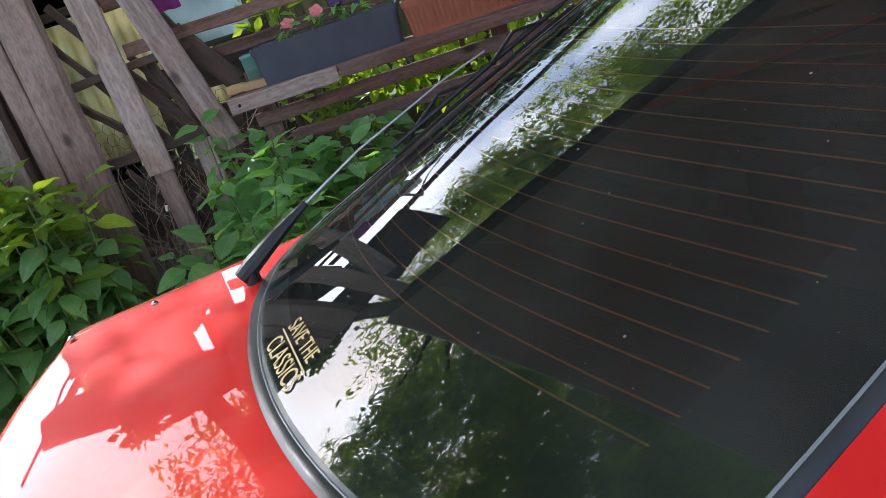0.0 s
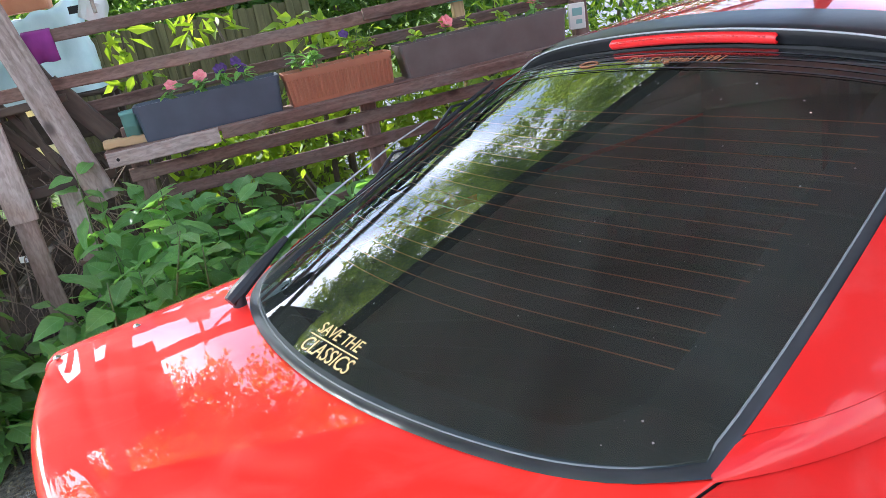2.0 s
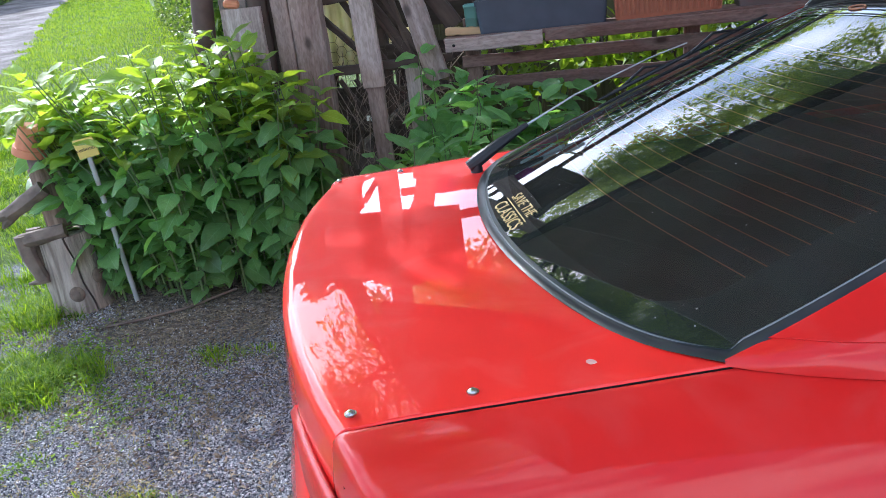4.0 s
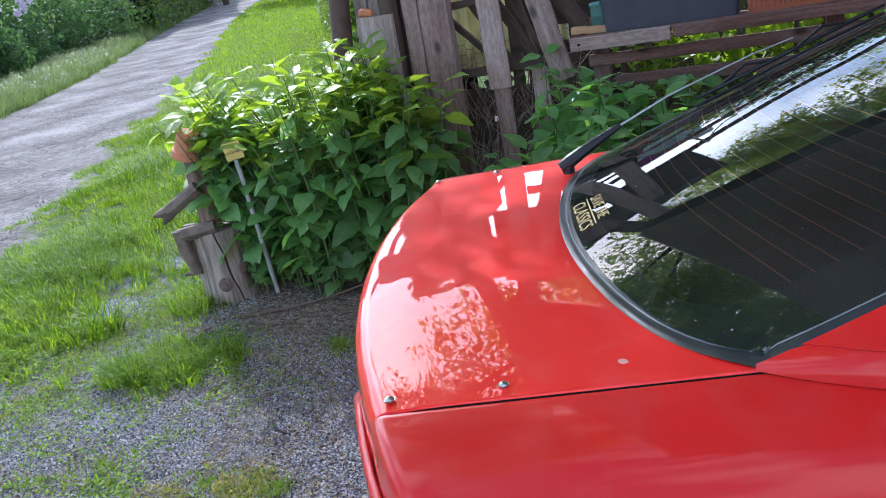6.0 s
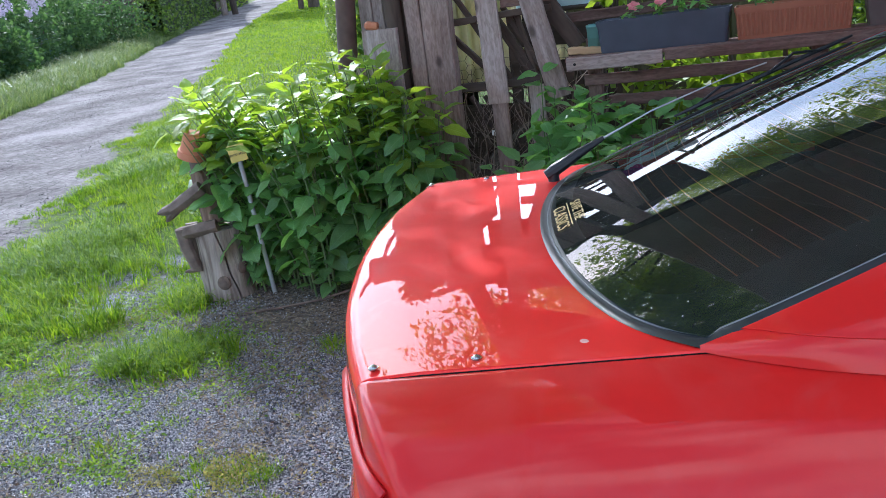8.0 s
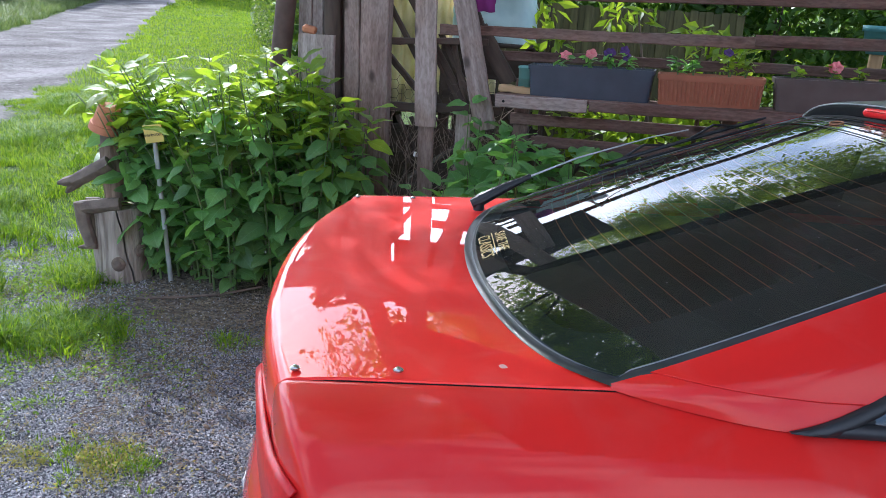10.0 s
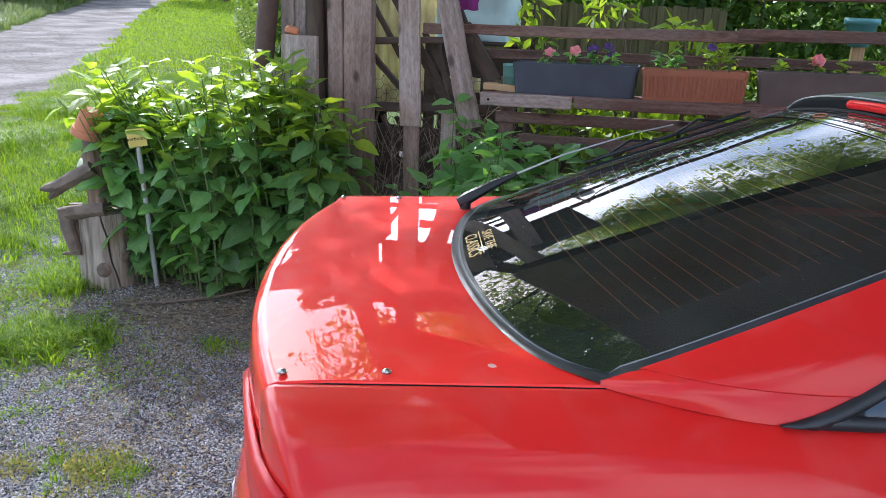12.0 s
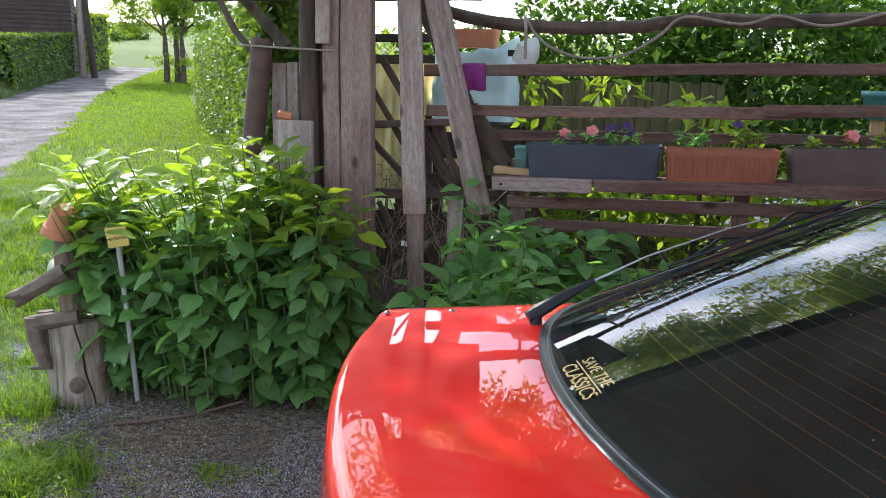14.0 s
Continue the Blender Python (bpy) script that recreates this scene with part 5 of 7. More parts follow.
for x, h, mt, lab in ((0.16, 0.085, BLOOM_P, "pink petunia in bloom"), (0.28, 0.10, BLOOM_P, "salmon pink petunia in bloom"), (0.38, 0.11, BLOOM_V, "dark violet pansy in bloom"), (0.47, 0.11, BLOOM_V, "violet pansy in bloom")):
    bedding_plant(x, -0.03, 1.145 + 0.02 * x, h, 1 if mt is BLOOM_P else 2, 12, mt, lab)
for x, h, nl in ((0.70, 0.08, 16), (0.77, 0.10, 14), (0.93, 0.13, 20), (1.0, 0.14, 18)):
    bedding_plant(x, -0.03, 1.15 + 0.02 * x, h, 1 if 0.9 < x < 0.96 else 0, nl, BLOOM_V, "leafy young bedding plant", LEAF_S if x < 0.8 else LEAF_S2)
for x, h in ((1.22, 0.06), (1.36, 0.07), (1.48, 0.08), (1.62, 0.06), (1.80, 0.09)):
    bedding_plant(x, -0.03, 1.165 + 0.02 * x, h, 2 if x in (1.36, 1.80) else 0, 10, BLOOM_P, "small petunia in a flower box", LEAF_S2 if x != 1.8 else LEAF_S)


# ---- broad-leaved shrub by the gate, plant by plant ----
rng = random.Random(23)
BIG = [leaf_mesh("leaf", L, W, LEAF, dr, fo) for L, W, dr, fo in ((0.135, 0.092, 0.3, 0.12), (0.12, 0.08, 0.15, 0.18), (0.15, 0.10, 0.4, 0.10), (0.105, 0.07, 0.25, 0.18))]
TOP = [leaf_mesh("leaf", L, W, TOPLEAF, dr, fo, "lance") for L, W, dr, fo in ((0.175, 0.092, 0.35, 0.20), (0.155, 0.084, 0.25, 0.22), (0.165, 0.092, 0.15, 0.16))]
CREEP = [leaf_mesh("leaf", L, W, LEAF2, dr, fo) for L, W, dr, fo in ((0.17, 0.100, 0.30, 0.13), (0.145, 0.086, 0.4, 0.16), (0.19, 0.110, 0.28, 0.12))]

# leaves are kept trimmed before the little sign and the figure's pot
OPEN = Vector((0.55, -0.80, 0.2)).normalized()
BARE = ((Vector((-1.608, -0.858, 0.750)), 0.036), (Vector((-1.970, -0.78, 0.80)), 0.070))


def tall_plant(x, y, height, lean, leaves, meshes, tops, name="leafy_plant", label="", group="", start=0.12, spread=1.0, dip=(-0.3, 0.55)):
    z0 = ground_z(x, y) - 0.01
    p = tagged(empty(name, pose(x, y, z0)), label, "plant", group)
    a = rng.uniform(0, 6.28)
    bend = Vector((lean[0], lean[1], 0))
    line = [Vector((0, 0, height * t)) + bend * (t * t) for t in (0, 0.25, 0.5, 0.75, 1)]
    part("stem", tube_bm(line, [0.006, 0.0055, 0.005, 0.004, 0.002], 6), STEM, p)
    n = leaves // 2
    for i in range(n):
        t = start + (0.98 - start) * (i + rng.uniform(-0.3, 0.3)) / max(1, n - 1)
        t = min(0.99, max(0.05, t))
        at = Vector((0, 0, height * t)) + bend * (t * t)
        for side in (0, math.pi):
            top = t > 0.84
            k = rng.uniform(0.62, 1.08) * (0.72 + 0.45 * math.sin(math.pi * min(1, t * 0.9 + 0.1)))
            k = max(k, rng.uniform(0.6, 0.92)) if top and tops is TOP else k
            o = new("leaf", rng.choice(tops if top else meshes))
            pitch = rng.uniform(-0.85, 0.3) if top else rng.uniform(*dip)
            m = Matrix.Translation(at) @ Matrix.Rotation(a + i * 1.57 + side + rng.uniform(-0.35, 0.35), 4, "Z") @ Matrix.Translation((0.02 * spread, 0, 0)) @ Matrix.Rotation(pitch, 4, "Y") @ Matrix.Rotation(rng.gauss(0, 0.3), 4, "X") @ Matrix.Scale(k, 4)
            mid = m @ Vector((0.07, 0, 0)) + Vector((x, y, z0))
            if any((mid - c).dot(OPEN) > -0.06 and ((mid - c) - OPEN * (mid - c).dot(OPEN)).length < r for c, r in BARE):
                bpy.data.objects.remove(o)
                continue
            under(o, p, m)
    return p


for k in range(104):
    # a loose oval patch between the log figure and the posts
    while True:
        x, y = rng.uniform(-1.78, -0.66), rng.uniform(-0.80, -0.10)
        if ((x + 1.23) / 0.53) ** 2 + ((y + 0.45) / 0.35) ** 2 < 1:
            break
    left = max(0, (-1.15 - x) / 0.5)
    h = rng.uniform(0.82, 1.19) - 0.08 * left + 0.05 * (y + 0.4) - 0.75 * max(0, x + 1.02)
    tall_plant(x, y, h, (rng.gauss(-0.04 - 0.22 * left, 0.07), rng.gauss(-0.08, 0.07)), rng.choice((22, 24, 26, 28)), BIG, TOP,
               label="tall green plant with broad opposite leaves", group="shrub by the gate")

rng = random.Random(31)
for k in range(18):
    # outer stalks that lean over the log figure
    tall_plant(rng.uniform(-1.76, -1.52), rng.uniform(-0.78, -0.45), rng.uniform(0.78, 0.98), (rng.uniform(-0.30, -0.08), rng.uniform(-0.16, 0.05)), 22, BIG, TOP,
               label="tall green plant with broad opposite leaves", group="shrub by the gate")

# lower creepers along the fence's foot
for k in range(150):
    x = rng.uniform(-0.72, 2.0) if k < 48 else rng.uniform(-0.45, 0.85)
    y = rng.uniform(-0.50, -0.06) if k < 84 else rng.uniform(-0.85, -0.3)
    crest = 0.36 if x < -0.42 else (0.40 + 1.6 * (x + 0.42) if x < -0.10 else (0.92 - 0.30 * abs(x + 0.05) if x < 0.5 else 0.74))
    h = crest * rng.uniform(0.6, 1.0)
    tall_plant(x, y, h, (rng.gauss(0, 0.08), rng.gauss(-0.08, 0.06)), rng.choice((18, 20, 22)), CREEP, CREEP, "creeper_plant",
               "green creeper with heart-shaped leaves at the fence", "creepers along the fence", 0.25, dip=(0.0, 0.75))


# a vine that climbs the leaning picket
for x, h in ((-0.30, 0.98), (-0.24, 0.90)):
    tall_plant(x, -0.09, h, (0.02, -0.03), 12, CREEP, CREEP, "creeper_plant", "green creeper climbing a grey picket", "creepers along the fence", 0.55, dip=(0.2, 0.8))
# stalks behind the figure's pot
for k in range(9):
    tall_plant(rng.uniform(-2.0, -1.76), rng.uniform(-0.62, -0.42), rng.uniform(0.80, 0.92), (rng.uniform(-0.12, 0.02), rng.uniform(-0.06, 0.06)), 18, BIG, TOP,
               label="tall green plant with broad opposite leaves", group="shrub by the gate", start=0.3)


# ---- seated figure made from logs and a flower pot ----
rng = random.Random(31)
figure = tagged(empty("log_figure", pose(-1.880, -0.785, 0)), "garden figure of a split stump, sticks and an upturned clay pot", "garden figure")
FACE = -0.88


def stump_r(a, z):
    """The stump's radius at an angle from its front and a height: a flared foot with swellings round the knots."""
    r = 0.119 + 0.018 * math.exp(-z / 0.09) + 0.004 * math.sin(3 * a + 9 * z) + 0.0025 * math.sin(7 * a - 14 * z)
    for ka, kz, k in ((-0.22, 0.105, 0.010), (0.66, 0.165, 0.011), (-1.5, 0.15, 0.016)):
        r += k * math.exp(-((a - ka) / 0.38) ** 2 - ((z - kz) / 0.055) ** 2)
    return r


def stump_bm():
    """An upright log with a drying crack split deep into its front."""
    bm = bmesh.new()
    turn = [-0.034, -0.004, 0.004, 0.034] + [0.034 + (2 * math.pi - 0.068) * i / 46 for i in range(1, 46)]
    rings = []
    for z in lin(-0.02, 0.375, 15):
        c, ring = 0.30 - 1.05 * z + 0.03 * math.sin(31 * z), []
        for i, t in enumerate(turn):
            a = (c + t + math.pi) % (2 * math.pi) - math.pi
            r = stump_r(a, z) - (0.055 if i in (1, 2) else 0.0)
            ring.append(bm.verts.new((r * math.cos(a + FACE) - 0.03 * z, r * math.sin(a + FACE), z)))
        rings.append(ring)
    n = len(turn)
    for p, q in zip(rings, rings[1:]):
        for j in range(n):
            bm.faces.new((p[j], p[(j + 1) % n], q[(j + 1) % n], q[j]))
    mid = bm.verts.new((-0.012, 0, 0.378))
    for j in range(n):
        bm.faces.new((rings[-1][j], rings[-1][(j + 1) % n], mid))
    bm.faces.new(rings[0][::-1])
    return bm


bm = stump_bm()
TORSO = mat("brown_log", (0.115, 0.078, 0.054), (0.30, 0.215, 0.155), 9, rough=0.85, bump=0.6, bscale=24, stretch=(4, 4, 0.5))
KNOT = mat("log_knot", (0.11, 0.083, 0.062), (0.22, 0.165, 0.125), 40, rough=0.9, bump=0.4)
stump = part("stump", bm, LOG, figure, "grey split stump with knots", smooth=True, angle=0.9)
for ka, z, r in ((-0.22, 0.105, 0.034), (0.66, 0.165, 0.033)):
    # a branch stub cut flush: collar, ring and dark eye
    at = pose(math.cos(ka + FACE) * (stump_r(ka, z) - 0.004), math.sin(ka + FACE) * (stump_r(ka, z) - 0.004), z, 0, 0, math.degrees(ka + FACE) + 90)
    bm = bmesh.new()
    bmesh.ops.create_uvsphere(bm, u_segments=16, v_segments=10, radius=r, matrix=Matrix.Diagonal((1, 0.34, 1.12, 1)))
    k = part("knot", bm, KNOT, stump, "", at, smooth=True)
    bm = bmesh.new()
    bmesh.ops.create_uvsphere(bm, u_segments=12, v_segments=8, radius=r * 0.55, matrix=Matrix.Diagonal((1, 0.3, 1.1, 1)))
    part("knot_eye", bm, LOGD, k, "", pose(0, -r * 0.23, 0), smooth=True)
part("torso", tube_bm([(-0.03, 0.01, 0.36), (-0.035, 0.01, 0.5), (-0.055, 0.01, 0.68)], [0.055, 0.052, 0.048], 12, 0.05, rng), TORSO, figure, "brown log torso", smooth=True)
part("neck", tube_bm([(-0.055, 0.01, 0.66), (-0.06, 0.012, 0.74)], [0.038, 0.036], 12, 0.04, rng), LOGD, figure, smooth=True)
part("thigh", tube_bm([(0.06, -0.075, 0.405), (-0.02, -0.115, 0.395), (-0.13, -0.13, 0.375)], [0.034, 0.036, 0.036], 10, 0.05, rng), LOGD, figure, "bent stick leg", smooth=True)
part("shin", tube_bm([(-0.125, -0.13, 0.405), (-0.115, -0.13, 0.30), (-0.085, -0.125, 0.19)], [0.038, 0.036, 0.03], 10, 0.05, rng), LOGD, figure, smooth=True)
part("foot", tube_bm([(-0.06, -0.12, 0.185), (-0.105, -0.135, 0.18), (-0.15, -0.145, 0.172)], [0.016, 0.015, 0.006], 8), LOGD, figure, smooth=True)
part("shin", tube_bm([(-0.15, -0.02, 0.40), (-0.145, -0.03, 0.30), (-0.12, -0.03, 0.2)], [0.034, 0.034, 0.028], 10, 0.05, rng), LOGD, figure, smooth=True)
part("arm", tube_bm([(-0.005, -0.055, 0.60), (-0.09, -0.095, 0.545), (-0.17, -0.12, 0.50)], [0.036, 0.037, 0.033], 10, 0.05, rng), LOGD, figure, "forked stick arm", smooth=True)
part("arm_fork", tube_bm([(-0.15, -0.115, 0.51), (-0.21, -0.13, 0.495), (-0.25, -0.135, 0.485)], [0.032, 0.024, 0.008], 8, 0.04, rng), LOGD, figure, smooth=True)
part("arm_fork", tube_bm([(-0.15, -0.11, 0.50), (-0.19, -0.12, 0.465), (-0.215, -0.12, 0.44)], [0.026, 0.021, 0.008], 8, 0.04, rng), LOGD, figure, smooth=True)
P = []
for r, h in ((0.006, 0.127), (0.048, 0.130), (0.052, 0.125), (0.062, 0.035), (0.070, 0.034), (0.073, 0.0), (0.064, 0.0), (0.058, 0.03), (0.046, 0.115), (0.0, 0.116)):
    P.append([(r * math.cos(a), r * math.sin(a), h) for a in lin(0, 2 * math.pi * 27 / 28, 28)])
pot = sheet("clay_pot", P, TERRA, figure, "upturned terracotta flower pot as a hat", pose(-0.075, 0.005, 0.745, 0, 22, 0), wrap=True)
pot.data.set_sharp_from_angle(angle=0.5)

# ---- little yellow sign on a pole ----
sign = tagged(empty("warning_sign", pose(-1.616, -0.768, 0)), "small yellow warning sign on a leaning galvanised pole", "sign")
part("pole", tube_bm([(0, 0, -0.02), (0.0, -0.035, 0.35), (0.0, -0.075, 0.76)], 0.0115, 12), ZINC, sign, smooth=True)
sp = part("sign_plate", box_bm(0.088, 0.004, 0.085, 0.003), SIGN, sign, "yellow plate with black print", pose(0.008, -0.09, 0.772, 0, -9, 20))
under(new("lettering", text_mesh("verboten", 0.024, INK, "lettering")), sp, pose(0, -0.003, -0.004, 90, 0, 0))
part("print_bar", box_bm(0.066, 0.001, 0.008, 0, (0, -0.003, 0.028)), INK, sp)

# egg-shaped ornament on the grey board
bm = bmesh.new()
bmesh.ops.create_uvsphere(bm, u_segments=16, v_segments=12, radius=0.022, matrix=Matrix.Diagonal((1, 1, 1.35, 1)))
tagged(part("egg_ornament", bm, mat("purple_gloss", (0.20, 0.05, 0.15), (0.27, 0.08, 0.20), 20, rough=0.3), None, "purple plastic egg hanging on the board", pose(-1.10, -0.147, 0.97), smooth=True), category="ornament")

# twig and dry sticks on the gravel
for k in range(44):
    x, y = rng.uniform(-1.7, 0.1), rng.uniform(-2.3, -0.85)
    if k == 0:
        pts = [(-1.62, -1.06, 0.012), (-1.45, -0.98, 0.018), (-1.28, -0.86, 0.02), (-1.14, -0.70, 0.03)]
        r = 0.006
    else:
        a, l = rng.uniform(0, 6.28), rng.uniform(0.04, 0.16)
        pts = [(x, y, 0.014), (x + l * math.cos(a) * 0.5, y + l * math.sin(a) * 0.5, 0.02), (x + l * math.cos(a + 0.3), y + l * math.sin(a + 0.3), 0.014)]
        r = 0.0018
    tagged(part("twig", tube_bm(pts, r, 5), LOGD, None, "dry fallen twig on the gravel"), category="twig", group="twigs on the gravel")


# ---- behind the fence ----
rng = random.Random(47)


panel = tagged(empty("yellow_panel"), "sunlit yellowed corrugated sheets on a frame behind the fence", "panel")
for k in range(3):
    n = 20
    P = [[(x, 1.75 + 0.012 * math.sin(2 * math.pi * x / 0.076) + 0.006 * k, z) for z in lin(0.62, 1.53 + 0.02 * k, 6)] for x in lin(-1.75 + 0.376 * k, -1.36 + 0.376 * k, 31)]
    sheet("corrugated_sheet", P, YFENCE, panel, solid=0.004)
for z in (0.78, 1.3):
    board("batten", (-1.76, 1.79, z), (-0.6, 1.79, z), 0.05, 0.03, WOODD, panel)
for x in (-1.72, -1.15, -0.64):
    board("stake", (x, 1.82, 0), (x, 1.82, 1.45), 0.06, 0.04, WOODD, panel)
for k in range(5):
    tagged(board("low_board", (-1.8, 1.70 + 0.01 * (k % 2), 0.05 + 0.105 * k), (-0.5, 1.70 + 0.01 * (k % 2), 0.055 + 0.105 * k), 0.122, 0.02, WOODD, None, "dark low board below the yellowed sheets"), category="board", group="low boards")
for k in range(33):
    x = -0.60 + 0.0505 * k
    tagged(board("shed_board", (x, 1.85 + 0.012 * (k % 2), 0), (x, 1.85 + 0.012 * (k % 2), 1.46 + 0.012 * rng.random()), 0.052, 0.02, GFENCE, None, "narrow mossy vertical board of the garden screen", wob=0.001, cuts=4), category="board", group="garden screen")
for z in (1.58, 1.72):
    tagged(board("back_rail", (-1.5, 1.7, z), (-0.55, 1.7, z + 0.01), 0.055, 0.03, WOODD, None, "dark rail behind the pickets"), category="rail")

# film-covered stack with a clay box on it
P = []
for a in lin(0, 2 * math.pi * 35 / 36, 36):
    col = []
    ca, sa = math.cos(a), math.sin(a)
    k = 1 / max(abs(ca), abs(sa)) ** 0.75
    for t in lin(0, 1, 14):
        r = (0.25 - 0.02 * t) * k + 0.022 * noise.noise((ca * 3, sa * 3, t * 5)) + 0.012 * noise.noise((ca * 9, sa * 9, t * 3))
        col.append((-0.44 + r * ca, 0.95 + 0.72 * r * sa, 1.22 + 0.38 * t + (0.04 * noise.noise((ca * 2, sa * 2, 7)) if t > 0.9 else 0) + (0.10 * max(0, ca) ** 2 * t ** 6)))
    for q in (0.7, 0.4, 0.0):
        col.append((-0.44 + 0.22 * q * k * ca, 0.95 + 0.72 * 0.22 * q * k * sa, 1.605 + 0.02 * noise.noise((ca * q * 4, sa * q * 4, 1)) + 0.06 * max(0, ca) ** 2 * q))
    P.append(col)
P.append(P[0])
tagged(sheet("wrapped_load", P, BAG, None, "stack wrapped in pale blue plastic film"), category="wrapped load")
crate = tagged(empty("wooden_crate"), "dark slatted crate under the wrapped load", "crate")
for k in range(5):
    board("slat", (-0.72, 0.78, 0.12 + 0.24 * k), (-0.16, 0.78, 0.12 + 0.24 * k), 0.15, 0.02, WOODD, crate)
for x in (-0.70, -0.18):
    for y in (0.80, 1.12):
        board("corner_post", (x, y, 0), (x, y, 1.21), 0.06, 0.05, WOODD, crate)
board("top_board", (-0.74, 0.95, 1.205), (-0.14, 0.95, 1.205), 0.022, 0.42, WOODD, crate)
clay = flower_box(0.34, 0.10, TERRA, -0.66, 0.96, 1.635, 0.0, "terracotta plant box lying on the covered stack")
tagged(part("film_print", box_bm(0.05, 0.004, 0.035, 0, (0, 0, 0)), INK, None, "dark printed mark on the plastic film", pose(-0.205, 0.742, 1.60)), category="print")
tagged(part("plastic_bag", tube_bm([(-0.10, 0.30, 1.53), (-0.06, 0.30, 1.60), (-0.03, 0.30, 1.64), (-0.02, 0.30, 1.66)], [0.055, 0.06, 0.03, 0.006], 12, 0.35, rng), mat("white_film", (0.62, 0.64, 0.62), (0.75, 0.76, 0.74), 12, rough=0.4, bump=0.4), None, "crumpled white plastic bag on the rail", smooth=True), category="bag")

# green tub end beside the dark flower box, pale plate on a post
P = []
for k, z in ((0.84, 0.0), (1.0, 0.125), (1.07, 0.126), (1.07, 0.138), (0.98, 0.138), (0.9, 0.02), (0.0, 0.02)):
    P.append([(0.034 * k * max(-1, min(1, 1.25 * math.cos(a))), 0.045 * k * max(-1, min(1, 1.25 * math.sin(a))), z) for a in lin(0, 2 * math.pi * 27 / 28, 28)])
tub = sheet("plastic_tub", P, mat("sea_green_plastic", (0.13, 0.30, 0.27), (0.18, 0.36, 0.32), 10, rough=0.5), None, wrap=True)
tub.matrix_world = pose(-0.033, 0.02, 1.014)
tagged(tub, "small sea-green plastic tub on the shelf", "tub")
plate = tagged(part("post_plate", box_bm(0.085, 0.012, 0.12, 0.004), mat("off_white_plate", (0.62, 0.62, 0.56), (0.50, 0.51, 0.45), 9, rough=0.5), None, "off-white plate with green marks on a fence post", pose(2.03, 0.028, 1.15, 0, 3, 0)), category="plate")
for dx, dz, w, h in ((0.0, 0.02, 0.05, 0.035), (0.008, -0.025, 0.03, 0.02)):
    part("print_bar", box_bm(w, 0.002, h, 0, (dx, -0.007, dz)), bpy.data.materials["sea_green_plastic"], plate)

# purple cloth over the rail
P = []
for x in lin(-0.335, -0.225, 12):
    w = 0.006 * math.sin((x + 0.3) * 90)
    P.append([(x, 0.052, 1.44 + w), (x, 0.052, 1.515), (x, 0.035, 1.526), (x, 0.018, 1.515), (x + 0.004, 0.012 + w, 1.46), (x + 0.008, 0.012 + 1.5 * w, 1.40 + 0.4 * w)])
tagged(sheet("purple_cloth", P, PURPLE, None, "purple cloth hung over the top rail", solid=0.003), category="cloth")

# crooked pole and rope along the top
tagged(part("crooked_pole", tube_bm(flow([(-0.60, 0.16, 1.83), (-0.35, 0.15, 1.745), (-0.05, 0.14, 1.705), (0.4, 0.13, 1.70), (0.68, 0.13, 1.735), (1.0, 0.13, 1.73), (1.6, 0.13, 1.745), (3.6, 0.13, 1.80)], 4),
            [0.030] * 29, 10, 0.08, rng), BARK, None, "crooked bark-covered pole along the fence top", smooth=True), category="pole")
tagged(part("rope", tube_bm(flow([(-0.05, 0.10, 1.73), (0.0, 0.09, 1.66), (0.08, 0.085, 1.60), (0.22, 0.085, 1.56), (0.40, 0.085, 1.575), (0.55, 0.09, 1.66), (0.66, 0.095, 1.745), (0.9, 0.095, 1.715), (1.05, 0.095, 1.75), (1.25, 0.095, 1.71), (1.5, 0.095, 1.77)]), 0.007, 7), ROPE, None, "old rope slung along the pole", smooth=True), category="rope")
tagged(part("rope", tube_bm([(-0.055, 0.10, 1.74), (-0.045, 0.05, 1.66), (-0.04, 0.03, 1.55)], 0.008, 7), ROPE, None, "rope end tied round the rail", smooth=True), category="rope")

# teal pot and stakes
P = [[(1.64 + r * math.cos(a), 0.62 + r * math.sin(a), z) for a in lin(0, 2 * math.pi * 23 / 24, 24)] for r, z in ((0.0, 1.30), (0.05, 1.30), (0.075, 1.41), (0.085, 1.41), (0.085, 1.44), (0.075, 1.44), (0.07, 1.36), (0.0, 1.36))]
bucket = tagged(sheet("plant_pot", P, mat("teal_plastic", (0.10, 0.30, 0.32), (0.13, 0.36, 0.38), 12, rough=0.5), None, "teal plastic pot on a stake", wrap=True), category="pot")
tagged(board("stake", (1.655, 0.64, 0), (1.645, 0.64, 1.30), 0.06, 0.05, FRESH, None, "pale wooden garden stake"), category="stake")

# brush pile behind the pickets
for k in range(46):
    x = rng.uniform(-0.80, -0.05)
    a = (x, rng.uniform(0.14, 0.6), rng.uniform(0.0, 0.5))
    b = (x + rng.uniform(-0.4, 0.4), a[1] + rng.uniform(-0.1, 0.2), a[2] + rng.uniform(0.05, 0.55))
    tagged(part("stick", tube_bm([a, ((a[0] + b[0]) / 2 + 0.02, (a[1] + b[1]) / 2, (a[2] + b[2]) / 2), b], rng.uniform(0.006, 0.02), 6), WOODD, None, "dark dry stick in the brush pile"), category="stick", group="brush pile")
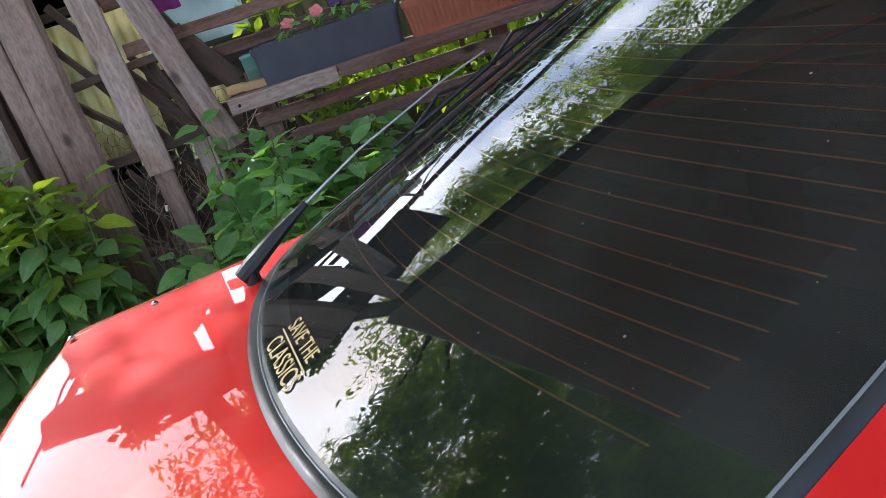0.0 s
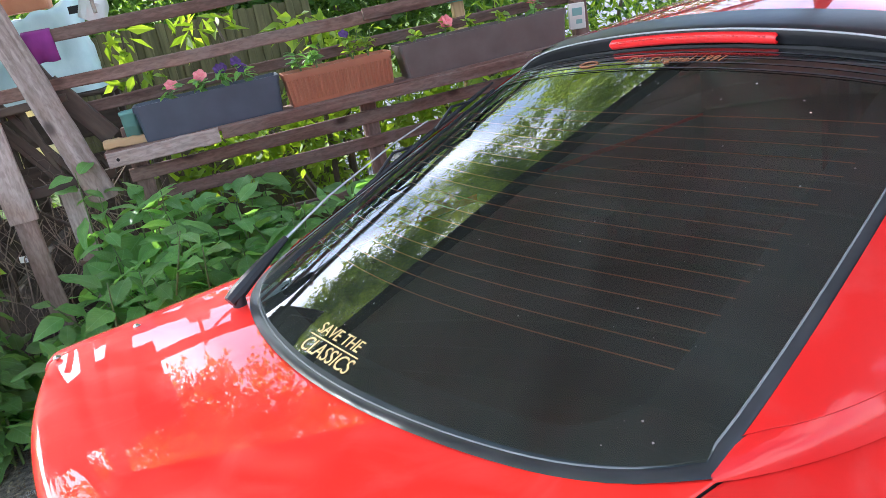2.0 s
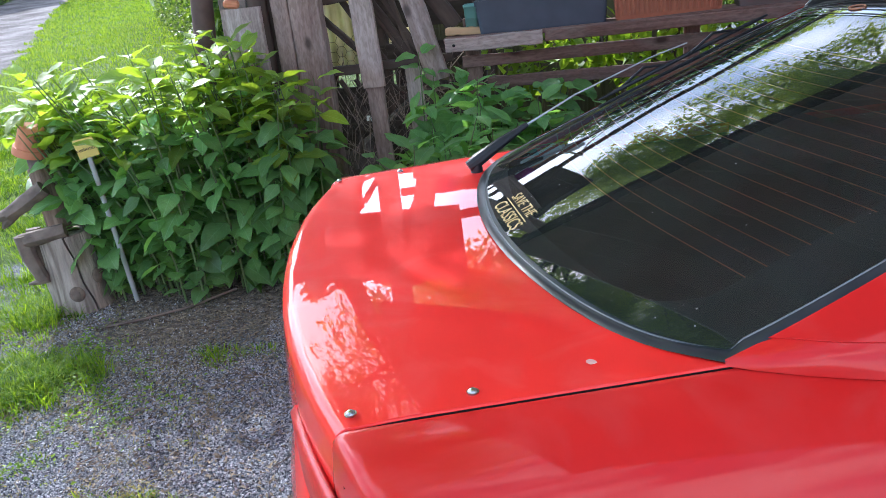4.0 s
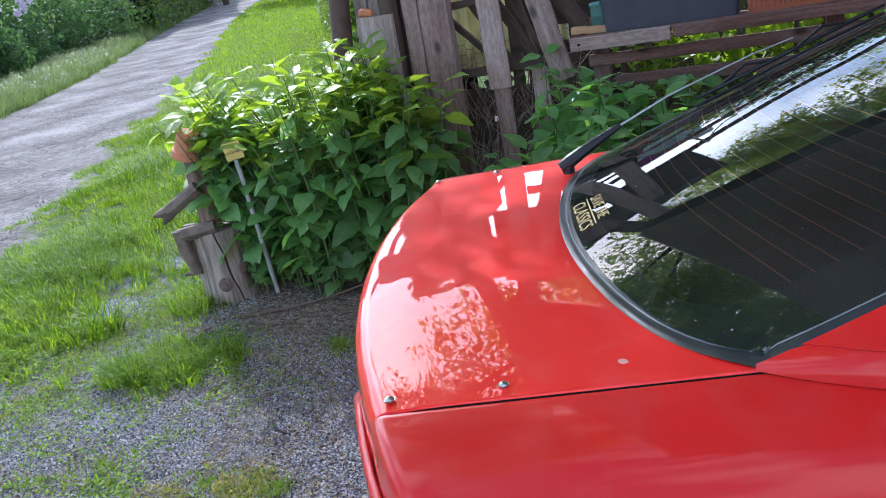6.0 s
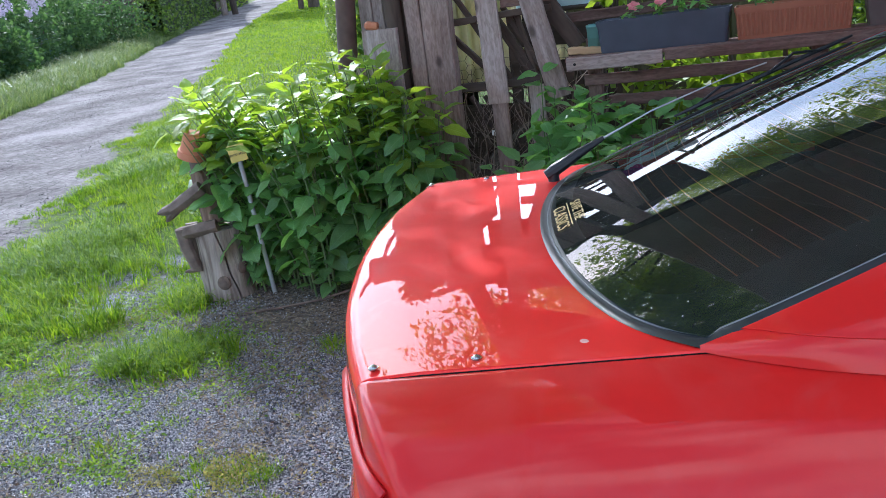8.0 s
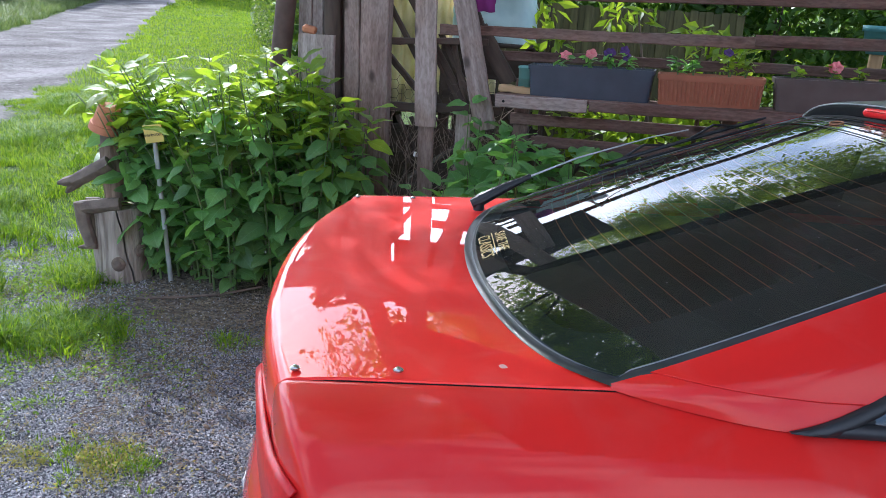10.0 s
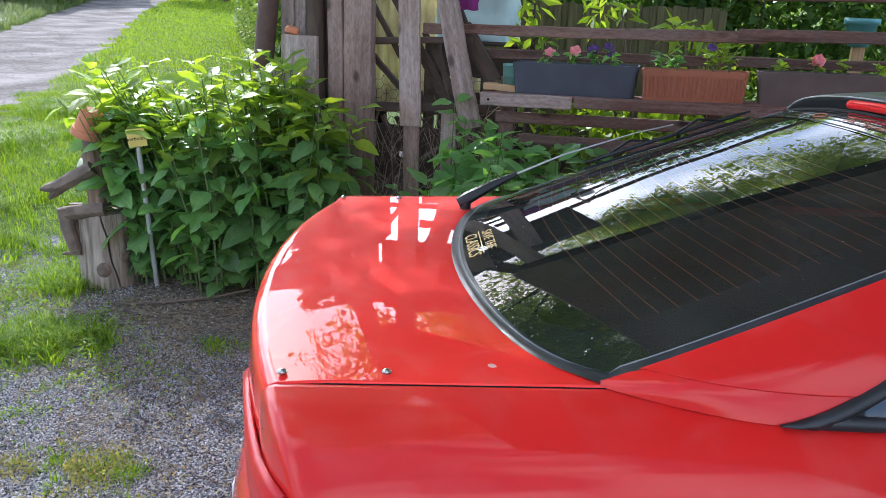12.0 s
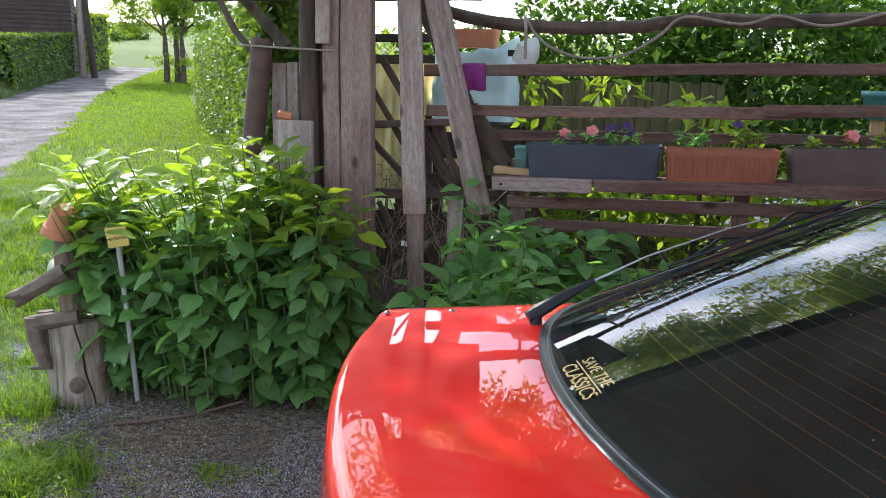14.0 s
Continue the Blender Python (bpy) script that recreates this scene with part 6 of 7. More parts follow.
# dry stems and bramble canes tangled behind the netting
bm = bmesh.new()
for k in range(150):
    x, y, z = rng.uniform(-0.80, -0.05), rng.uniform(0.075, 0.30), rng.uniform(0.15, 0.75)
    a = rng.uniform(-1.2, 1.2)
    l, r = rng.uniform(0.12, 0.42), rng.choice((0.0012, 0.0018, 0.003))
    p = [Vector((x, y, z)), Vector((x + 0.5 * l * math.sin(a), y + rng.uniform(-0.02, 0.03), z + 0.55 * l * math.cos(a))), Vector((x + l * math.sin(a + 0.25), y, min(1.0, z + l * math.cos(a + 0.25))))]
    s_ = Vector((math.cos(a), 0, -math.sin(a))) * r
    w_ = Vector((0, r, 0))
    rows = [[bm.verts.new(q + o) for o in (s_, w_, -s_, -w_)] for q in p]
    for ra, rb in zip(rows, rows[1:]):
        for i in range(4):
            bm.faces.new((ra[i], ra[(i + 1) % 4], rb[(i + 1) % 4], rb[i]))
tagged(part("dry_stems", bm, mat("dry_stem", (0.14, 0.10, 0.075), (0.30, 0.235, 0.18), 9, rough=0.9), None, "tangle of dry brown stems behind the netting"), category="stems", kind="stuff")
tagged(part("soil_mound", tube_bm([(-0.9, 0.5, 0.1), (-0.4, 0.5, 0.3), (0.1, 0.5, 0.2)], [0.2, 0.36, 0.2], 16, 0.15, rng), SOIL, None, "dark heap of soil and brush", smooth=True), category="heap")
tagged(part("paper_scrap", box_bm(0.06, 0.04, 0.004, 0.001), PLATE, None, "pale scrap of paper in the brush", pose(-0.62, 0.12, 0.62, 30, 10, 20)), category="scrap")


# ---- bushes, hedge and trees ----
def blob(c, r, n, hollow=0.55):
    """n points in an uneven ellipsoid shell."""
    out = []
    while len(out) < n:
        v = Vector((rng.gauss(0, 1), rng.gauss(0, 1), rng.gauss(0, 1))).normalized()
        k = rng.uniform(hollow, 1) * (1 + 0.35 * noise.noise(v * 2.3 + Vector(c)))
        p = (c[0] + v.x * r[0] * k, c[1] + v.y * r[1] * k, c[2] + v.z * r[2] * k)
        if p[2] > 0.02:
            out.append(p)
    return out


def bush(name, blobs, L, W, material, label, stems=6, category="bush", foot=None):
    th = tagged(empty(name), label, category)
    pts = [p for c, r, n in blobs for p in blob(c, r, n)]
    scatter("foliage", pts, L, W, material, rng, 0.7, parent=th)
    for k in range(stems):
        c, r, n = blobs[k % len(blobs)]
        b = foot or (c[0], c[1], 0)
        part("branch", tube_bm([(b[0] + rng.uniform(-0.1, 0.1), b[1] + rng.uniform(-0.1, 0.1), ground_z(b[0], b[1])), (c[0] * 0.6 + b[0] * 0.4, c[1] * 0.6 + b[1] * 0.4, c[2] * 0.6), (c[0] + rng.uniform(-0.5, 0.5) * r[0], c[1], c[2] + 0.4 * r[2])], [0.02, 0.014, 0.005], 6), BARK, th)
    return th


bush("garden_bush", [((1.3, 2.3, 1.5), (0.75, 0.5, 0.9), 2600), ((2.3, 2.1, 1.6), (0.9, 0.6, 1.1), 3000), ((3.4, 2.2, 1.5), (0.9, 0.6, 1.2), 2200), ((0.85, 2.5, 1.5), (0.5, 0.4, 0.7), 1200)], 0.085, 0.05, BUSHLEAF, "dense dark green garden bush behind the fence")
bush("garden_bush", [((1.2, 1.5, 0.6), (0.7, 0.35, 0.6), 1200), ((2.1, 1.3, 0.7), (0.7, 0.35, 0.6), 1300), ((3.0, 1.4, 0.7), (0.6, 0.35, 0.6), 800)], 0.10, 0.022, LIMELEAF, "light green grassy herbs behind the fence")
bush("lime_herbs", [((0.3, 0.48, 0.78), (0.35, 0.14, 0.22), 260), ((0.9, 0.5, 0.80), (0.4, 0.14, 0.22), 320), ((1.6, 0.5, 0.82), (0.45, 0.14, 0.22), 320), ((2.3, 0.5, 0.8), (0.4, 0.14, 0.22), 200)], 0.085, 0.055, LIMELEAF, "yellow-green backlit herbs behind the rails", 4)
bush("young_shoot", [((-0.03, 0.42, 1.42), (0.07, 0.06, 0.07), 22), ((0.0, 0.40, 1.27), (0.13, 0.08, 0.06), 30)], 0.10, 0.042, LIMELEAF, "bright green shoot behind the rails", 2, "plant", (0.0, 0.45, 0))
bush("young_shoot", [((0.80, 0.45, 1.33), (0.16, 0.08, 0.07), 30), ((0.95, 0.45, 1.25), (0.16, 0.1, 0.07), 34), ((0.35, 0.9, 1.40), (0.2, 0.1, 0.07), 34)], 0.12, 0.045, LIMELEAF, "bright broad-leaved shoot behind the rails", 3, "plant", (0.85, 0.5, 0))
bush("screen_bush", [((-0.7, 2.75, 1.0), (0.6, 0.35, 0.85), 1100), ((0.1, 2.7, 1.0), (0.6, 0.35, 0.86), 1200), ((0.8, 2.7, 1.05), (0.6, 0.35, 0.9), 1200)], 0.085, 0.05, BUSHLEAF, "dark dense bush behind the garden screen", 4)
bush("back_bush", [((-0.2, 4.2, 1.3), (0.8, 0.5, 0.75), 900), ((0.7, 4.4, 1.25), (0.8, 0.5, 0.8), 900), ((-1.3, 4.5, 1.1), (0.7, 0.5, 0.7), 700), ((-2.05, 4.6, 1.5), (0.6, 0.4, 0.52), 1100), ((1.8, 4.6, 1.7), (0.9, 0.6, 1.2), 1000)], 0.09, 0.045, LIMELEAF, "sunlit bushes at the garden's back", 5)
bush("back_bush", [((3.3, 4.6, 2.0), (1.2, 0.7, 1.5), 1800), ((5.2, 4.0, 1.8), (1.2, 0.8, 1.6), 1600), ((2.4, 5.6, 1.8), (1.2, 0.7, 1.2), 900)], 0.10, 0.055, BUSHLEAF, "dark bushes at the garden's back", 5)

bush("back_bush", [((0.2, 2.8, 1.62), (0.9, 0.4, 0.75), 3800), ((-0.9, 2.7, 1.55), (0.7, 0.4, 0.35), 1800), ((1.5, 2.9, 1.6), (1.2, 0.5, 0.7), 5000), ((3.0, 2.9, 1.7), (1.2, 0.5, 0.8), 4500)], 0.075, 0.045, BUSHLEAF, "dense dark bush behind the pole", 5)

# ivy hedge that runs beside the lane
hedge = tagged(empty("ivy_hedge"), "tall glossy ivy hedge along the grass verge", "hedge")
pts = []
for k in range(19000):
    t = rng.random() ** 1.9
    s = 1.35 + 24 * t
    q = -0.55 - 0.55 * math.exp(-(s - 1.3) / 1.6) + 0.02 * s
    z = 2.5 * rng.random() ** 0.85
    base = LANE_D * s + LANE_N * (q + 0.10 * noise.noise((s * 1.7, z * 1.9, 3)) + rng.uniform(0.0, 0.18) ** 1.0)
    pts.append((base.x, base.y, z))
for k in range(3500):
    s, q = rng.uniform(1.2, 2.3), rng.uniform(-1.1, -0.62)
    z = 2.5 * rng.random()
    base = LANE_D * (s + 0.12 * noise.noise((q * 2, z * 2, 8))) + LANE_N * q
    pts.append((base.x, base.y, z))
scatter("foliage", pts, 0.070, 0.058, HEDGELEAF, rng, 0.8, parent=hedge)
# near-black sheet behind the leaves, standing in for the hedge's inner shade
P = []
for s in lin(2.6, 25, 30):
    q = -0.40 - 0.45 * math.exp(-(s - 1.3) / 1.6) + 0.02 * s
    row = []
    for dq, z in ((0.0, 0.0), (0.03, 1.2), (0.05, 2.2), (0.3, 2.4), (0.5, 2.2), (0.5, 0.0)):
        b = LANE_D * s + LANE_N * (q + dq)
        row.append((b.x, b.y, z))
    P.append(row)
sheet("twig_core", P, mat("hedge_shade", (0.018, 0.026, 0.009), (0.035, 0.045, 0.016), 8, rough=1.0), hedge, "near-black sheet for the shade inside the hedge")


def tree(name, x, y, trunk, limbs, crowns, L, W, material, label, bark=None, flat=0.8, limb=0.5, lean=(0.0, 0.0)):
    """Tapered trunk and limbs; leaves in sprays, gathered in clumps about the limbs' ends."""
    z0 = ground_z(x, y)
    th = tagged(empty(name, pose(x, y, z0)), label, "tree")
    h, r = trunk
    at = lambda t: Vector((lean[0] * t ** 2.5 + 0.03 * math.sin(5 * t), lean[1] * t ** 2.5, h * t))
    part("trunk", tube_bm([(0, 0, -0.1)] + [at(t) for t in (0.3, 0.5, 0.7, 0.85, 1.0)], [r * 1.25, r, r * 0.95, r * 0.8, r * 0.6, r * 0.3], 14, 0.07, rng), bark or BARK, th, smooth=True)
    pts = []
    for ex, ey, ez, n, cr in crowns:
        e = Vector((ex, ey, ez))
        st = at(rng.uniform(0.75, 1.0))
        mid = st.lerp(e, 0.5) + Vector((rng.uniform(-0.2, 0.2), rng.uniform(-0.2, 0.2), 0.15))
        part("limb", tube_bm([st, mid, e], [r * limb, r * limb * 0.5, r * 0.06], 7, 0.05, rng), bark or BARK, th, smooth=True)
        clumps = []
        for k in range(max(4, n // 300)):
            d = Vector((rng.gauss(0, 1), rng.gauss(0, 1), rng.gauss(0, 0.8))).normalized()
            clumps.append(e + d * cr * rng.uniform(0.1, 0.85))
        for k in range(n // 16):
            # a twig with a spray of leaves
            c = rng.choice(clumps) + Vector((rng.gauss(0, 1), rng.gauss(0, 1), rng.gauss(0, 0.7))) * cr * 0.17
            tw = Vector((rng.gauss(0, 1), rng.gauss(0, 1), rng.gauss(-0.4, 0.5))).normalized()
            for j in range(16):
                pts.append(c + tw * (L * 0.3 * j) + Vector((rng.gauss(0, 1), rng.gauss(0, 1), rng.gauss(0, 1))) * L * 0.4)
    scatter("crown", pts, L, W, material, rng, flat, parent=th)
    return th


# the tree behind the posts, whose boughs hang over the boot
tree("ash_tree", -1.29, 0.42, (4.2, 0.075), None,
     [(-0.77, -0.6, 3.7, 5800, 0.8), (-1.77, -0.1, 4.3, 4700, 0.95), (0.33, -0.8, 3.75, 5000, 0.8), (0.13, -1.5, 4.4, 10000, 0.9), (1.03, -1.2, 4.9, 7300, 0.9), (0.03, 1.0, 3.5, 5400, 0.85), (-1.17, 1.3, 4.5, 3800, 0.8), (0.13, 0.1, 4.3, 3100, 0.9), (1.23, 1.5, 3.75, 6100, 0.9),
      (-1.27, -1.3, 4.6, 7800, 0.9), (-2.47, 0.9, 4.5, 2400, 1.0), (2.33, 1.9, 4.0, 5700, 0.95), (0.63, 2.4, 3.7, 6100, 0.85), (-0.47, 0.2, 5.4, 2400, 1.0), (3.33, 1.9, 4.15, 5400, 0.95), (0.81, -2.35, 4.7, 9400, 0.95), (0.21, -3.2, 4.7, 9400, 1.0), (1.23, -3.4, 5.2, 8100, 1.0), (0.93, -2.5, 5.7, 8100, 1.1),
      (0.72, 2.75, 3.50, 1100, 0.7), (1.60, 2.75, 3.60, 1300, 0.75), (2.50, 2.75, 3.80, 1700, 0.75), (3.40, 2.70, 3.90, 2200, 0.75), (4.20, 2.60, 4.0, 2200, 0.8)], 0.070, 0.029, TREELEAF, "ash tree behind the posts with boughs overhead", limb=0.30, lean=(0.6, 0.75))
tree("garden_tree", 3.6, 6.2, (2.4, 0.14), None, [(-1.6, -1.4, 3.2, 1700, 1.1), (0.2, -1.2, 3.4, 1700, 1.1), (1.6, -0.6, 3.6, 1500, 1.1), (-0.6, 0, 4.8, 1700, 1.3), (1.4, 0.6, 5.0, 1200, 1.2), (-2.6, -0.4, 3.6, 1300, 1.0)], 0.10, 0.045, TREELEAF, "leafy garden tree behind the bushes")
# a leaning bough by the pipe
tagged(part("bough", tube_bm([(-1.30, 0.02, 1.45), (-1.48, 0.0, 1.66), (-1.62, -0.02, 1.93)], [0.016, 0.018, 0.012], 8, 0.05, rng), BARK, None, "bare leaning bough beside the pipe", smooth=True), category="bough")
tagged(part("bough", tube_bm([(-1.36, 0.35, 1.6), (-1.7, 0.35, 1.95), (-2.2, 0.3, 2.3)], [0.034, 0.03, 0.02], 8, 0.05, rng), BARK, None, "dark bough among the hedge leaves", smooth=True), category="bough")

# ---- far side of the lane ----
for k, (s, q, r, n) in enumerate(((21.4, -9.7, 1.3, 1400), (15.0, -9.2, 1.0, 1500), (17.5, -9.6, 1.15, 1500), (10.5, -9.3, 1.0, 900), (13.5, -10.5, 1.3, 1100), (12.0, -12.0, 1.8, 1100), (17, -10.8, 1.2, 900), (21, -11.5, 1.5, 900), (25, -10.6, 1.7, 900), (29, -10.4, 2.3, 1300), (33, -10.2, 2.2, 1200), (26, -10.4, 1.9, 1200), (30.5, -9.9, 1.9, 1200), (34, -8.9, 1.7, 1200), (27, -13, 2.6, 800), (21, -13.5, 2.4, 800), (16, -14, 2.4, 1000))):
    c = lane_at(s, q)
    bush("lane_bush", [((c.x, c.y, r * 0.75), (r, r, r * 0.9), int(n * 1.7)), ((c.x, c.y, r * 0.7), (r * 0.7, r * 0.7, r * 0.75), n)], 0.11 if s < 15 else 0.17, 0.06 if s < 15 else 0.10, LANELEAF, "dense green bush beside the lane", 4)
c = Vector((-18.6, 13.3, 0))
scatter("lilac_blossom", [p for k in range(9) for p in blob((c.x + rng.uniform(-0.8, 0.8), c.y + rng.uniform(-0.8, 0.8), 2.2 + rng.uniform(-0.3, 0.4)), (0.12, 0.12, 0.24), 70, 0.2)], 0.07, 0.07, LILAC, rng, 1.5, label="pale lilac blossom panicles on the bush", category="blossom")
fp = tagged(empty("wire_fence"), "blue-green wire fence beside the lane", "fence")
FENCEM = mat("blue_green_paint", (0.05, 0.12, 0.13), (0.08, 0.16, 0.17), 8, rough=0.6)
last = None
for k in range(9):
    c = lane_at(12 + 3.0 * k, -9.6)
    part("fence_post", tube_bm([c, c + Vector((0, 0, 1.25))], 0.03, 8), FENCEM, fp)
    if last is not None:
        for z in lin(0.1, 1.2, 12):
            part("wire", tube_bm([last + Vector((0, 0, z)), c + Vector((0, 0, z))], 0.006, 4), FENCEM, fp)
    last = c
# clipped hedge, house and pole by the bend
def clipped(name, s0, s1, q, depth, h, n, L, material, label):
    th = tagged(empty(name), label, "hedge")
    pts, P = [], []
    for k in range(n):
        s, z = rng.uniform(s0, s1), h * rng.random()
        if rng.random() < 0.16:
            s = rng.choice((s0, s0, s1)) + rng.uniform(-0.1, 0.35)
        c = lane_at(s, q - (depth * rng.random() if rng.random() < 0.4 or s < s0 + 0.3 or s > s1 - 0.3 else 0.12 * rng.random()))
        pts.append((c.x, c.y, c.z + (z if rng.random() < 0.75 else h)))
    scatter("foliage", pts, L, L * 0.6, material, rng, 0.8, parent=th)
    # dark box sheet inside the leaves paints the shade of the hedge's depth
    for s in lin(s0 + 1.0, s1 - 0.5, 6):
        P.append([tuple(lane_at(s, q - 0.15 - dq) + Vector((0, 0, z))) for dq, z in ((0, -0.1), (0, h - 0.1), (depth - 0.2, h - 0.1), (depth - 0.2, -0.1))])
    sheet("twig_core", P, bpy.data.materials["hedge_shade"], th)


clipped("clipped_hedge", 36, 51, -7.05, 1.2, 2.45, 6500, 0.17, HEDGELEAF, "tall clipped hedge along the lane")
clipped("clipped_hedge", 53, 60, -7.0, 1.5, 3.6, 1600, 0.26, LIMELEAF, "bright rounded hedge beyond the pole")
c = lane_at(50.0, -6.6)
pole = tagged(empty("utility_pole", pose(*c)), "pair of pale leaning wooden utility poles", "pole")
part("pole", tube_bm([(0, 0, -0.2), (0.1, 0, 4), (0.25, 0, 9)], [0.2, 0.18, 0.15], 10), WOODG, pole)
part("pole", tube_bm([(0.65, 0.2, -0.2), (0.4, 0.1, 4), (0.28, 0, 8.6)], [0.2, 0.18, 0.14], 10), WOODD, pole)
h0 = lane_at(54.5, -12.9) + Vector((0.9, 0.67, 0))
house = tagged(empty("dark_house", Matrix.Translation(h0) @ Matrix.Rotation(radians(33.4), 4, "Z")), "dark house clad in horizontal boards behind the hedge", "house")
part("wall", box_bm(8, 9, 7, 0.02, (0, 0, 3.5)), mat("dark_cladding", (0.05, 0.032, 0.03), (0.085, 0.055, 0.05), 3, rough=0.8, bump=0.3), house, "dark brown clad wall")
for k in range(26):
    part("cladding_board", box_bm(0.05, 9.06, 0.03, 0, (4.02, 0, 0.4 + 0.26 * k)), WOODD, house)
    part("cladding_board", box_bm(8.06, 0.05, 0.03, 0, (0, -4.52, 0.4 + 0.26 * k)), WOODD, house)
bm = bmesh.new()
vs = [bm.verts.new(p) for p in ((-4.4, -4.8, 6.9), (4.4, -4.8, 6.9), (4.4, 4.8, 6.9), (-4.4, 4.8, 6.9), (0, -4.8, 9.6), (0, 4.8, 9.6))]
for f in ((0, 1, 4), (1, 2, 5, 4), (2, 3, 5), (3, 0, 4, 5), (0, 3, 2, 1)):
    bm.faces.new([vs[i] for i in f])
part("roof", bm, mat("roof_tiles", (0.10, 0.05, 0.04), (0.16, 0.08, 0.06), 4, rough=0.8, bump=0.4), house, "dark tiled roof")
w = part("window", box_bm(0.06, 1.0, 1.2, 0.01, (4.03, -1.5, 4.6)), PLATE, house, "white framed window")
part("pane", box_bm(0.03, 0.84, 1.04, 0, (4.06, -1.5, 4.6)), GLASSL, w)

# three-stemmed tree by the field, field fence and far bushes
ft = Vector((-25.9, 38.8, 0))
for k, (dx, dy, lean) in enumerate(((0, 0, -0.9), (0.5, 0.3, 0.1), (1.0, 0.1, 1.0))):
    tree("field_tree", ft.x + dx, ft.y + dy, (3.4, 0.15), None, [(lean * 1.5, 0, 5.0, 1500, 1.5), (lean * 0.9, 0.6, 6.5, 1500, 1.6), (lean * 2.4, -0.3, 4.2, 1300, 1.3), (lean * 1.6, 0.4, 3.2, 1000, 1.1), (lean * -1.2, 0.2, 4.4, 900, 1.2), (lean * 0.3, 0.1, 1.2, 300, 0.4)], 0.17, 0.10, LIMELEAF, "slender field tree at the lane's bend")
for k in range(16):
    c = lane_at(54 + 2.2 * k, 3.2 - 0.35 * k)
    tagged(part("field_post", tube_bm([c, c + Vector((0.05, 0, 1.0))], 0.07, 7), WOODG, None, "weathered field fence post"), category="post", group="field fence")
for s, q, r in ((122, -4.5, 1.8), (126, -2.2, 1.5), (116, -6.5, 2.2), (140, 10, 3), (150, -25, 6), (160, 25, 6), (75, -16, 4), (80, -22, 5), (120, -14, 4)):
    x, y = LANE_D.x * s + LANE_N.x * q, LANE_D.y * s + LANE_N.y * q
    bush("field_bush", [((x, y, ground_z(x, y) + r * 0.5), (r * 1.4, r * 1.4, r * 0.75), 1300)], 0.42, 0.28, BUSHLEAF, "dark bush in the far field", 2)
# trees that close the lane's left side
for s, q, h in ((24, -15, 3.2), (34, -15, 3.6), (62, -15, 4.0), (80, -7.5, 4.0)):
    c = lane_at(s, q)
    tree("lane_tree", c.x, c.y, (h, 0.2), None, [(-1.5, 0, h + 1.0, 900, 1.7), (1.4, 0.4, h + 1.1, 900, 1.7), (0, -1.2, h + 2.0, 900, 1.8), (0.2, 0.9, h + 3.0, 900, 1.7)], 0.24, 0.15, BUSHLEAF, "leafy tree beside the lane")


# ---- grass, gravel, litter ----
def blades(name, spots, material, label):
    """spots: (x, y, height, half width, heading). Arching tapered blades, one mesh."""
    V, F = [], []
    for x, y, h, w, a in spots:
        lean = rng.uniform(0.35, 1.35) * h
        z = ground_z(x, y) + (wobbly(x, y) if abs(x) < 12 else 0) - 0.005
        dx, dy = math.cos(a), math.sin(a)
        t = a + 1.571 + rng.uniform(-0.5, 0.5)
        wx, wy = math.cos(t) * w, math.sin(t) * w
        b = len(V)
        for f, g, k in ((0.0, 0.0, 1.0), (0.16, 0.45, 0.95), (0.52, 0.80, 0.7)):
            px, py, pz = x + dx * lean * f, y + dy * lean * f, z + h * g
            V += [(px - wx * k, py - wy * k, pz), (px + wx * k, py + wy * k, pz)]
        V.append((x + dx * lean, y + dy * lean, z + h * rng.uniform(0.85, 1.0)))
        F += [(b, b + 1, b + 3, b + 2), (b + 2, b + 3, b + 5, b + 4), (b + 4, b + 5, b + 6)]
    tagged(new(name, mesh_of(name, V, F, material, False)), label, "grass", kind="stuff")


def lot_side(x, y):
    """Above zero on the gravel, below on the verge, with ragged patches."""
    return 0.955 * x + 0.30 * y + 2.86 - 0.9 * max(0.0, y + 0.45) + 0.42 * noise.noise((x * 1.5, y * 1.5, 5)) + 0.25 * noise.noise((x * 4, y * 4, 6))


near, dry, far, rank = [], [], [], []


def tuft(x, y, n, h, r, w=0.0019, out=None):
    """Blades that lean away from the tuft's middle."""
    for j in range(n):
        a, d = rng.uniform(0, 6.283), r * math.sqrt(rng.random())
        (near if out is None else out).append((x + d * math.cos(a), y + d * math.sin(a), h * rng.uniform(0.5, 1.15) * (1.15 - 0.45 * d / r), w * rng.uniform(0.7, 1.25), a + rng.gauss(0, 0.7)))


def verge(s, q):
    x, y = LANE_D.x * s + LANE_N.x * q, LANE_D.y * s + LANE_N.y * q
    return x, y, lane_q(x, y) - LANE_R + 0.4 * noise.noise((x * 1.2, y * 1.2, 2))


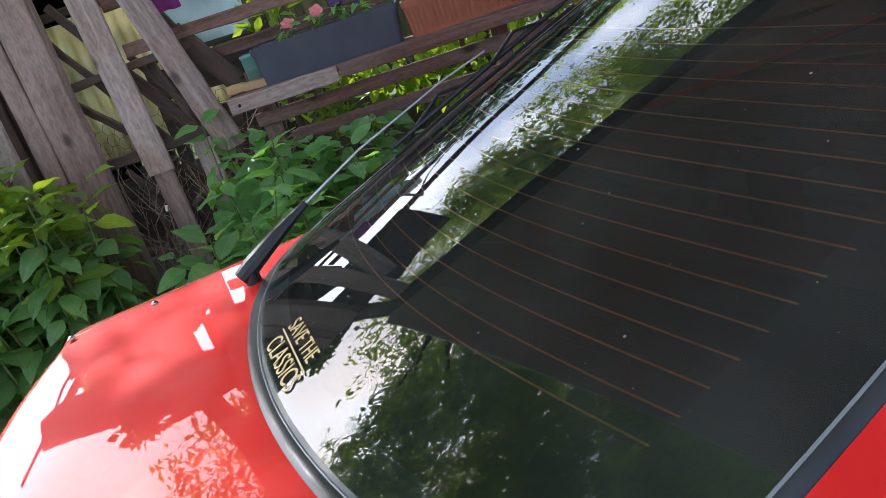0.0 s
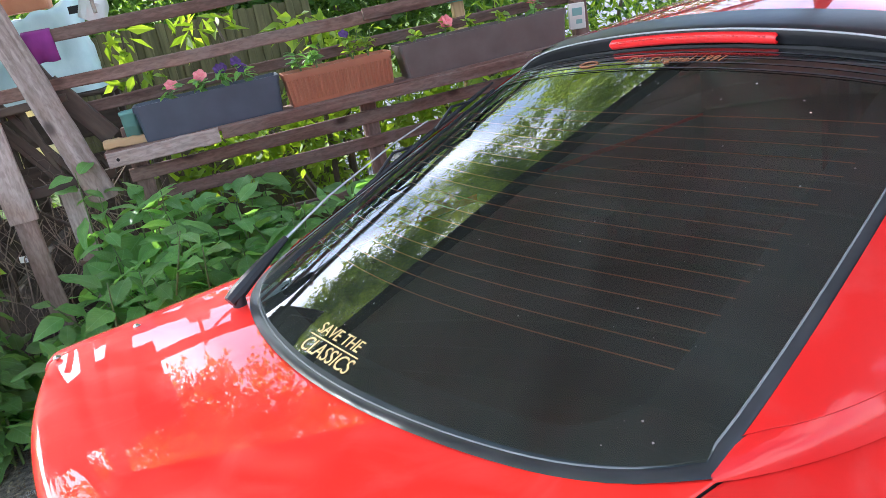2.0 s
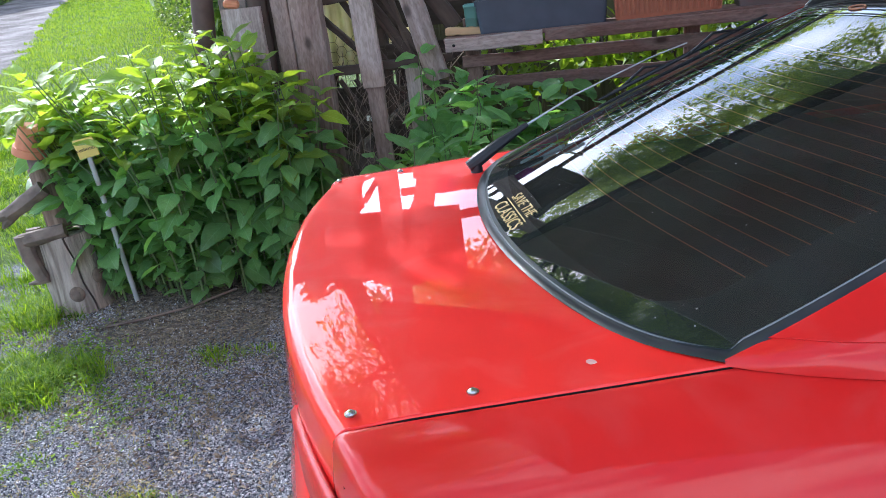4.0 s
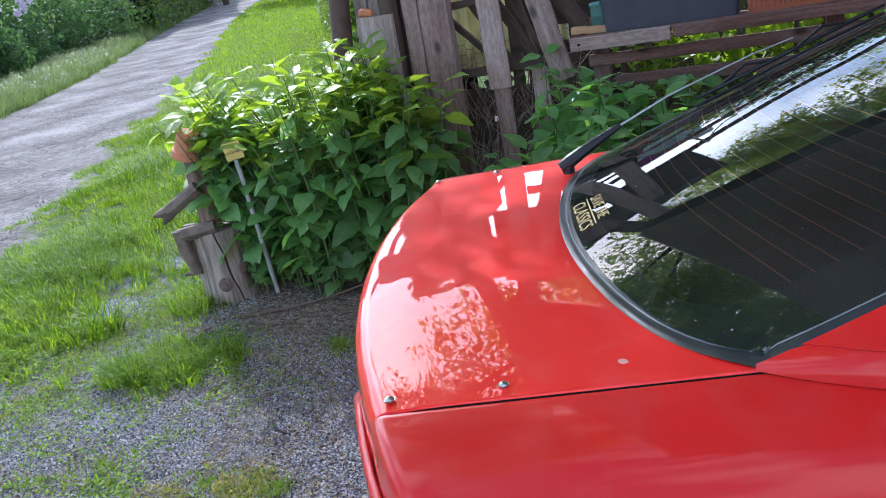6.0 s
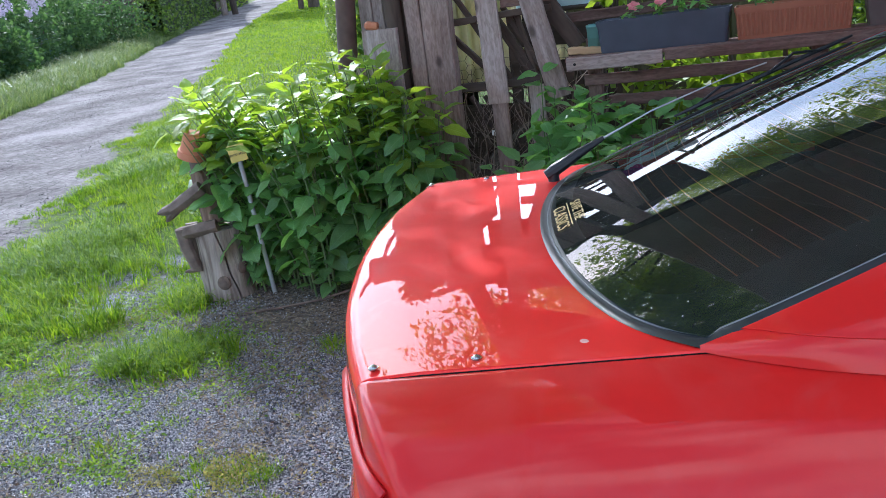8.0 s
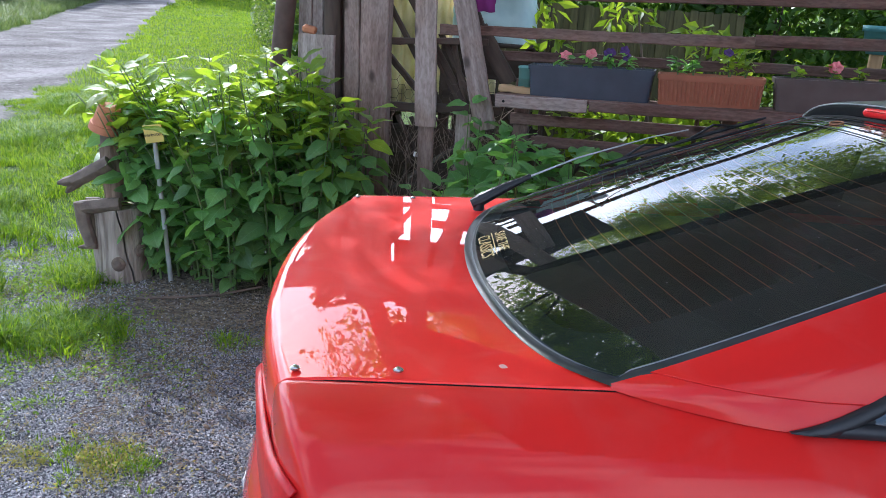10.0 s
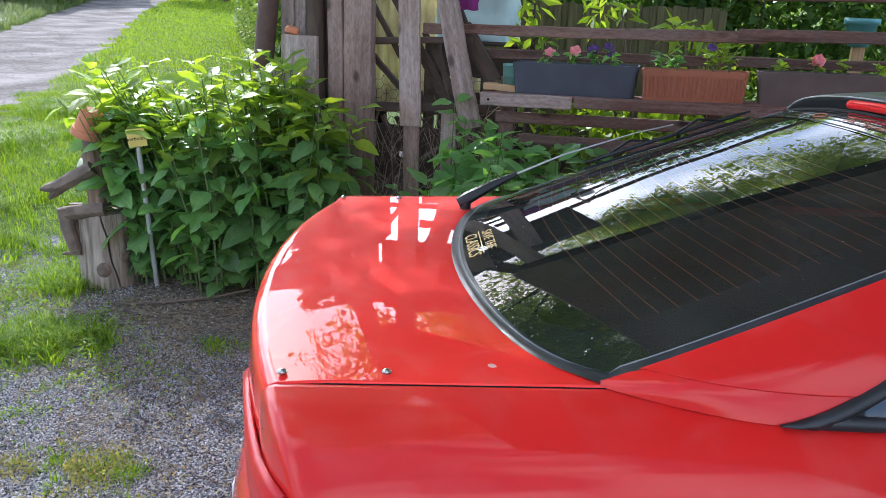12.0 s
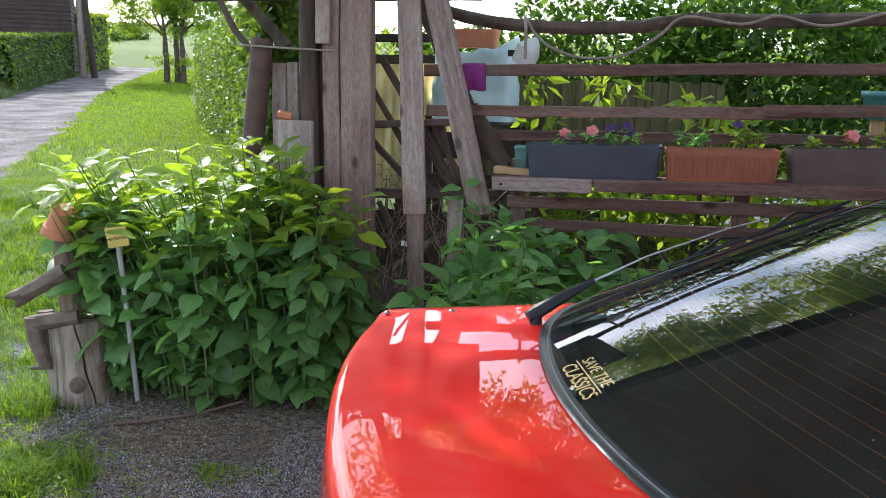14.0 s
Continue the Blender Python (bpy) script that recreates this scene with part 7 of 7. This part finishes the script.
for k in range(13500):
    s, q = rng.uniform(-3.4, 8.5), rng.uniform(-4.1, -0.5)
    x, y, inside = verge(s, q)
    g = lot_side(x, y)
    rich = 0.55 + 0.7 * noise.noise((x * 1.1, y * 1.1, 1)) + 0.45 * noise.noise((x * 3.7, y * 3.7, 3))
    if inside < -0.22 or g > -0.02 or rng.random() > 0.35 + 0.9 * rich - 0.6 * max(0, g + 0.4) - 0.5 * max(0, 0.25 - inside):
        continue
    tall = noise.noise((x * 2.1, y * 2.1, 31)) > 0.05
    h = (0.042 + 0.070 * max(0, rich)) * (0.6 + max(-0.2, min(0.45, inside))) * (1.45 if tall else 1.0)
    tuft(x, y, rng.randint(8, 24), h, rng.uniform(0.03, 0.085), rng.choice((0.0018, 0.0024, 0.0030)), rank if tall else near)
for k in range(70000):
    s = 8.2 + 52 * rng.random() ** 1.6
    q = rng.uniform(-4.0, -0.4 + 0.6 * min(1, s / 12)) + 0.0034 * max(0.0, s - 28) ** 2
    x, y, inside = verge(s, q)
    if inside > 0 and rng.random() < 0.75 + 0.6 * noise.noise((x * 0.8, y * 0.8, 4)):
        near.append((x, y, rng.uniform(0.035, 0.085) * (1 + 0.8 * max(0, noise.noise((x * 0.9, y * 0.9, 4)))), 0.0023 + 0.0004 * (s - 8), rng.uniform(0, 6.283)))
# stands of tall grass by the stump and in the gravel: middle, spread, tufts, height
for cx, cy, sx, sy, n, hh in ((-1.80, -1.65, 0.08, 0.045, 46, 0.125), (-1.58, -1.46, 0.11, 0.09, 90, 0.085), (-1.74, -1.42, 0.09, 0.07, 46, 0.08), (-1.66, -1.62, 0.10, 0.05, 34, 0.08),
                               (-2.08, -0.76, 0.10, 0.12, 80, 0.10), (-1.98, -1.00, 0.07, 0.07, 40, 0.085), (-2.30, -0.46, 0.14, 0.14, 60, 0.09), (-2.34, -1.27, 0.10, 0.06, 22, 0.05),
                               (-3.18, -0.55, 0.20, 0.13, 130, 0.13), (-3.50, -0.25, 0.24, 0.22, 150, 0.14), (-2.86, -0.46, 0.10, 0.08, 44, 0.09), (-3.08, -0.95, 0.20, 0.10, 100, 0.10), (-2.72, -1.22, 0.10, 0.06, 26, 0.06),
                               (-1.84, -2.40, 0.08, 0.07, 18, 0.06), (-1.42, -2.24, 0.04, 0.04, 9, 0.045), (-1.56, -2.32, 0.06, 0.03, 9, 0.03), (-2.08, -1.86, 0.12, 0.07, 12, 0.03), (-1.30, -1.98, 0.05, 0.05, 6, 0.03),
                               (-0.86, -2.26, 0.10, 0.05, 34, 0.035), (-0.70, -2.22, 0.06, 0.04, 14, 0.03), (-0.95, -1.32, 0.04, 0.03, 9, 0.05), (-0.80, -1.26, 0.05, 0.03, 6, 0.04)):
    for j in range(n):
        tuft(rng.gauss(cx, sx), rng.gauss(cy, sy), 18, hh * rng.uniform(0.7, 1.2), rng.uniform(0.02, 0.05), 0.0018, rank if hh > 0.055 and rng.random() < (0.9 if hh > 0.11 else 0.45) else near)
for k in range(6400):
    # low creeping weeds between the tufts
    x, y = rng.uniform(-3.2, -0.7 if k < 3600 else -1.5), rng.uniform(-2.7 if k < 3600 else -1.9, -0.4)
    if -0.6 < lot_side(x, y) < 1.1 and noise.noise((x * 2.4, y * 2.4, 14)) > -0.02 + 0.25 * max(0, lot_side(x, y)):
        tuft(x, y, 7, 0.024, 0.03, 0.0022, near if rng.random() < 0.65 else dry)
for k in range(6500):
    x, y = rng.uniform(-2.4, -0.1), rng.uniform(-2.9, -0.85)
    if 0.1 < lot_side(x, y) < 1.6 and noise.noise((x * 3, y * 3, 12)) > 0.02:
        dry.append((x, y, rng.uniform(0.008, 0.03), 0.0012, rng.uniform(0, 6.283)))
for k in range(36000):
    s, q = 3 + 37 * rng.random() ** 1.3, rng.uniform(-9.6, -6.9)
    x, y = LANE_D.x * s + LANE_N.x * q, LANE_D.y * s + LANE_N.y * q
    if lane_q(x, y) < LANE_L + 0.3 * noise.noise((x, y, 0)):
        far.append((x + 0.0034 * max(0, s - 28) ** 2 * LANE_N.x, y + 0.0034 * max(0, s - 28) ** 2 * LANE_N.y, rng.uniform(0.2, 0.6) * (1 + 0.5 * noise.noise((x * 0.6, y * 0.6, 3))) * (0.4 + min(0.6, (-6.9 - q) * 0.8)), 0.008, rng.uniform(0, 6.283)))
blades("verge_grass", near, GRASS, "bright green verge grass in uneven tufts")
blades("rank_grass", rank, GRASSS, "dark green rank grass tufts on the verge")
blades("dry_grass", dry, GRASSD, "sparse dry grass in the gravel")
blades("bank_grass", far, GRASSB, "tall grass on the lane's far bank")


def stones(name, spots, material, label, category):
    """spots: (x, y, radius). Loose angular chips, one mesh."""
    V, F = [], []
    for x, y, r in spots:
        z = ground_z(x, y) + wobbly(x, y) + r * 0.3
        b = len(V)
        q = Euler((rng.uniform(0, 6), rng.uniform(0, 6), rng.uniform(0, 6))).to_matrix()
        for v in ((1, 0, 0), (-0.6, 0.85, 0), (-0.5, -0.8, 0), (0.1, 0, 0.62), (0, 0.1, -0.62)):
            o = q @ Vector(v) * r * rng.uniform(0.75, 1.25)
            V.append((x + o.x, y + o.y, z + o.z))
        F += [(b, b + 1, b + 3), (b + 1, b + 2, b + 3), (b + 2, b, b + 3), (b + 1, b, b + 4), (b + 2, b + 1, b + 4), (b, b + 2, b + 4)]
    tagged(new(name, mesh_of(name, V, F, material, False)), label, category, kind="stuff")


spots = []
for k in range(170000):
    x, y = rng.uniform(-3.1, 0.2), rng.uniform(-2.75, -0.45)
    if lot_side(x, y) < 0.05 or y > -0.75 and x > -2.15 or y < -1.65 - 1.5 * (x + 2.7) or 0.46 * x - 0.888 * y > 2.25:
        continue
    if math.hypot(x + 1.25, y + 0.72) + 0.5 * noise.noise((x * 2.6, y * 2.6, 3)) < 0.60 and rng.random() < 0.9:
        continue
    spots.append((x, y, rng.choice((0.0026, 0.0032, 0.0038, 0.0038, 0.0046, 0.006))))
CHIP = foliage("gravel_chips", (0.026, 0.028, 0.036), (0.54, 0.534, 0.56), (0, 0, 0), 0.8, 0.0)
stones("gravel_chips", spots, CHIP, "loose blue-grey gravel chips", "gravel")
spots = []
for k in range(5000):
    s, q = rng.uniform(1, 30), rng.uniform(-6.9, -3.7)
    c = lane_at(s, q)
    if noise.noise((c.x * 0.5, c.y * 0.5, 21)) > 0.05 - 0.1 * abs(abs(q + 5.3) - 0.85):
        spots.append((c.x, c.y, rng.uniform(0.004, 0.014)))
stones("lane_stones", spots, foliage("lane_stone", (0.13, 0.12, 0.11), (0.32, 0.30, 0.29), (0, 0, 0), 0.9), "small stones trodden into the lane", "stones")
WEED = foliage("weed_leaf", (0.075, 0.16, 0.02), (0.20, 0.29, 0.045), (2.4, 2.2, 0.9), 0.5)
# low broad-leaved weeds: middle, spread, number, cover height
pts = []
for cx, cy, sx, sy, n, hh in ((-2.74, -1.55, 0.18, 0.18, 6400, 0.06), (-3.05, -1.30, 0.22, 0.16, 2600, 0.04), (-2.12, -0.80, 0.14, 0.20, 1800, 0.04), (-1.62, -1.45, 0.15, 0.12, 3200, 0.06), (-2.30, -1.25, 0.30, 0.22, 3800, 0.014), (-2.05, -1.80, 0.30, 0.16, 2400, 0.012), (-1.30, -1.65, 0.22, 0.14, 1200, 0.010), (-2.60, -0.60, 0.20, 0.20, 1200, 0.015),
                               (-1.80, -2.28, 0.16, 0.10, 900, 0.025), (-1.42, -2.10, 0.10, 0.16, 500, 0.03), (-1.30, -2.30, 0.10, 0.05, 500, 0.02), (-2.35, -1.95, 0.16, 0.12, 900, 0.025)):
    for k in range(n):
        x, y = rng.gauss(cx, sx), rng.gauss(cy, sy)
        c = noise.noise((x * 6, y * 6, 41))
        if c > -0.12:
            pts.append((x, y, wobbly(x, y) + 0.004 + hh * rng.random() * (0.35 + max(0.0, c) * 1.6)))
moss = []
for k in range(3000):
    x, y = rng.gauss(-0.90, 0.16), rng.gauss(-2.26, 0.075)
    if noise.noise((x * 7, y * 7, 44)) > -0.05:
        moss.append((x, y, wobbly(x, y) + 0.004 + 0.018 * rng.random()))
scatter("olive_weeds", moss, 0.013, 0.006, GRASSD, rng, 0.7, label="olive mossy weeds on the gravel", category="weeds")
scatter("low_weeds", pts, 0.017, 0.010, WEED, rng, 0.5, label="low broad-leaved weeds in patches on the gravel", category="weeds")
LITTER = foliage("leaf_litter", (0.12, 0.085, 0.06), (0.46, 0.38, 0.27), (0.5, 0.5, 0.5), 0.9)
pts = []
for k in range(14000):
    x, y = (rng.gauss(-1.1, 0.5), rng.gauss(-1.15, 0.40)) if k < 6000 else (rng.uniform(-2.2, 0.1), rng.uniform(-2.7, -0.8))
    if lot_side(x, y) > 0.1 and (k < 6000 or noise.noise((x * 2.2, y * 2.2, 17)) > 0.0):
        pts.append((x, y, wobbly(x, y) + 0.006))
scatter("leaf_litter", pts, 0.022, 0.008, LITTER, rng, 0.25, label="dry brown leaf litter and chaff", category="litter")
